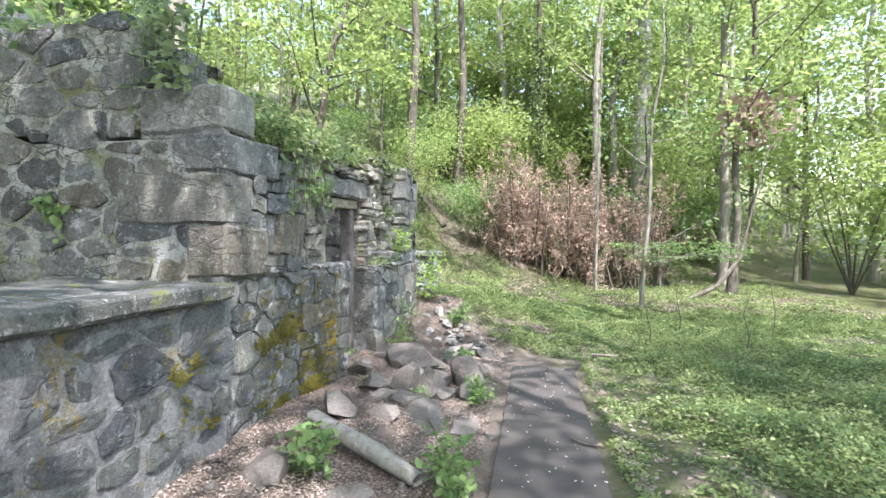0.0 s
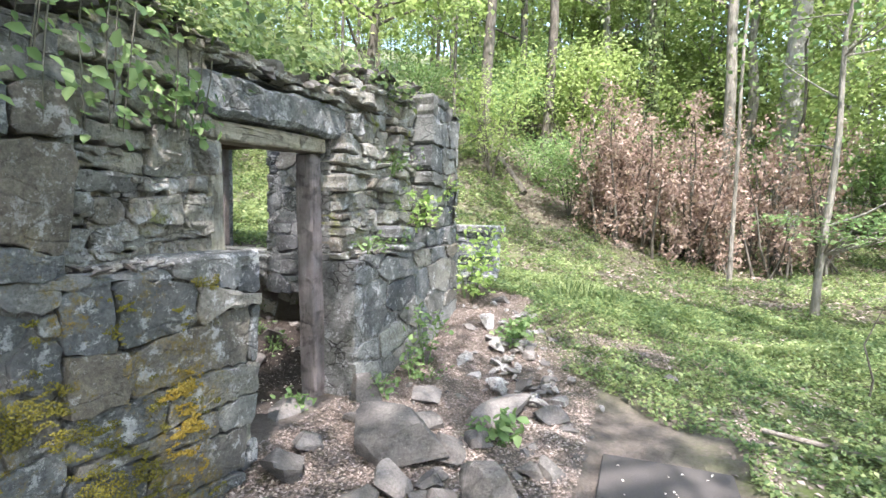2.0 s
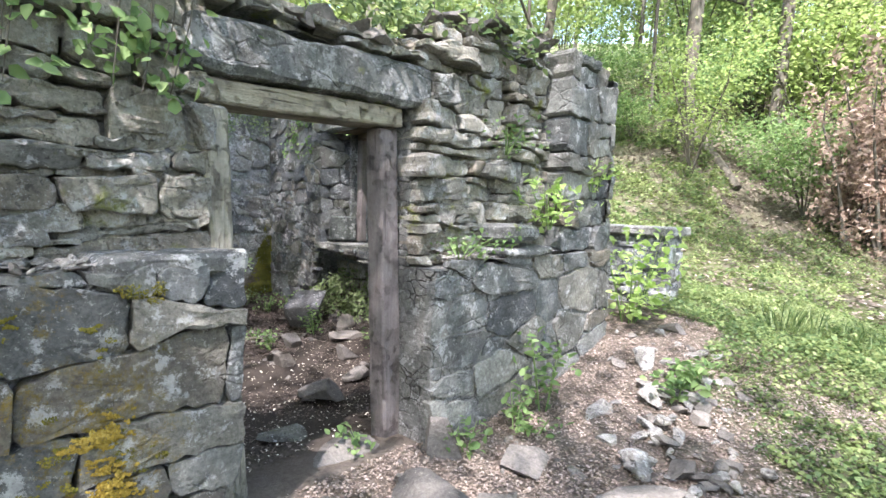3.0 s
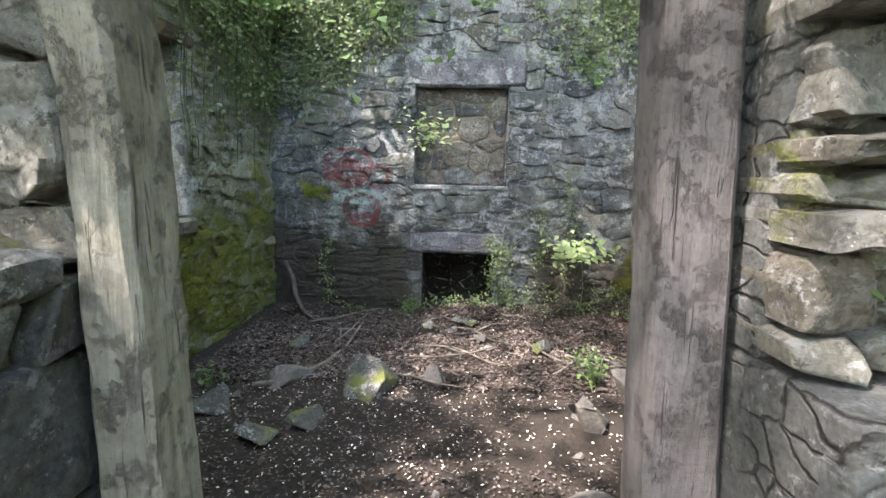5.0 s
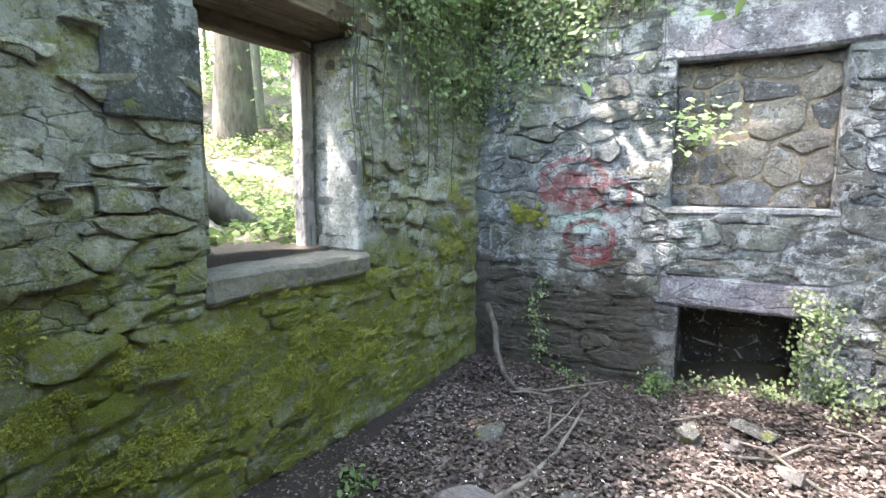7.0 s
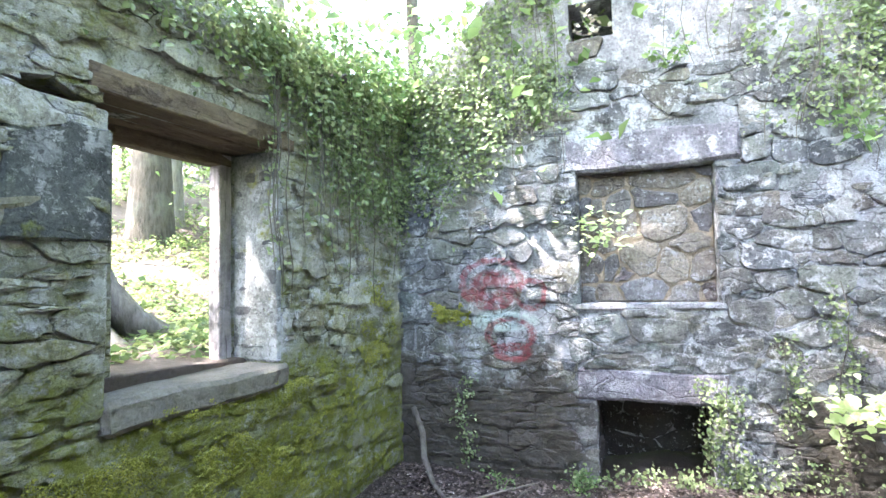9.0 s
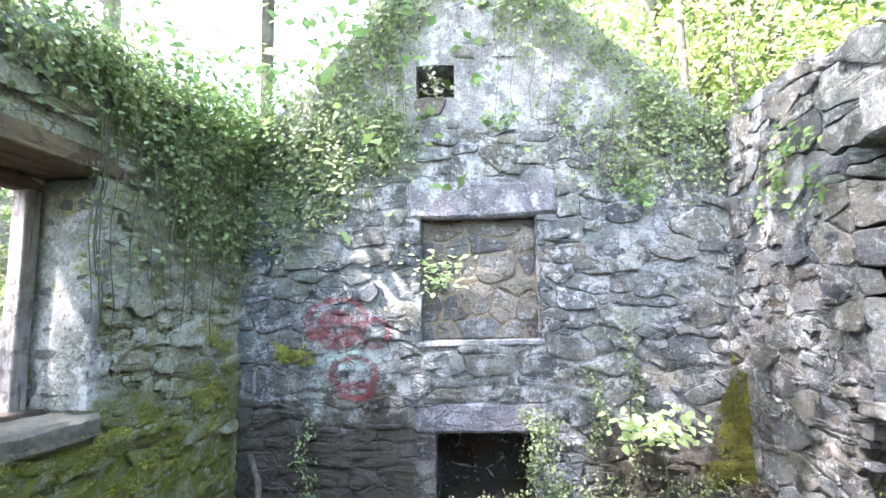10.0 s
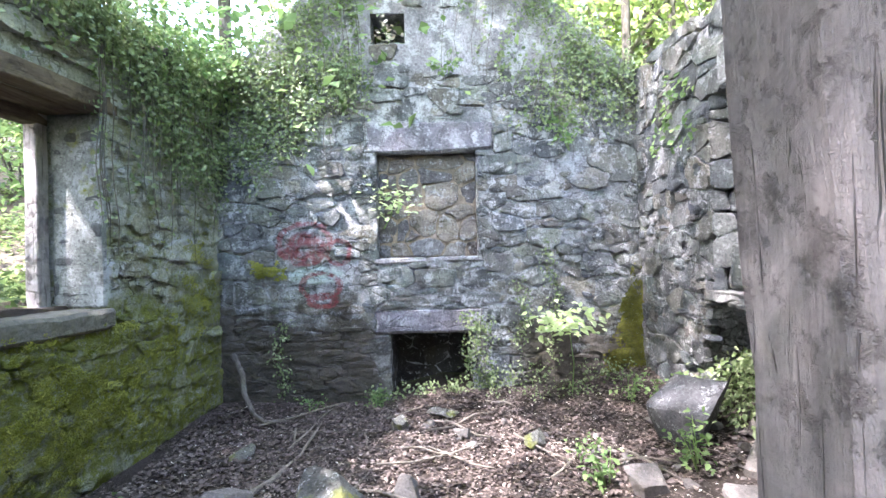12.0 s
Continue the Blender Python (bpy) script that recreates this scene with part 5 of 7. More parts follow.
bushes = [
    shrub("light green understory shrub", 401, 2.6, 1.5, 2200, 0.11, M_SHRUB),
    shrub("spreading green understory shrub", 402, 1.7, 1.5, 2000, 0.10, M_SHRUB),
    shrub("tall thin understory shrub in young leaf", 403, 4.2, 1.7, 2600, 0.13, M_LEAF_FAR),
]
protos += bushes
count = 0
while count < 85:
    a = spots.uniform(-2.4, 0.95)
    d = 9.5 + 24 * spots.random()
    x, y = -1 + d * math.sin(a), 5 + d * math.cos(a)
    if not clear(x, y, 1.0):
        continue
    placed.append((x, y))
    set_tree(bushes, x, y, spots.uniform(0.7, 1.25))
    count += 1

for k in range(16):
    x, y = -6 + 1.0 * k + spots.uniform(-0.5, 0.5), 22.6 + spots.uniform(0, 3.5)
    if all((x - p) ** 2 + (y - q) ** 2 > 1.0 for p, q in placed):
        placed.append((x, y))
        set_tree([bushes[0], bushes[2]], x, y, spots.uniform(0.9, 1.4))
for x, y, s in ((12, 14, 1.2), (15, 17, 1.4), (13, 10, 1.0), (18, 14, 1.4), (11, 18, 1.2), (20, 20, 1.5), (16, 22, 1.4)):
    set_tree(bushes, x, y, s)

for k in range(14):
    x, y = -4.5 + 1.05 * k + spots.uniform(-0.4, 0.4), 26 + spots.uniform(0, 6)
    placed.append((x, y))
    set_tree([wood[2], wood[4]], x, y, spots.uniform(0.8, 1.15))

# thin bare-stemmed young trees between the shrubs
poles = [
    tree("thin dark pole of a young tree", 111, 13, 0.055, (0.03, 0.01), 0.45, 700, 0.16, 2.2, M_BARK_DARK, M_LEAF_FAR, 10, 0.06),
    tree("thin grey pole of a young tree", 112, 15, 0.075, (-0.02, 0.01), 0.4, 800, 0.17, 2.6, M_BARK, M_LEAF_FAR, 10, 0.05),
    tree("thin leaning pole of a young tree", 113, 11, 0.05, (0.12, 0.0), 0.35, 700, 0.15, 2.2, M_BARK_DARK, M_LEAF_FAR, 10, 0.10),
]
protos += poles
for k in range(46):
    a, d = spots.uniform(-0.72, 0.42), spots.uniform(21, 36)
    x, y = 0.8 + d * math.sin(a), d * math.cos(a)
    if -7.5 < x < 9.5 and y < 19 or any((x - p) ** 2 + (y - q) ** 2 < 0.8 for p, q in placed):
        continue
    placed.append((x, y))
    set_tree(poles, x, y, spots.uniform(0.8, 1.3))

# the far side of the wood, closing the view uphill
fg = np.random.default_rng(88)
fa = fg.uniform(-1.25, 0.95, 2300)
fd = fg.uniform(34, 58, 2300)
fx, fy = fd * np.sin(fa), fd * np.cos(fa)
fz = np.array([ground_z(x, y, False) for x, y in zip(fx, fy)]) + 28 * fg.random(2300) ** 0.9
fc = np.repeat(np.stack([fx, fy, fz], 1), 34, axis=0) + fg.normal(size=(2300 * 34, 3)) * (1.1, 1.1, 0.6)
lv, lf = leaves(fc, 0.42, np.tile((0, -0.3, 0.8), (len(fc), 1)), 0.7, 1.0, fg)
tagged(new("far_woods", mesh_np("far_woods", lv, lf, M_LEAF_FAR)), "distant light green foliage of the wooded hillside", "trees", kind="stuff")

# ---- the fallen crown with brown leaves ----
brush = thing("dead_brush", "fallen treetop with hanging clusters of brown dead leaves", "brush")
br = random.Random(77)
tubes, spots_d = [], []
for k in range(48):
    x0 = br.uniform(-0.5, 2.7)
    base = Vector((x0, 17.0 + 0.25 * x0 + br.uniform(-0.5, 1.2), 0))
    base.z = ground_z(base.x, base.y, False) - 0.1
    tall = (4.2 - 0.45 * abs(x0 - 1.1)) * br.uniform(0.5, 1.0)
    tip = base + Vector((br.uniform(-0.8, 0.8), br.uniform(-0.9, 0.9), max(0.8, tall)))
    line = [base.lerp(tip, t) + noise.noise_vector(Vector((k, t * 2.5, 1))) * 0.35 * t for t in (0, 0.25, 0.5, 0.75, 1)]
    tubes.append(tube(line, [0.05, 0.04, 0.03, 0.02, 0.008], 5))
    for t in (0.2, 0.4, 0.55, 0.7, 0.85, 1.0):
        spots_d.append(base.lerp(tip, t) + Vector((br.uniform(-0.3, 0.3), br.uniform(-0.4, 0.2), br.uniform(-0.1, 0.1))))
for k in range(46):
    base = Vector((br.uniform(2.6, 5.6), 17.6 + br.uniform(-0.8, 1.4), 0))
    base.z = ground_z(base.x, base.y, False) - 0.1
    tip = base + Vector((br.uniform(-1.4, 1.0), br.uniform(-0.6, 0.6), br.uniform(1.0, 4.0)))
    line = [base.lerp(tip, t) + noise.noise_vector(Vector((k, t * 2.5, 7))) * 0.4 * t for t in (0, 0.25, 0.5, 0.75, 1)]
    tubes.append(tube(line, [0.035, 0.028, 0.02, 0.014, 0.005], 5))
    if k % 2 == 0:
        for t in (0.3, 0.5, 0.65, 0.8, 1.0):
            spots_d.append(base.lerp(tip, t) + Vector((br.uniform(-0.2, 0.2), br.uniform(-0.3, 0.2), br.uniform(-0.1, 0.1))))
for v, f in tubes:
    child("branch", mesh_py("branch", v, f, M_BARK_DARK, True), brush)
c = np.repeat(np.array(spots_d), 4, axis=0)
c = c + rng.normal(size=c.shape) * (0.24, 0.24, 0.20)
c = np.repeat(c[rng.random(len(c)) < 0.8], 20, axis=0)
c = c + rng.normal(size=c.shape) * (0.065, 0.065, 0.14)
lv, lf = leaves(c, 0.08, np.tile((0, -0.3, 0.0), (len(c), 1)), 0.8, 1.6)
child("foliage", mesh_np("foliage", lv, lf, M_DEADLEAF), brush, "dry brown leaves")
hang = thing("dead_leaf_cluster", "brown dead leaves caught in the crooked tree", "leaves")
c = np.array((7.0, 16.0, 5.6)) + rng.normal(size=(420, 3)) * (0.45, 0.3, 0.42)
lv, lf = leaves(c, 0.20, None, 1.0, 1.5)
child("foliage", mesh_np("foliage", lv, lf, M_DEADLEAF), hang)
twig_v, twig_f = tube([(6.75, 16.15, 4.9), (6.9, 16.1, 5.5), (7.2, 15.95, 6.0)], [0.03, 0.02, 0.008], 5)
child("twig", mesh_py("twig", twig_v, twig_f, M_BARK_DARK, True), hang)


def limb(name, label, points, radii, mat=M_STICK, cat="branch", group="", sides=8):
    v, f = tube(points, radii, sides, 0.3, len(points))
    return tagged(new(name, mesh_py(name, v, f, mat, True)), label, cat, group)


def on_ground(pts, lift=0.03):
    return [(x, y, ground_z(x, y, False) + lift + (p[0] if p else 0)) for x, y, *p in pts]


limb("fallen_log", "thin dark log lying up the wooded slope", on_ground([(-4.9, 19.6), (-4.0, 19.0), (-3.2, 18.3), (-2.5, 17.5)], 0.10), [0.14, 0.13, 0.11, 0.09], M_BARK_DARK, "log")
limb("fallen_log", "pale fallen trunk lying behind the brush", on_ground([(-0.4, 23.2, 1.2), (1.6, 23, 0.7), (4.0, 22.6, 0.4)], 0.15), [0.13, 0.12, 0.10], M_BARK_PALE, "log")
spray = thing("sapling", "low spreading spray of bright leaves on the pale sapling", "sapling")
c = np.repeat(np.stack([rng.uniform(2.8, 5.4, 46), rng.uniform(11.1, 12.8, 46), rng.uniform(1.35, 1.75, 46)], 1), 22, axis=0)
c = c + rng.normal(size=c.shape) * (0.2, 0.2, 0.035)
lv, lf = leaves(c, 0.085, np.tile((0, 0, 1.5), (len(c), 1)), 0.4)
child("foliage", mesh_np("foliage", lv, lf, M_SHRUB), spray)
for k in range(7):
    v, f = tube([(3.4, 12.3, 1.1), (3.3 + 0.14 * k, 12.05, 1.4), (3.0 + 0.36 * k, 12.25 - 0.5 * math.sin(k * 2.1), 1.52)], [0.016, 0.010, 0.004], 5)
    child("branch", mesh_py("branch", v, f, M_BARK, True), spray)
limb("bent_sapling", "bare crooked sapling arching over the ground cover", [(4.4, 14.4, 0.02), (5.0, 14.4, 0.2), (5.8, 14.6, 0.6), (6.5, 14.9, 1.4), (6.8, 15.0, 2.8), (7.3, 15.2, 4.6)], [0.07, 0.07, 0.065, 0.055, 0.04, 0.015], M_BARK_DARK, "sapling")
limb("dead_branch", "grey bare branch lying on the ground cover", on_ground([(1.65, 7.15), (1.9, 6.95, 0.04), (2.2, 6.95), (2.55, 6.80, 0.05)]), [0.018, 0.022, 0.02, 0.012], M_STICK)
limb("dead_branch", "bare branch half buried in leaves", on_ground([(2.0, 4.6), (2.4, 4.3, 0.05), (2.7, 4.0)]), [0.012, 0.014, 0.008], M_STICK)
limb("dead_stick", "short dark stick lying on the path", [(1.12, 3.72, 0.012), (1.22, 3.62, 0.014), (1.38, 3.55, 0.014)], [0.008, 0.011, 0.007], M_BARK_DARK, "stick")
limb("log", "pale barkless log lying among the rubble", on_ground([(-1.0, 3.2, 0.08), (-0.72, 3.0, 0.07), (-0.35, 2.82, 0.05), (0.05, 2.55, 0.03)], 0.05), [0.055, 0.075, 0.07, 0.05], M_BARK_PALE, "log")
for x, y, s in ((3.4, 9.2, 1.0), (4.1, 8.0, 0.8), (2.7, 8.3, 0.7), (5.4, 10.2, 1.1)):
    limb("bare_sapling", "thin leafless sapling in the ground cover", on_ground([(x, y, 0), (x + 0.03, y, 0.35 * s), (x - 0.04, y + 0.05, 0.8 * s), (x + 0.06, y, 1.3 * s)], -0.02), [0.012, 0.010, 0.007, 0.003], M_BARK_DARK, "sapling", "bare saplings", 5)
# two more added trees, unseen, that throw shade on the front and back walls
stand(tree("broad-crowned leaning tree added out of view to shade the front wall", 304, 12, 0.2, (0.03, 0.30), 0.62, 3000, 0.26, 3.4, M_BARK, M_LEAF, 14), -0.4, -5.2)
stand(tree("open-crowned tree added out of view to dapple the back wall", 305, 13, 0.2, (0.06, 0.16), 0.5, 3800, 0.19, 4.2, M_BARK, M_LEAF, 14), -4.9, -2.2)

# ---- ground cover and litter ----


def in_cover(x, y):
    if 0.40 < x < 1.42 and y < 7.0:
        return False
    if x < -8.0 or (y > 10.6 and x < 6):
        return True
    if y > 8.75 and x < -2.6:
        return True
    if y < 8.6 and x < -1.5:
        return x < -4.15 and y < 3.0
    edge = 1.42 + 0.25 * noise.noise(Vector((0, y * 1.3, 2)))
    if y > 6.6:
        edge = 1.5 - 1.25 * (y - 6.6) + 0.4 * noise.noise(Vector((0, y * 1.3, 2)))
        edge = max(edge, -1.3 if y > 9.3 else -0.55)
    return x > edge


def cover_mesh(n, x0, x1, y0, y1, leaf, tall, keep=0.0, seed=3):
    g = np.random.default_rng(seed)
    pts = []
    for x, y in zip(g.uniform(x0, x1, n), g.uniform(y0, y1, n)):
        if not in_cover(x, y):
            continue
        clump = noise.noise(Vector((x * 0.8, y * 0.8, 5))) + 0.6 * noise.noise(Vector((x * 2.6, y * 2.6, 1))) + g.normal(0, 0.12)
        if clump < -0.27 + keep + 0.5 * smooth(14.5, 17.5, y) * smooth(1.0, -1.0, x) * smooth(-6.0, -4.5, x):
            continue
        h = tall * max(0.10, 0.5 + 1.5 * clump) * g.uniform(0.15, 1.0)
        pts.append((x, y, ground_z(x, y) + h))
    pts = np.array(pts)
    return leaves(pts, leaf, np.tile((0, 0, 1.3), (len(pts), 1)), 0.55, 1.1, g)


lv, lf = cover_mesh(240000, -1.5, 8.0, 0.6, 12.0, 0.040, 0.15, -0.16)
tagged(new("ground_cover", mesh_np("ground_cover", lv, lf, M_COVER)), "low green woodland plants covering the clearing", "plants", kind="stuff")
lv, lf = cover_mesh(150000, -7.5, 9.0, 9.5, 24.0, 0.06, 0.15, 0.22, 4)
tagged(new("ground_cover", mesh_np("ground_cover", lv, lf, M_COVER)), "low green woodland plants on the slope", "plants", kind="stuff")
lv, lf = cover_mesh(110000, -20.0, -2.4, 8.8, 22.0, 0.085, 0.18, -0.1, 6)
tagged(new("ground_cover", mesh_np("ground_cover", lv, lf, M_COVER)), "low green plants on the bank beside the house", "plants", kind="stuff")
lv, lf = cover_mesh(16000, -10.0, -4.15, -3.0, 3.0, 0.065, 0.15, -0.05, 7)
tagged(new("ground_cover", mesh_np("ground_cover", lv, lf, M_COVER)), "low green plants outside the side window", "plants", kind="stuff")
lv, lf = cover_mesh(26000, -18.0, -4.1, -8.0, 9.0, 0.10, 0.2, 0.15, 5)
tagged(new("ground_cover", mesh_np("ground_cover", lv, lf, M_COVER)), "low green plants behind the house", "plants", kind="stuff")


def grass_tuft(x, y, n=160, h=0.45, spread=0.22):
    g = np.random.default_rng(int(x * 100 + y * 7) % 1000)
    a = g.uniform(0, 6.28, n)
    z = ground_z(x, y, False)
    base = np.stack([x + g.normal(0, spread * 0.5, n), y + g.normal(0, spread * 0.5, n), np.full(n, z)], 1)
    tip = base + np.stack([np.cos(a) * h * 0.5, np.sin(a) * h * 0.5, h * g.uniform(0.5, 1, n)], 1)
    side = np.stack([-np.sin(a), np.cos(a), np.zeros(n)], 1) * 0.006
    mid = (base + tip) / 2 + np.array((0, 0, 0.12 * h))
    v = np.stack([base - side, mid - side, tip, mid + side], 1).reshape(-1, 3)
    ob = new("grass_tuft", mesh_np("grass_tuft", v, np.arange(4 * n).reshape(-1, 4), M_COVER))
    tagged(ob, "tuft of long soft green grass", "grass", "grass tufts")


for x, y, n, h in ((-0.2, 10.2, 130, 0.34), (0.25, 10.5, 90, 0.30)):
    grass_tuft(x, y, n, h, 0.5 if n > 200 else 0.22)


def litter(n, x0, x1, y0, y1, size, seed, mat, name, label, test=lambda x, y: True, lift=0.012, flat=0.35):
    g = np.random.default_rng(seed)
    pts = [(x, y, ground_z(x, y) + lift * g.uniform(0.4, 1.6)) for x, y in zip(g.uniform(x0, x1, n), g.uniform(y0, y1, n)) if test(x, y)]
    pts = np.array(pts)
    lv, lf = leaves(pts, size, np.tile((0, 0, 1.5), (len(pts), 1)), flat, 1.3, g)
    tagged(new(name, mesh_np(name, lv, lf, mat)), label, "leaves", kind="stuff")


M_PETAL = leaf_mat("pale_petal", [(0.45, 0.40, 0.33), (0.62, 0.58, 0.5), (0.75, 0.72, 0.65)], 0.1, 0.7)
yard = lambda x, y: not (0.40 < x < 1.5 and y < 8.2) and noise.noise(Vector((x * 1.1, y * 1.1, 8))) > -0.55
litter(120000, -1.6, 1.6, 1.5, 9.5, 0.020, 21, M_LITTER_OUT, "leaf_litter", "dry brown leaf litter on the bare soil", yard)
room = lambda x, y: noise.noise(Vector((x * 0.9, y * 0.9, 4))) > -0.35
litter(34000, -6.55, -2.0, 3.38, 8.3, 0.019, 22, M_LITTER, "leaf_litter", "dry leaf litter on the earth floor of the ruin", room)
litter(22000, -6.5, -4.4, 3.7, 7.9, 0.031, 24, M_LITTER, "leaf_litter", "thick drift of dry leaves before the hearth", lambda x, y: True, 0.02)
litter(34000, -8.0, 9.0, 12.0, 28.0, 0.07, 26, M_LITTER_OUT, "leaf_litter", "brown leaf litter on the wooded slope", lambda x, y: True, 0.03)
litter(2600, -6.4, -2.0, 3.8, 7.8, 0.018, 23, M_PETAL, "fallen_petals", "pale fallen petals on the earth floor")
litter(6000, 1.3, 7.5, 1.0, 11.0, 0.045, 25, M_LITTER_OUT, "leaf_litter", "brown leaf litter showing between the plants", lambda x, y: noise.noise(Vector((x * 0.8, y * 0.8, 5))) < -0.1)
g = np.random.default_rng(9)
pp = np.stack([g.uniform(0.52, 1.32, 130), g.uniform(0.5, 6.3, 130), np.full(130, 0.012)], 1)
lv, lf = leaves(pp, 0.021, np.tile((0, 0, 2.0), (130, 1)), 0.2, 1.2, g)
tagged(new("fallen_petals", mesh_np("fallen_petals", lv, lf, M_PETAL)), "pale fallen petals strewn on the path", "petals", kind="stuff")

# ---- loose stones ----
ROCKS = [rock_mesh("rock", 500 + k, M_ROCK, 0.55 + 0.08 * (k % 4), 13) for k in range(8)]
MOSSY = [rock_mesh("rock", 600 + k, M_MOSSROCK, 0.6, 12) for k in range(3)]
SPILL = [rock_mesh("rock", 650 + k, M_SPILL, 0.6, 16) for k in range(3)]
rr = random.Random(15)


def rock(x, y, w, d, h, label, turn=None, tilt=(0, 0), pool=None, group="", sink=0.25, z=None):
    """A loose stone about w by d by h metres, sunk a little into what it lies on."""
    pool = pool or ROCKS
    me = pool[rr.randrange(len(pool))]
    ob = new("rock", me)
    base = ground_z(x, y, False) if z is None else z
    ob.matrix_basis = pose(x, y, base + h * (0.5 - sink), tilt[0], tilt[1], rr.uniform(0, 360) if turn is None else turn) @ Matrix.Diagonal((w, d, h / 0.6, 1))
    return tagged(ob, label, "rock", group)


PILE = "rubble pile before the door"
for x, y, w, d, h, tx, ty in ((-0.82, 5.62, 1.05, 0.62, 0.30, 12, -6), (-0.30, 6.45, 0.66, 0.36, 0.30, 8, -6), (0.0, 5.20, 0.58, 0.44, 0.38, 8, -12), (-1.20, 5.05, 0.46, 0.38, 0.30, 4, 6), (-1.80, 5.94, 0.50, 0.36, 0.18, 0, 0),
                              (-1.46, 6.33, 0.36, 0.24, 0.46, 6, -18), (-0.21, 4.10, 1.00, 0.50, 0.16, 3, -3), (-0.84, 4.48, 0.34, 0.42, 0.36, 20, 6), (-0.60, 4.66, 0.46, 0.46, 0.34, -12, 14), (-0.27, 4.76, 0.46, 0.40, 0.50, 18, -14),
                              (0.10, 4.66, 0.36, 0.30, 0.28, 10, 20), (-1.30, 5.42, 0.36, 0.30, 0.20, 0, 8), (-1.15, 5.92, 0.62, 0.32, 0.18, 6, 8), (-0.98, 3.62, 0.36, 0.34, 0.40, 14, 4), (-0.50, 3.72, 0.40, 0.30, 0.22, 6, 0),
                              (-0.95, 2.40, 0.62, 0.48, 0.26, 0, 4), (-0.35, 2.30, 0.60, 0.40, 0.14, 2, 0), (0.22, 3.75, 0.44, 0.36, 0.14, 0, 4), (0.28, 5.85, 0.20, 0.16, 0.10, 0, 0), (0.05, 6.05, 0.24, 0.16, 0.12, 5, 5),
                              (0.33, 6.15, 0.24, 0.20, 0.07, 0, 0), (-0.95, 6.55, 0.50, 0.34, 0.14, 0, 0), (-0.30, 5.15, 0.24, 0.20, 0.22, 10, 0), (1.05, 8.0, 0.30, 0.22, 0.14, 0, 0)):
    rock(x, y, w, d, h * 0.78, "grey-brown broken stone in the rubble before the doorway", None, (tx, ty), None, PILE)
# spilled rubble, two stones in three in the sun-brightened tone
for k in range(110):
    t = k / 109
    x, y = -0.05 - 0.75 * t + rr.gauss(0, 0.24), 6.85 + 1.9 * t + rr.gauss(0, 0.16)
    s = rr.uniform(0.05, 0.14) if k % 4 else rr.uniform(0.14, 0.27)
    rock(x, y, s * 1.3, s, s * 0.55, "broken stone in the spill of rubble, most painted sunlit pale", None, (rr.gauss(0, 12), rr.gauss(0, 12)), SPILL if k % 3 else ROCKS, "spilled rubble", 0.22)
for k in range(90):
    x, y = rr.uniform(-1.5, 0.45), rr.uniform(2.0, 7.6)
    s = rr.uniform(0.03, 0.10)
    rock(x, y, s * 1.3, s, s * 0.6, "small broken stone on the bare soil", None, (0, 0), None, "small stones outside", 0.2)
for x, y, w, d, h, pool, lab in ((-4.40, 5.14, 0.56, 0.46, 0.34, MOSSY, "lichen-grey boulder with a bright moss patch"), (-4.44, 7.05, 0.44, 0.34, 0.26, ROCKS, "rounded brown stone on the earth floor"),
                                 (-4.58, 5.62, 0.30, 0.22, 0.16, ROCKS, "pale grey stone on the earth floor"), (-3.95, 4.15, 0.42, 0.30, 0.20, MOSSY, "dark mossy stone by the side wall"),
                                 (-5.71, 5.49, 0.28, 0.2, 0.16, MOSSY, "yellow-lichened stone before the hearth"),
                                 (-5.52, 5.99, 0.34, 0.18, 0.12, ROCKS, "flat dark stone before the hearth"), (-4.34, 4.50, 0.38, 0.24, 0.20, ROCKS, "brown stone on the earth floor"),
                                 (-3.96, 6.60, 0.28, 0.22, 0.20, ROCKS, "grey stone on the earth floor"), (-3.60, 4.60, 0.30, 0.26, 0.14, MOSSY, "dark stone sunk in the floor"),
                                 (-3.80, 4.85, 0.34, 0.26, 0.16, MOSSY, "mossy stone sunk in the floor"), (-5.25, 6.53, 0.32, 0.2, 0.14, MOSSY, "small mossy stone sunk in the earth floor"), (-5.2, 4.35, 0.28, 0.24, 0.14, MOSSY, "dark stone by the side wall"),
                                 (-5.95, 5.85, 0.34, 0.2, 0.12, MOSSY, "yellow-green stone at the hearth"), (-2.86, 6.48, 0.46, 0.36, 0.22, ROCKS, "brown stone inside the doorway"), (-3.85, 6.62, 0.36, 0.3, 0.24, ROCKS, "brown stone on the floor"),
                                 (-2.42, 5.82, 0.36, 0.30, 0.10, MOSSY, "flat stone sunk in the doorway"), (-3.6, 7.2, 0.40, 0.3, 0.22, ROCKS, "pale stone below the broken window"), (-3.3, 7.5, 0.5, 0.36, 0.3, ROCKS, "pale stone below the broken window"),
                                 (-4.0, 7.55, 0.4, 0.3, 0.2, ROCKS, "pale stone below the broken window"), (-4.4, 7.75, 0.3, 0.3, 0.2, ROCKS, "stone in the hollow under the sill"), (-3.1, 7.0, 0.3, 0.2, 0.16, ROCKS, "pale stone on the floor")):
    rock(x, y, w, d, h, lab, None, (rr.gauss(0, 6), rr.gauss(0, 6)), pool, "", 0.22)
for k in range(70):
    x, y = rr.uniform(-5.6, -2.4), 8.2 - abs(rr.gauss(0, 0.55))
    s = rr.uniform(0.04, 0.14)
    rock(x, y, s * 1.3, s, s * 0.6, "small fallen stone below the broken window", None, (rr.gauss(0, 10), 0), None, "small stones inside", 0.2)
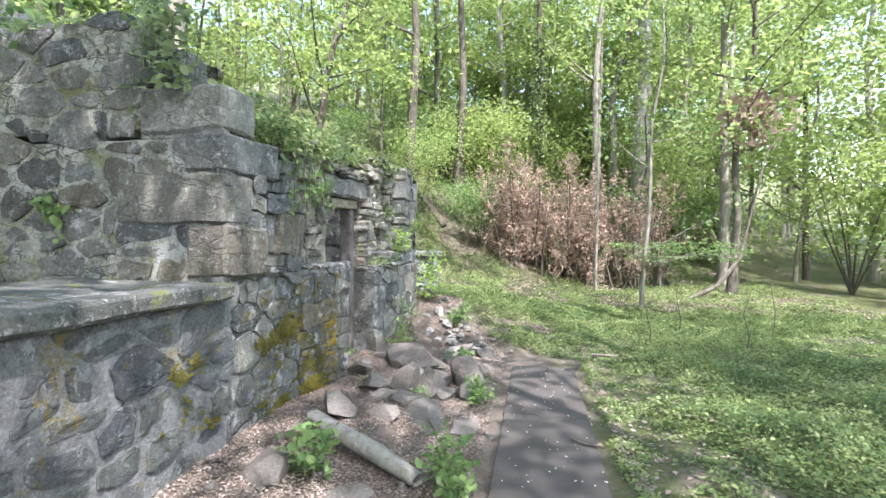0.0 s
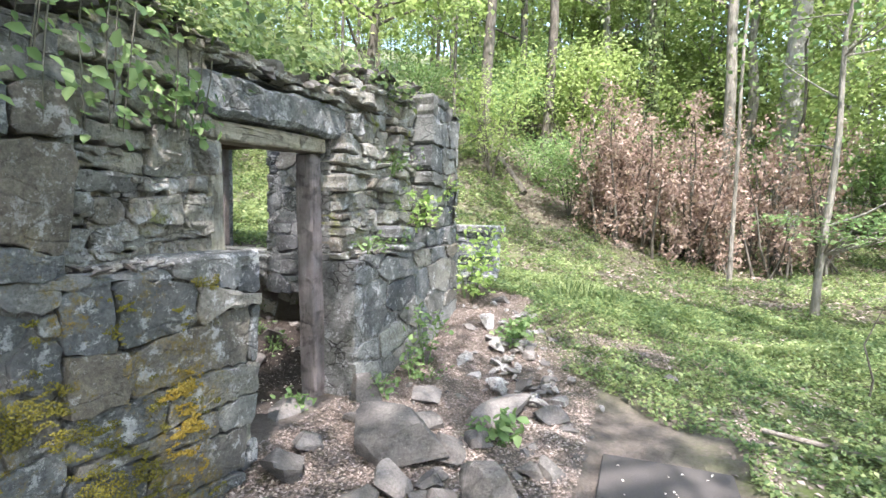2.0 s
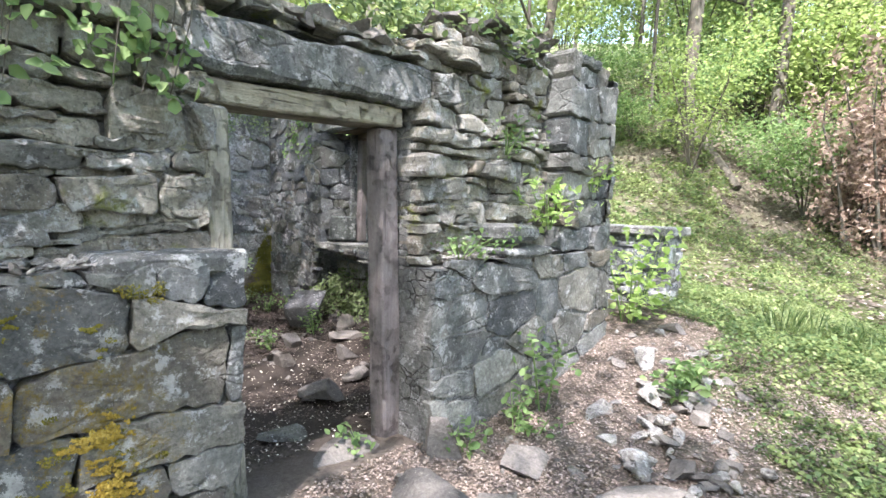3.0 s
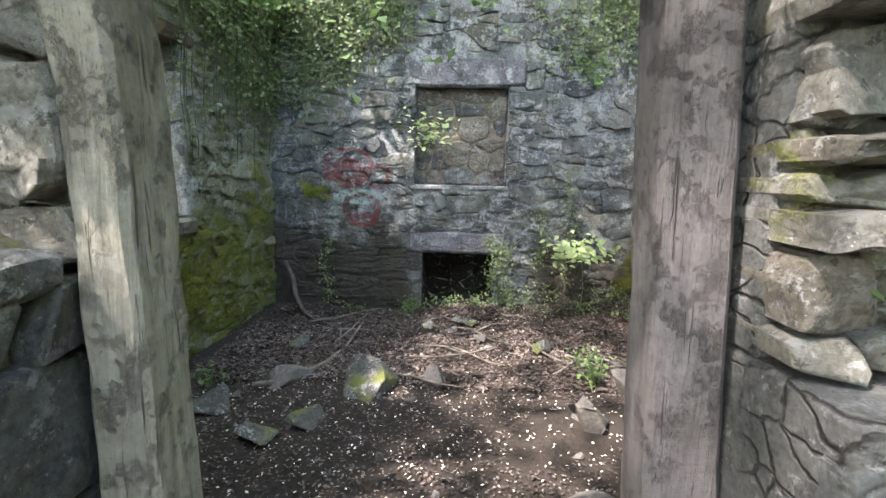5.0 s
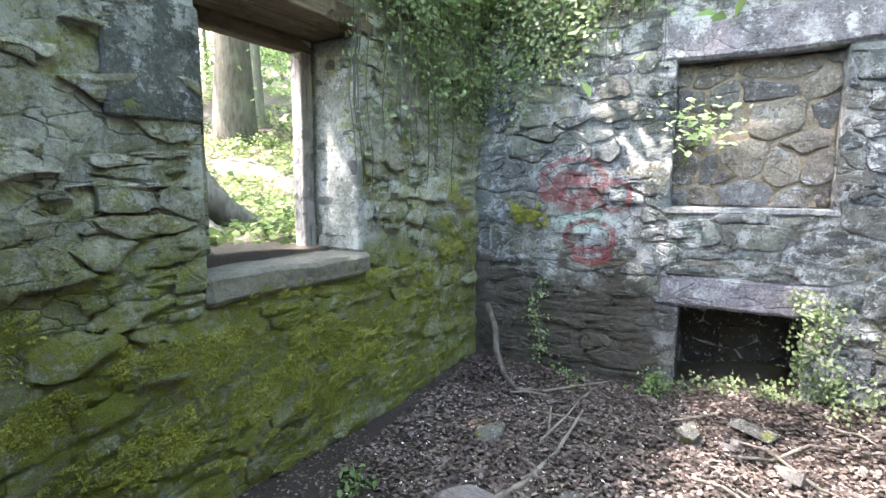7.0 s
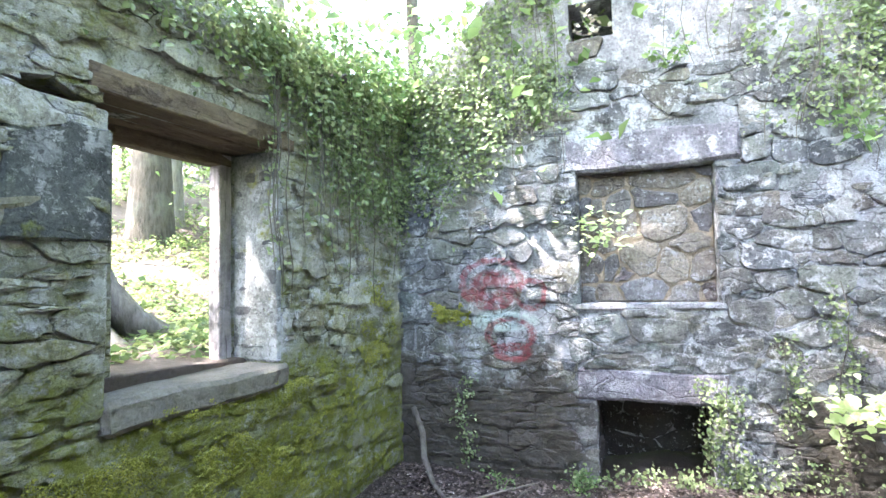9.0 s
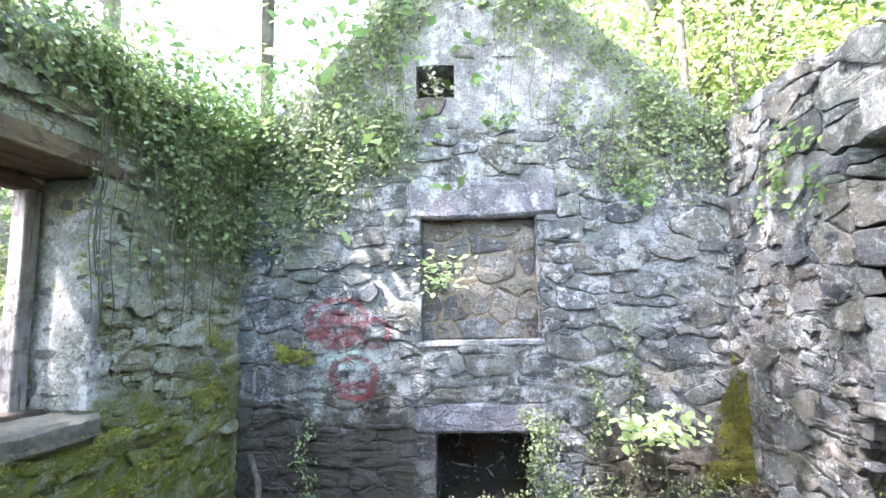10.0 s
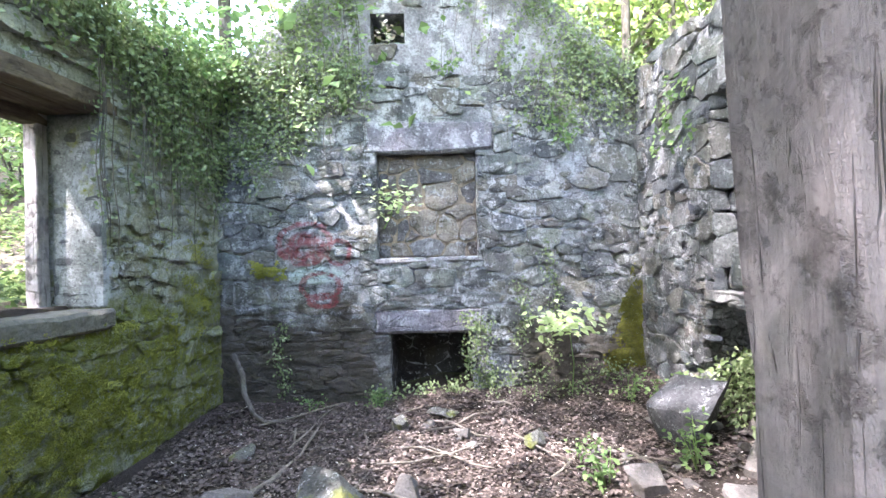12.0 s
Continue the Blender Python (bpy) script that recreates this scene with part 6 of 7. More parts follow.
for k in range(60):
    x, y = rr.uniform(-6.2, -2.6), rr.uniform(3.9, 7.4)
    s = rr.uniform(0.03, 0.09)
    rock(x, y, s * 1.3, s, s * 0.6, "small stone on the earth floor", None, (0, 0), None, "small stones inside", 0.2)
boulder = new("boulder", rock_mesh("boulder", 712, M_BOULDER, 0.85, 9))
boulder.matrix_basis = pose(-5.14, 7.76, ground_z(-5.14, 7.76, False) + 0.21, 6, -10, 20) @ Matrix.Diagonal((0.74, 0.60, 0.86, 1))
tagged(boulder, "large grey angular boulder fallen below the broken window", "rock")
for k in range(16):
    x, y = rr.gauss(-0.45, 0.5), rr.uniform(4.2, 6.2)
    if x > 0.42 or x < -1.4:
        continue
    s = rr.uniform(0.14, 0.34)
    rock(x, y, s * 1.35, s, s * rr.uniform(0.4, 0.8), "dark angular broken stone in the rubble before the doorway", None, (rr.gauss(0, 16), rr.gauss(0, 16)), None, PILE, 0.2)
# crumbs of stone and mortar lying on the ledges
for k in range(150):
    y = rr.uniform(4.15, 4.95) if k % 2 else rr.uniform(6.35, 7.8)
    s = rr.uniform(0.02, 0.07)
    ob = child("stone", (SPILL if k % 3 else ROCKS)[k % 3], front)
    ob.matrix_basis = pose(rr.uniform(-1.68, -1.43) if k % 2 else rr.uniform(-1.66, -1.46), y, (1.385 if k % 2 else 1.30) + s * 0.2, rr.gauss(0, 15), rr.gauss(0, 15), rr.uniform(0, 360)) @ Matrix.Diagonal((s * 1.4, s, s * 0.9, 1))
# loose stones left along the broken wall tops
for k in range(70):
    y = rr.uniform(3.7, 8.5)
    if 5.0 < y < 6.4 and rr.random() < 0.3:
        continue
    s = rr.uniform(0.12, 0.30)
    me = ROCKS[rr.randrange(8)]
    ob = child("stone", me, front)
    top = TOP_F(y) if not 5.0 < y < 6.4 else 2.58
    ob.matrix_basis = pose(-1.86 + rr.uniform(-0.16, 0.2), y, top + s * 0.14, rr.gauss(0, 8), rr.gauss(0, 8), rr.uniform(0, 360)) @ Matrix.Diagonal((s * 1.5, s, s * 0.9, 1))
for k in range(60):
    w_, (xa, xb), yy, top = rr.choice(((side, (-6.5, -2.5), 3.4, 3.16), (north, (-6.5, -2.4), 8.25, 3.2)))
    s = rr.uniform(0.12, 0.28)
    ob = child("stone", ROCKS[rr.randrange(8)], w_)
    ob.matrix_basis = pose(rr.uniform(xa, xb), yy + rr.uniform(-0.2, 0.2), top + s * 0.1, 0, 0, rr.uniform(0, 360)) @ Matrix.Diagonal((s * 1.5, s, s * 0.8, 1))

# ---- ivy, vines and weeds ----


def ivy(label, spots_i, per, spread, leaf, normal, mat=M_IVY, stems=(), seed=1, name="ivy", group=""):
    """Leaves clustered about given places on a wall, with bare stems."""
    g = np.random.default_rng(seed)
    c = np.repeat(np.array(spots_i, float), per, axis=0) + g.normal(size=(len(spots_i) * per, 3)) * np.array(spread)
    lv, lf = blades(c, leaf, np.tile(normal, (len(c), 1)), 0.55, 1.05, g)
    t = thing(name, label, name, group)
    child("foliage", mesh_np("foliage", lv, lf, mat), t)
    if stems:
        for p in stems:
            v, f = tube(p, [0.0035] * (len(p) - 1) + [0.0015], 4)
            child("stem", mesh_py("stem", v, f, M_BARK_DARK, True), t)
    return t


ri = random.Random(31)


def strand(x, y, z0, z1, axis, drift=0.12, out=0.03):
    """A hanging stem, its line wandering along the wall."""
    n = 7
    pts = []
    for k in range(n + 1):
        z = z0 + (z1 - z0) * k / n
        w = drift * noise.noise(Vector((x * 3, y * 3, z * 1.6)))
        pts.append((x + (w if axis == 0 else out), y + (w if axis == 1 else out), z))
    return pts


# thick ivy over the corner of the side and back walls
sp = []
for _ in range(170):
    x = ri.uniform(-6.55, -4.5)
    sp.append((x, LY + 0.07, 3.25 - ri.random() ** 1.3 * (0.2 + 1.0 * smooth(-4.7, -6.2, x))))
sp += [(x, LY + 0.06, 3.2 - abs(ri.gauss(0, 0.10))) for x in np.linspace(-6.5, -3.4, 60)]
tails = [strand(ri.uniform(-6.4, -4.8), LY + 0.04, 3.2, ri.uniform(1.4, 2.5), 0) for _ in range(34)]
sp_thin = [(p[0] + ri.gauss(0, 0.02), LY + 0.05, p[2]) for t_ in tails for p in t_[2::2]]
askew(ivy("thin trailing ends of ivy on the mossy side wall", sp_thin, 5, (0.03, 0.02, 0.05), 0.045, (0, 1.0, 0.5), M_IVY, tails[:17], 40))
askew(ivy("dense dark ivy hanging over the mossy side wall", sp, 36, (0.12, 0.035, 0.12), 0.038, (0, 1.0, 0.5), M_IVY,
    tails[17:], 41))
sp = [(ri.uniform(-6.6, -5.5), LY + ri.uniform(-0.15, 0.2), 3.0 + 0.55 * ri.random()) for _ in range(46)]
askew(ivy("bright broad-leaved creeper spilling over the wall's corner", sp, 24, (0.12, 0.10, 0.10), 0.06, (0.5, 0.8, 0.8), M_SHRUB, [strand(ri.uniform(-6.5, -5.6), LY, 3.1, 3.6, 0, 0.2) for _ in range(8)], 39, "creeper"))
sp = []
for _ in range(130):
    y = 3.7 + 1.35 * ri.random() ** 1.3
    sp.append((FX + 0.06, y, 3.5 - ri.random() ** 1.3 * (1.3 - 0.9 * smooth(3.8, 5.0, y))))
sp += [(FX + 0.05, lo_y, z) for z in np.linspace(3.3, 4.75, 30) for lo_y in (3.72 + (z - 3.3) * 1.0 + ri.uniform(-0.06, 0.3), 3.8 + (z - 3.3) * 1.0 + ri.uniform(-0.05, 0.6), 4.3 + (z - 3.3) * 0.55)]
ivy("dense ivy over the chimney wall's shoulder", sp, 36, (0.035, 0.12, 0.12), 0.038, (1.0, 0, 0.5), M_IVY,
    [strand(FX + 0.05, ri.uniform(3.8, 5.1), ri.uniform(3.2, 4.2), ri.uniform(2.2, 2.9), 1) for _ in range(12)], 42)
sp = [(FX + 0.05, 7.9 - (z - 3.3) * 1.1 - ri.random() * 0.42, z) for z in np.linspace(3.2, 4.75, 60)]
sp += [(FX + 0.06, ri.uniform(6.7, 7.95), 3.5 - 0.75 * ri.random()) for _ in range(46)]
ivy("ivy and bramble over the gable's edge", sp, 34, (0.04, 0.11, 0.11), 0.040, (1.0, 0, 0.5), M_IVY,
    [strand(FX + 0.06, ri.uniform(6.5, 7.9), 3.4, ri.uniform(2.3, 2.9), 1, 0.25) for _ in range(14)], 43)
sp = []
for y0, za, zb in ((6.20, 4.7, 3.9), (6.35, 4.7, 3.5), (6.05, 4.6, 4.2), (6.6, 3.9, 3.3), (5.02, 4.3, 3.7)):
    sp += [(FX + 0.03, y0 + 0.06 * math.sin(z * 7), z) for z in np.linspace(za, zb, 14)]
ivy("thin strands of ivy on the stucco", sp, 6, (0.012, 0.035, 0.035), 0.042, (1.0, 0, 0.3), M_IVY,
    [strand(FX + 0.03, y0, 4.75, 3.2, 1) for y0 in (5.95, 6.1, 6.25, 6.4, 5.1, 5.0)], 44)
sp = [(FX + 0.07, 6.25 + ri.gauss(0, 0.08), ri.uniform(0.02, 0.85)) for _ in range(34)] + [(FX + 0.12, ri.uniform(5.1, 6.1), ri.uniform(0.03, 0.16)) for _ in range(24)]
sp += [(FX + 0.05, 6.68 + 0.05 * math.sin(z * 9), z) for z in np.linspace(0.55, 1.15, 9)] + [(FX + 0.05, 7.0 + 0.05 * math.sin(z * 8), z) for z in np.linspace(0.4, 1.5, 14)]
sp += [(FX + 0.05, 4.25 + 0.04 * math.sin(z * 9), z) for z in np.linspace(0.1, 0.8, 10)]
ivy("ivy creeping round the lower hearth", sp, 20, (0.03, 0.045, 0.045), 0.029, (1.0, 0, 0.4), M_IVY, [strand(FX + 0.05, 7.0, 1.6, 0.1, 1), strand(FX + 0.05, 6.68, 1.2, 0.1, 1), strand(FX + 0.06, 6.28, 0.9, 0.0, 1)], 45)
sp = [(FX + 0.25 + ri.gauss(0, 0.12), ri.uniform(6.3, 7.8), 0.1 + 0.28 * ri.random() ** 2) for _ in range(60)]
ivy("low tangle of ivy and dead twigs at the wall's foot", sp, 12, (0.05, 0.06, 0.05), 0.029, (0.8, 0, 0.8), M_IVY,
    [[(FX + 0.3 + ri.gauss(0, 0.15), ri.uniform(6.2, 7.2), 0.08), (FX + 0.3, ri.uniform(6.4, 7.4), 0.3 * ri.random()), (FX + 0.4, ri.uniform(6.5, 7.8), 0.12)] for _ in range(16)], 46)
sp = [(ri.uniform(-5.6, -4.2), 8.15 + ri.gauss(0, 0.12), 0.22 + 0.5 * ri.random() ** 1.4 * smooth(-4.0, -4.8, ri.uniform(-5.4, -4.2))) for _ in range(90)]
ivy("leafy vine growing in the hollow under the sill", sp, 22, (0.07, 0.05, 0.06), 0.042, (0, -0.9, 0.9), M_IVY, [strand(x, 8.2, 0.15, 0.75, 0, 0.2) for x in (-5.3, -5.0, -4.8, -4.6, -4.4)], 47)
sp = [(ri.uniform(-6.2, -5.4), RY - 0.05, ri.uniform(2.3, 2.9)) for _ in range(14)]
ivy("small leafy sprigs on the pale side wall", sp, 8, (0.05, 0.03, 0.05), 0.06, (0, -1, 0.5), M_SHRUB, [strand(x, RY - 0.04, 3.2, 2.6, 0) for x in (-6.3, -6.0)], 48)
# vegetation on the front wall's top and hanging from it
sp = [(-1.82 + ri.gauss(0, 0.18), ri.uniform(3.4, 5.2), 2.62 + 0.26 * ri.random()) for _ in range(90)] + [(-1.84 + ri.gauss(0, 0.18), ri.uniform(5.2, 8.4), 2.72 + 0.2 * ri.random() + 0.2 * smooth(6.2, 7, 6.5)) for _ in range(70)]
ivy("tangled green growth along the broken wall top", sp, 26, (0.13, 0.14, 0.08), 0.06, (0.4, 0, 1.0), M_COVER,
    [strand(-1.56, ri.uniform(3.4, 4.7), 2.6, ri.uniform(1.9, 2.3), 1) for _ in range(10)], 51)
sp = [(-1.47 + ri.gauss(0, 0.05), 4.0 + ri.gauss(0, 0.28), 2.55 - 0.55 * ri.random() ** 1.5) for _ in range(44)]
ivy("broad-leaved vine hanging down the front wall", sp, 4, (0.07, 0.14, 0.09), 0.062, (1.0, 0, 0.7), M_SHRUB, [strand(-1.5, 3.8 + 0.12 * k, 2.6, 2.0, 1) for k in range(5)], 52)
sp = [(-1.60, 4.72 + ri.gauss(0, 0.09), 2.22 + ri.gauss(0, 0.12)) for _ in range(16)]
ivy("broad-leaved vine by the doorway", sp, 6, (0.04, 0.07, 0.07), 0.06, (1.0, 0, 0.6), M_SHRUB, [strand(-1.63, 4.72 + 0.06 * k, 2.5, 2.05, 1) for k in range(3)], 53)
sp = [(-2.02 + ri.gauss(0, 0.16), 3.12 + ri.gauss(0, 0.12), ri.uniform(2.75, 3.5)) for _ in range(46)] + [(ri.uniform(-4.0, -2.3), 3.3, 3.42 + 0.1 * ri.random()) for _ in range(30)]
askew(ivy("ivy on the stepped end of the side wall", sp, 9, (0.07, 0.07, 0.07), 0.075, (0.3, -0.6, 0.8), M_IVY, [strand(-2.05 + 0.1 * k, 3.09, 3.4, 2.7, 0, 0.12, 0) for k in range(4)], 54))
sp = [(ri.uniform(-7.2, -3.5), 3.35 + ri.gauss(0, 0.15), 3.3 + 0.35 * ri.random()) for _ in range(60)]
askew(ivy("leafy bramble along the side wall's top", sp, 10, (0.12, 0.12, 0.1), 0.09, (0, 0.3, 1.0), M_SHRUB, [[(-7.0, 3.35, 3.3), (-6.0, 3.3, 3.45), (-5.0, 3.4, 3.4), (-3.6, 3.35, 3.5)]], 55))
sp = [(-3.1 + ri.gauss(0, 0.05), 3.06, 1.95 + ri.gauss(0, 0.10)) for _ in range(10)]
askew(ivy("small weed rooted in the mortar", sp, 5, (0.05, 0.03, 0.05), 0.08, (0, -1, 0.5), M_SHRUB, [strand(-3.1, 3.06, 1.8, 2.1, 0, 0.05, 0)], 56))


def weed(x, y, h, n, leaf, label, z=None, mat=M_SHRUB, wide=0.10, name="weed", group="weeds"):
    """An upright leafy plant: stems with leaves in pairs up them."""
    g = np.random.default_rng(int(abs(x * 131 + y * 57)) + n)
    base = ground_z(x, y, False) if z is None else z
    stems, pts = [], []
    for k in range(max(2, n // 14)):
        a = g.uniform(0, 6.28)
        tip = np.array((x + math.cos(a) * wide, y + math.sin(a) * wide, base + h * g.uniform(0.65, 1.0)))
        root = np.array((x + math.cos(a) * wide * 0.15, y + math.sin(a) * wide * 0.15, base - 0.03))
        stems.append(tube([tuple(root), tuple((root + tip) / 2 + (0, 0, 0.05 * h)), tuple(tip)], [0.006, 0.005, 0.002], 4))
        for t in np.linspace(0.25, 1.0, 7):
            for _ in range(2):
                pts.append(root + (tip - root) * t + g.normal(size=3) * (wide * 0.5, wide * 0.5, 0.02))
    pts = np.array(pts)
    pts = np.repeat(pts, 2, axis=0) + g.normal(size=(2 * len(pts), 3)) * 0.02
    lv, lf = blades(pts, leaf * 0.72, np.tile((0, 0, 1.2), (len(pts), 1)), 0.6, 1.1, g)
    t = thing(name, label, name, group)
    v, f = join(stems)
    child("stem", mesh_py("stem", v, f, M_SHRUB, True), t)
    child("foliage", mesh_np("foliage", lv, lf, mat), t)


for x, y, h, n, leaf, w in ((-1.22, 7.20, 0.62, 60, 0.085, 0.13), (-1.22, 6.85, 0.3, 40, 0.08, 0.12), (-1.32, 6.45, 0.2, 40, 0.08, 0.12), (-0.70, 2.50, 0.40, 60, 0.10, 0.11), (0.20, 2.68, 0.36, 80, 0.085, 0.13), (0.33, 2.45, 0.26, 56, 0.085, 0.14),
                            (0.25, 4.60, 0.24, 60, 0.09, 0.13), (-0.22, 6.10, 0.22, 60, 0.11, 0.14), (-0.55, 8.0, 0.3, 70, 0.10, 0.2), (-0.9, 4.5, 0.12, 30, 0.07, 0.09), (-0.32, 4.35, 0.16, 40, 0.07, 0.1), (-1.75, 5.98, 0.18, 30, 0.07, 0.1),
                            (-1.1, 6.9, 0.15, 30, 0.07, 0.1), (-1.0, 3.0, 0.16, 40, 0.07, 0.1), (0.1, 5.0, 0.2, 40, 0.08, 0.12), (-4.55, 6.85, 0.26, 50, 0.06, 0.10), (-4.35, 3.95, 0.12, 30, 0.05, 0.08), (-5.9, 7.5, 0.24, 50, 0.06, 0.12),
                            (-5.0, 6.9, 0.16, 40, 0.05, 0.1), (-4.6, 7.45, 0.3, 60, 0.06, 0.15), (-5.5, 7.7, 0.3, 70, 0.06, 0.15), (-3.7, 7.6, 0.2, 50, 0.06, 0.12), (-3.2, 7.3, 0.2, 50, 0.06, 0.12), (-6.3, 4.6, 0.14, 40, 0.05, 0.1), (-6.4, 5.2, 0.16, 60, 0.05, 0.12)):
    weed(x, y, h, n, leaf, "small leafy green weed rooted in the rubble and soil", None, M_SHRUB, w)
weed(-1.35, 8.95, 1.0, 170, 0.11, "tall leafy bush beside the corner of the front wall", 0.5, M_LIME, 0.30, "bush", "")
weed(-1.48, 7.6, 0.42, 70, 0.10, "leafy sprig growing out of the front wall", 1.52, M_LIME, 0.20, "bush", "")
weed(-1.42, 8.2, 0.30, 50, 0.08, "leafy sprig growing out of the front wall", 1.85, M_LIME, 0.14, "bush", "")
weed(-1.56, 6.62, 0.16, 90, 0.05, "low fern on the ledge of the front wall", 1.33, M_SHRUB, 0.22, "fern", "")
weed(-1.60, 7.15, 0.18, 90, 0.05, "low fern on the ledge of the front wall", 2.08, M_SHRUB, 0.20, "fern", "")
weed(-6.48, 5.98, 0.16, 40, 0.07, "tuft of weed on the chimney ledge", 3.30, M_SHRUB, 0.12, "weed", "")
weed(-6.45, 7.2, 0.35, 40, 0.10, "leafy sprig on the back wall", 2.5, M_SHRUB, 0.16, "sapling", "")
weed(-6.62, 5.45, 0.30, 40, 0.07, "dry sprig in the small vent", 3.62, M_PETAL, 0.14, "sapling", "")



def sprig(label, root, head, n, leaf, spread, mat=M_LEAF):
    """A slim bare stem with a fan of broad leaves at its head."""
    t = thing("sapling", label, "sapling")
    g = np.random.default_rng(n)
    root, head = Vector(root), Vector(head)
    v, f = tube([root, root.lerp(head, 0.5) + Vector((0.02, 0.03, 0)), head], [0.008, 0.006, 0.003], 5)
    child("stem", mesh_py("stem", v, f, M_SHRUB, True), t)
    c = np.array(head) + g.normal(size=(n, 3)) * np.array(spread)
    lv, lf = blades(c, leaf, np.tile((0.5, 0, 1.2), (n, 1)), 0.4, 1.2, g)
    child("foliage", mesh_np("foliage", lv, lf, mat), t)


sprig("young sapling by the back wall, its broad leaves painted sunlit pale", (-6.3, 7.1, 0.0), (-6.15, 7.05, 0.80), 130, 0.075, (0.11, 0.19, 0.075), M_SUNLEAF)
sprig("leafy sprig rooted in the upper hearth, painted sunlit pale", (-6.68, 5.30, 1.75), (-6.5, 5.42, 2.03), 100, 0.06, (0.05, 0.12, 0.10), M_SUNLEAF)

# big broad-leaved bush leaning over the wall corner from behind
big = shrub("bright green leafy bush leaning over the wall's corner", 431, 3.0, 1.7, 5200, 0.10, M_SHRUB, 14, M_BARK, "bush", "")
big.matrix_basis = pose(-8.6, 2.3, 1.7)
again(bushes[0], -8.4, 1.6, 70, 0.9)
again(bushes[0], -8.2, 4.6, 150, 1.25)
again(bushes[2], -9.0, 6.6, 40, 1.0)
for k, (x, y, s) in enumerate(((-1.2, 17.6, 0.8), (-2.2, 19.2, 1.0), (-3.4, 17.0, 0.7), (-0.6, 19.8, 0.9), (-4.4, 20.6, 1.1), (-1.6, 22.0, 1.1), (-3.2, 22.8, 1.2), (-5.4, 18.2, 0.8))):
    again(bushes[k % 3], x, y, 50 * k, s)

# ---- sticks on the earth floor ----
ST = "dead sticks on the floor"
limb("dead_stick", "crooked grey branch leaning in the corner", [(-6.52, 3.78, 0.52), (-6.38, 3.92, 0.36), (-6.2, 4.0, 0.22), (-6.1, 4.12, 0.06), (-5.9, 4.3, 0.03)], [0.028, 0.026, 0.024, 0.022, 0.015], M_BARK_DARK, "stick", ST)
limb("dead_stick", "long pale bent stick on the earth floor", [(-4.22, 4.32, 0.06), (-4.35, 4.55, 0.04), (-4.7, 4.72, 0.05), (-5.1, 4.8, 0.05), (-5.6, 4.85, 0.12)], [0.016, 0.018, 0.017, 0.013, 0.008], M_STICK, "stick", ST)
for k in range(22):
    x, y, a, s = ri.uniform(-6.2, -4.4), ri.uniform(4.3, 7.3), ri.uniform(0, 3.14), ri.uniform(0.25, 0.8)
    p = [(x + math.cos(a) * s * t + 0.05 * ri.gauss(0, 1), y + math.sin(a) * s * t, 0.03 + ground_z(x, y, False) + 0.03 * ri.random()) for t in (-0.5, -0.15, 0.2, 0.5)]
    limb("dead_stick", "thin dead stick lying on the leaf litter", p, [0.009, 0.010, 0.008, 0.004], M_STICK, "stick", ST, 5)

# ---- moss ----
M_MOSS = leaf_mat("moss_tuft", [(0.055, 0.065, 0.016), (0.135, 0.152, 0.028), (0.24, 0.255, 0.05), (0.35, 0.35, 0.085), (0.45, 0.44, 0.17)], 0.2, 0.9, 0.6, 4.0)

M_OLIVE = leaf_mat("olive_moss_tuft", [(0.03, 0.033, 0.008), (0.07, 0.075, 0.014), (0.125, 0.125, 0.022), (0.20, 0.19, 0.045)], 0.2, 0.9, 0.6, 6.0)


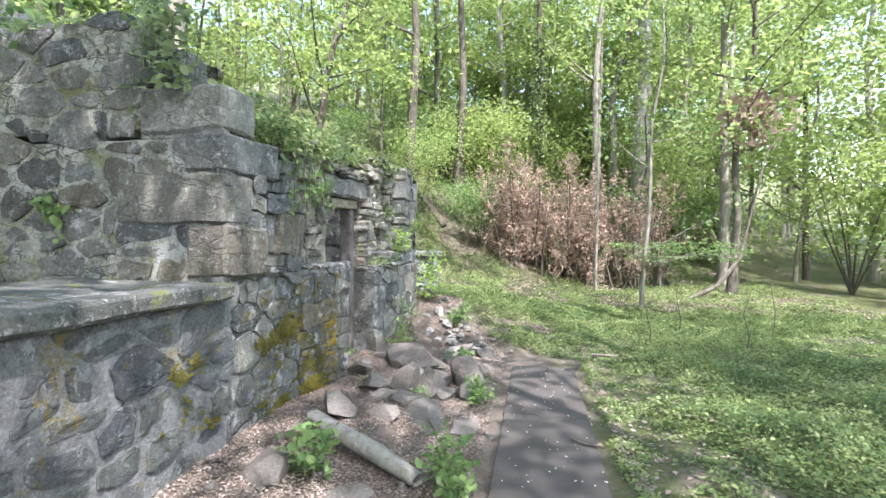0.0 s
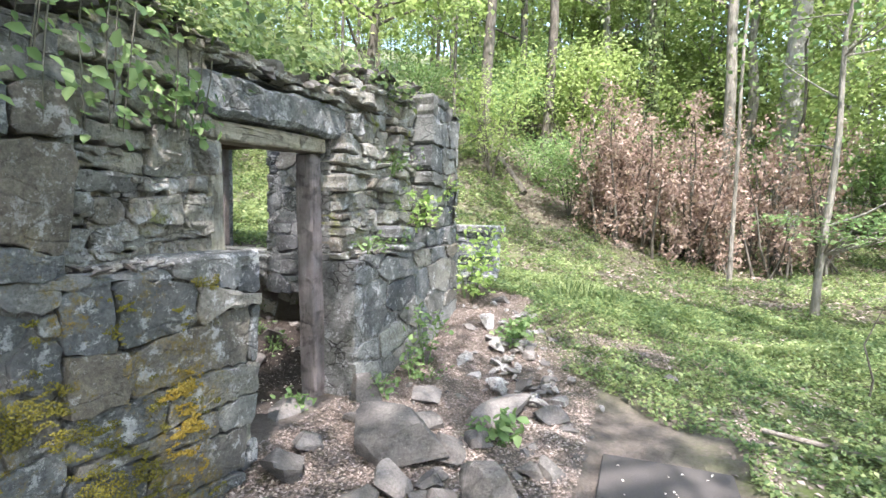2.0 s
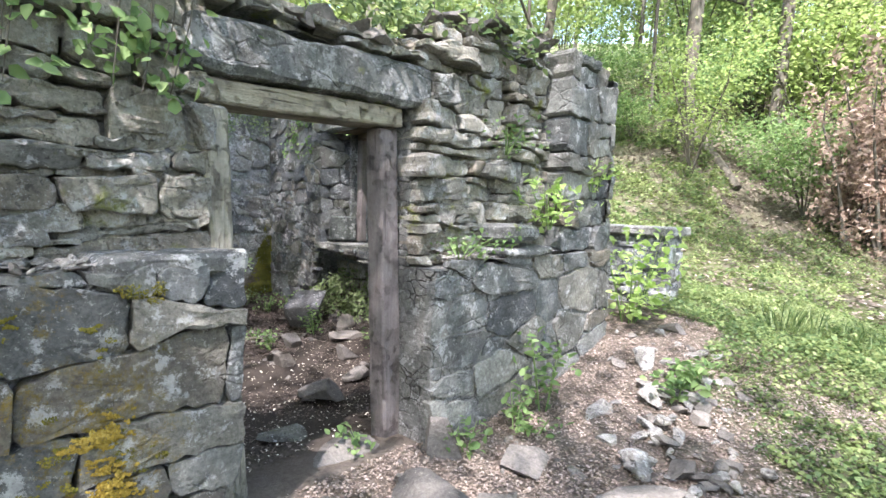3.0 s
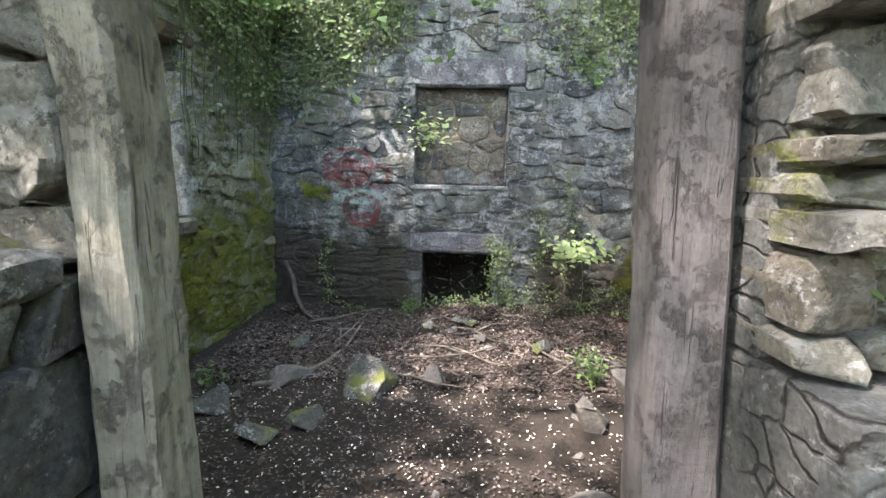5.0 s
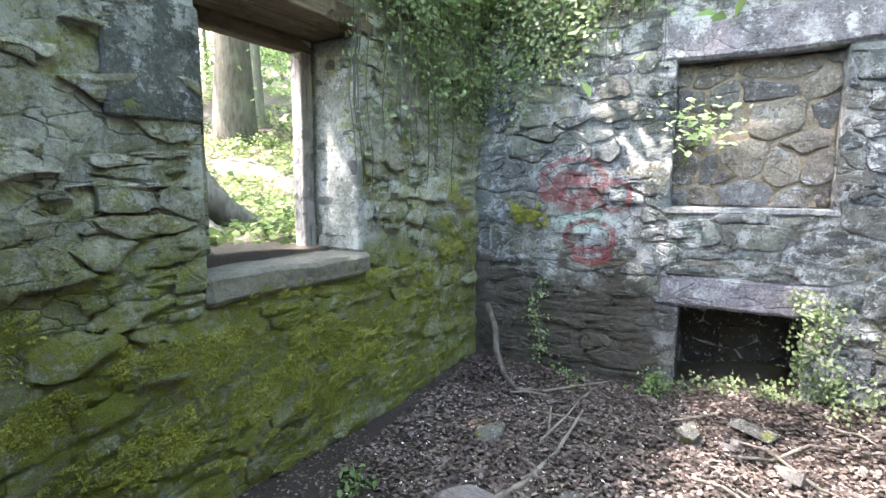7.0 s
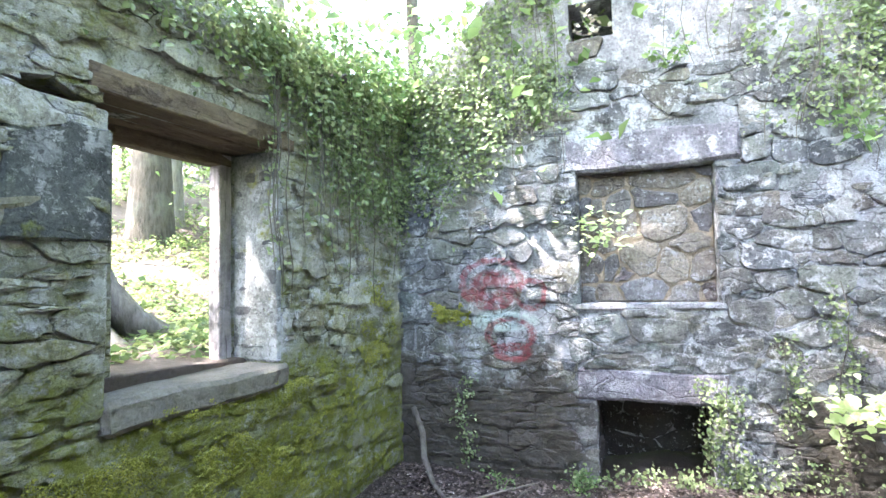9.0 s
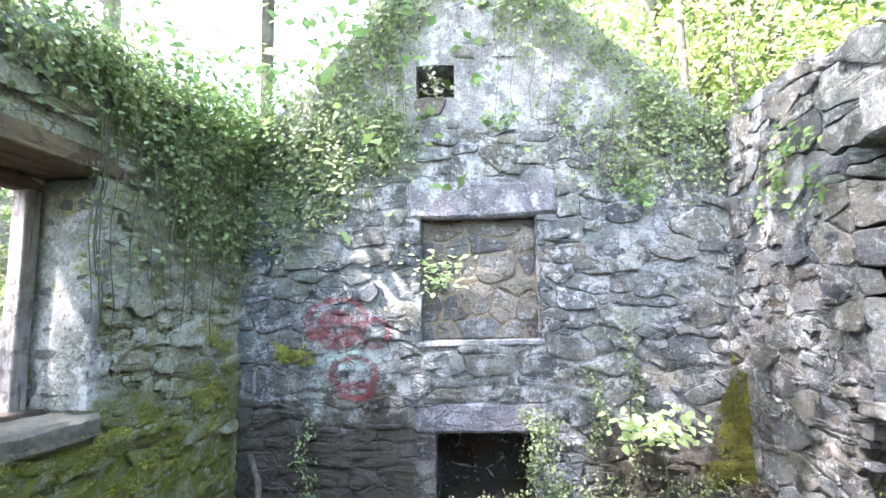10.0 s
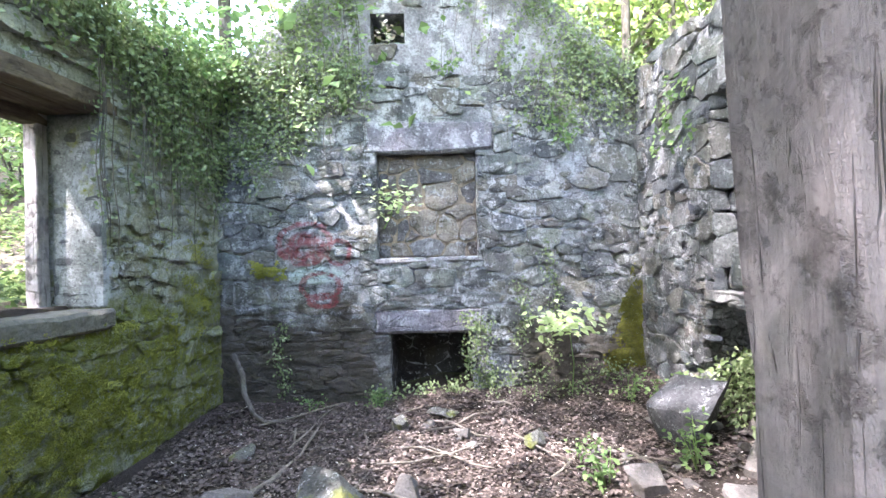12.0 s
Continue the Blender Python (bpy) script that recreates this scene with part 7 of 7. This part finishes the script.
def moss(label, place, s0, s1, z0, z1, n, cut, seed, out=0.045, normal=(0, 1, 0.3), tuft=0.022, scale=5.0, mat=M_MOSS):
    """A fuzzy growth of moss, ragged at its edges, of many tiny tufts."""
    g = np.random.default_rng(seed)
    pts = []
    for s, z in zip(g.uniform(s0, s1, n), g.uniform(z0, z1, n)):
        e = min((s - s0) / (s1 - s0), (s1 - s) / (s1 - s0), (z - z0) / (z1 - z0), (z1 - z) / (z1 - z0)) * 3.0
        u, w = s * scale * 0.75, z * scale * 1.5
        k = noise.noise(Vector((u, w, seed))) + 0.6 * noise.noise(Vector((u * 3, w * 3, seed))) + 0.5 * noise.noise(Vector((u * 8, w * 8, seed))) + min(e, 1.0)
        if k > cut:
            pts.append(place(s, z, out * g.uniform(0.3, 1.0) * min(1.0, k - cut + 0.3)))
    lv, lf = leaves(np.array(pts), tuft, np.tile(normal, (len(pts), 1)), 0.8, 1.2, g)
    return tagged(new("moss", mesh_np("moss", lv, lf, mat)), label, "moss", kind="stuff")


moss("thick strip of moss down the corner of the back wall", lambda s, z, o: (FX + 0.02 + 0.05 * (1.25 - z) + o, 7.97 - (7.97 - s) * (1.0 - 0.62 * z), z), 7.30, 8.05, -0.15, 1.35, 90000, 0.56, 1, 0.03, (1.6, 0, 0.6), 0.009, 4.0, M_OLIVE)
moss("cushion of moss on the back wall", on_x(FX + 0.025, 1), 3.92, 4.32, 1.24, 1.46, 12000, 0.50, 2, 0.03, (1, 0, 0.3), 0.009)
askew(moss("thick moss over the foot of the side wall", on_y(LY + 0.01, 1), -6.6, -2.2, -0.1, 1.25, 240000, 0.86, 3, 0.020, (0, 1, 0.4), 0.008, 3.6))
askew(moss("moss in the angle of the side and back walls", on_y(LY + 0.01, 1), -6.6, -5.5, 0.6, 2.1, 50000, 0.92, 4, 0.022, (0, 1, 0.4), 0.009, 4.0))
moss("golden-green moss on the front wall", lambda s, z, o: FOOT(s, z, o + 0.025), 2.95, 4.9, 0.0, 1.45, 100000, 1.0, 5, 0.022, (1, 0, 0.4), 0.010, 3.0, M_OCHRE)
moss("golden-green moss on the terrace wall", on_x(-1.50, 1), 1.8, 2.85, -0.05, 1.2, 60000, 1.2, 6, 0.022, (1, 0, 0.4), 0.010, 3.0, M_OCHRE)
moss("moss along the foot of the front wall", lambda s, z, o: FOOT(s, z, o + 0.025), 3.0, 4.9, -0.05, 0.32, 36000, 0.8, 7, 0.035, (1, 0, 0.6), 0.011, 3.0, M_OCHRE)
moss("ochre moss patches on the ledges of the front wall", lambda s, z, o: FOOT(s, z, o + 0.028), 4.0, 4.75, 0.95, 1.36, 36000, 1.3, 9, 0.022, (1.4, 0, 0.5), 0.010, 5.0, M_OCHRE)
moss("golden moss and lichen running down the front wall", lambda s, z, o: FOOT(s, z, o + 0.028), 4.34, 4.68, 0.15, 1.05, 36000, 1.1, 8, 0.024, (1.4, 0, 0.5), 0.010, 9.0, M_GOLD)
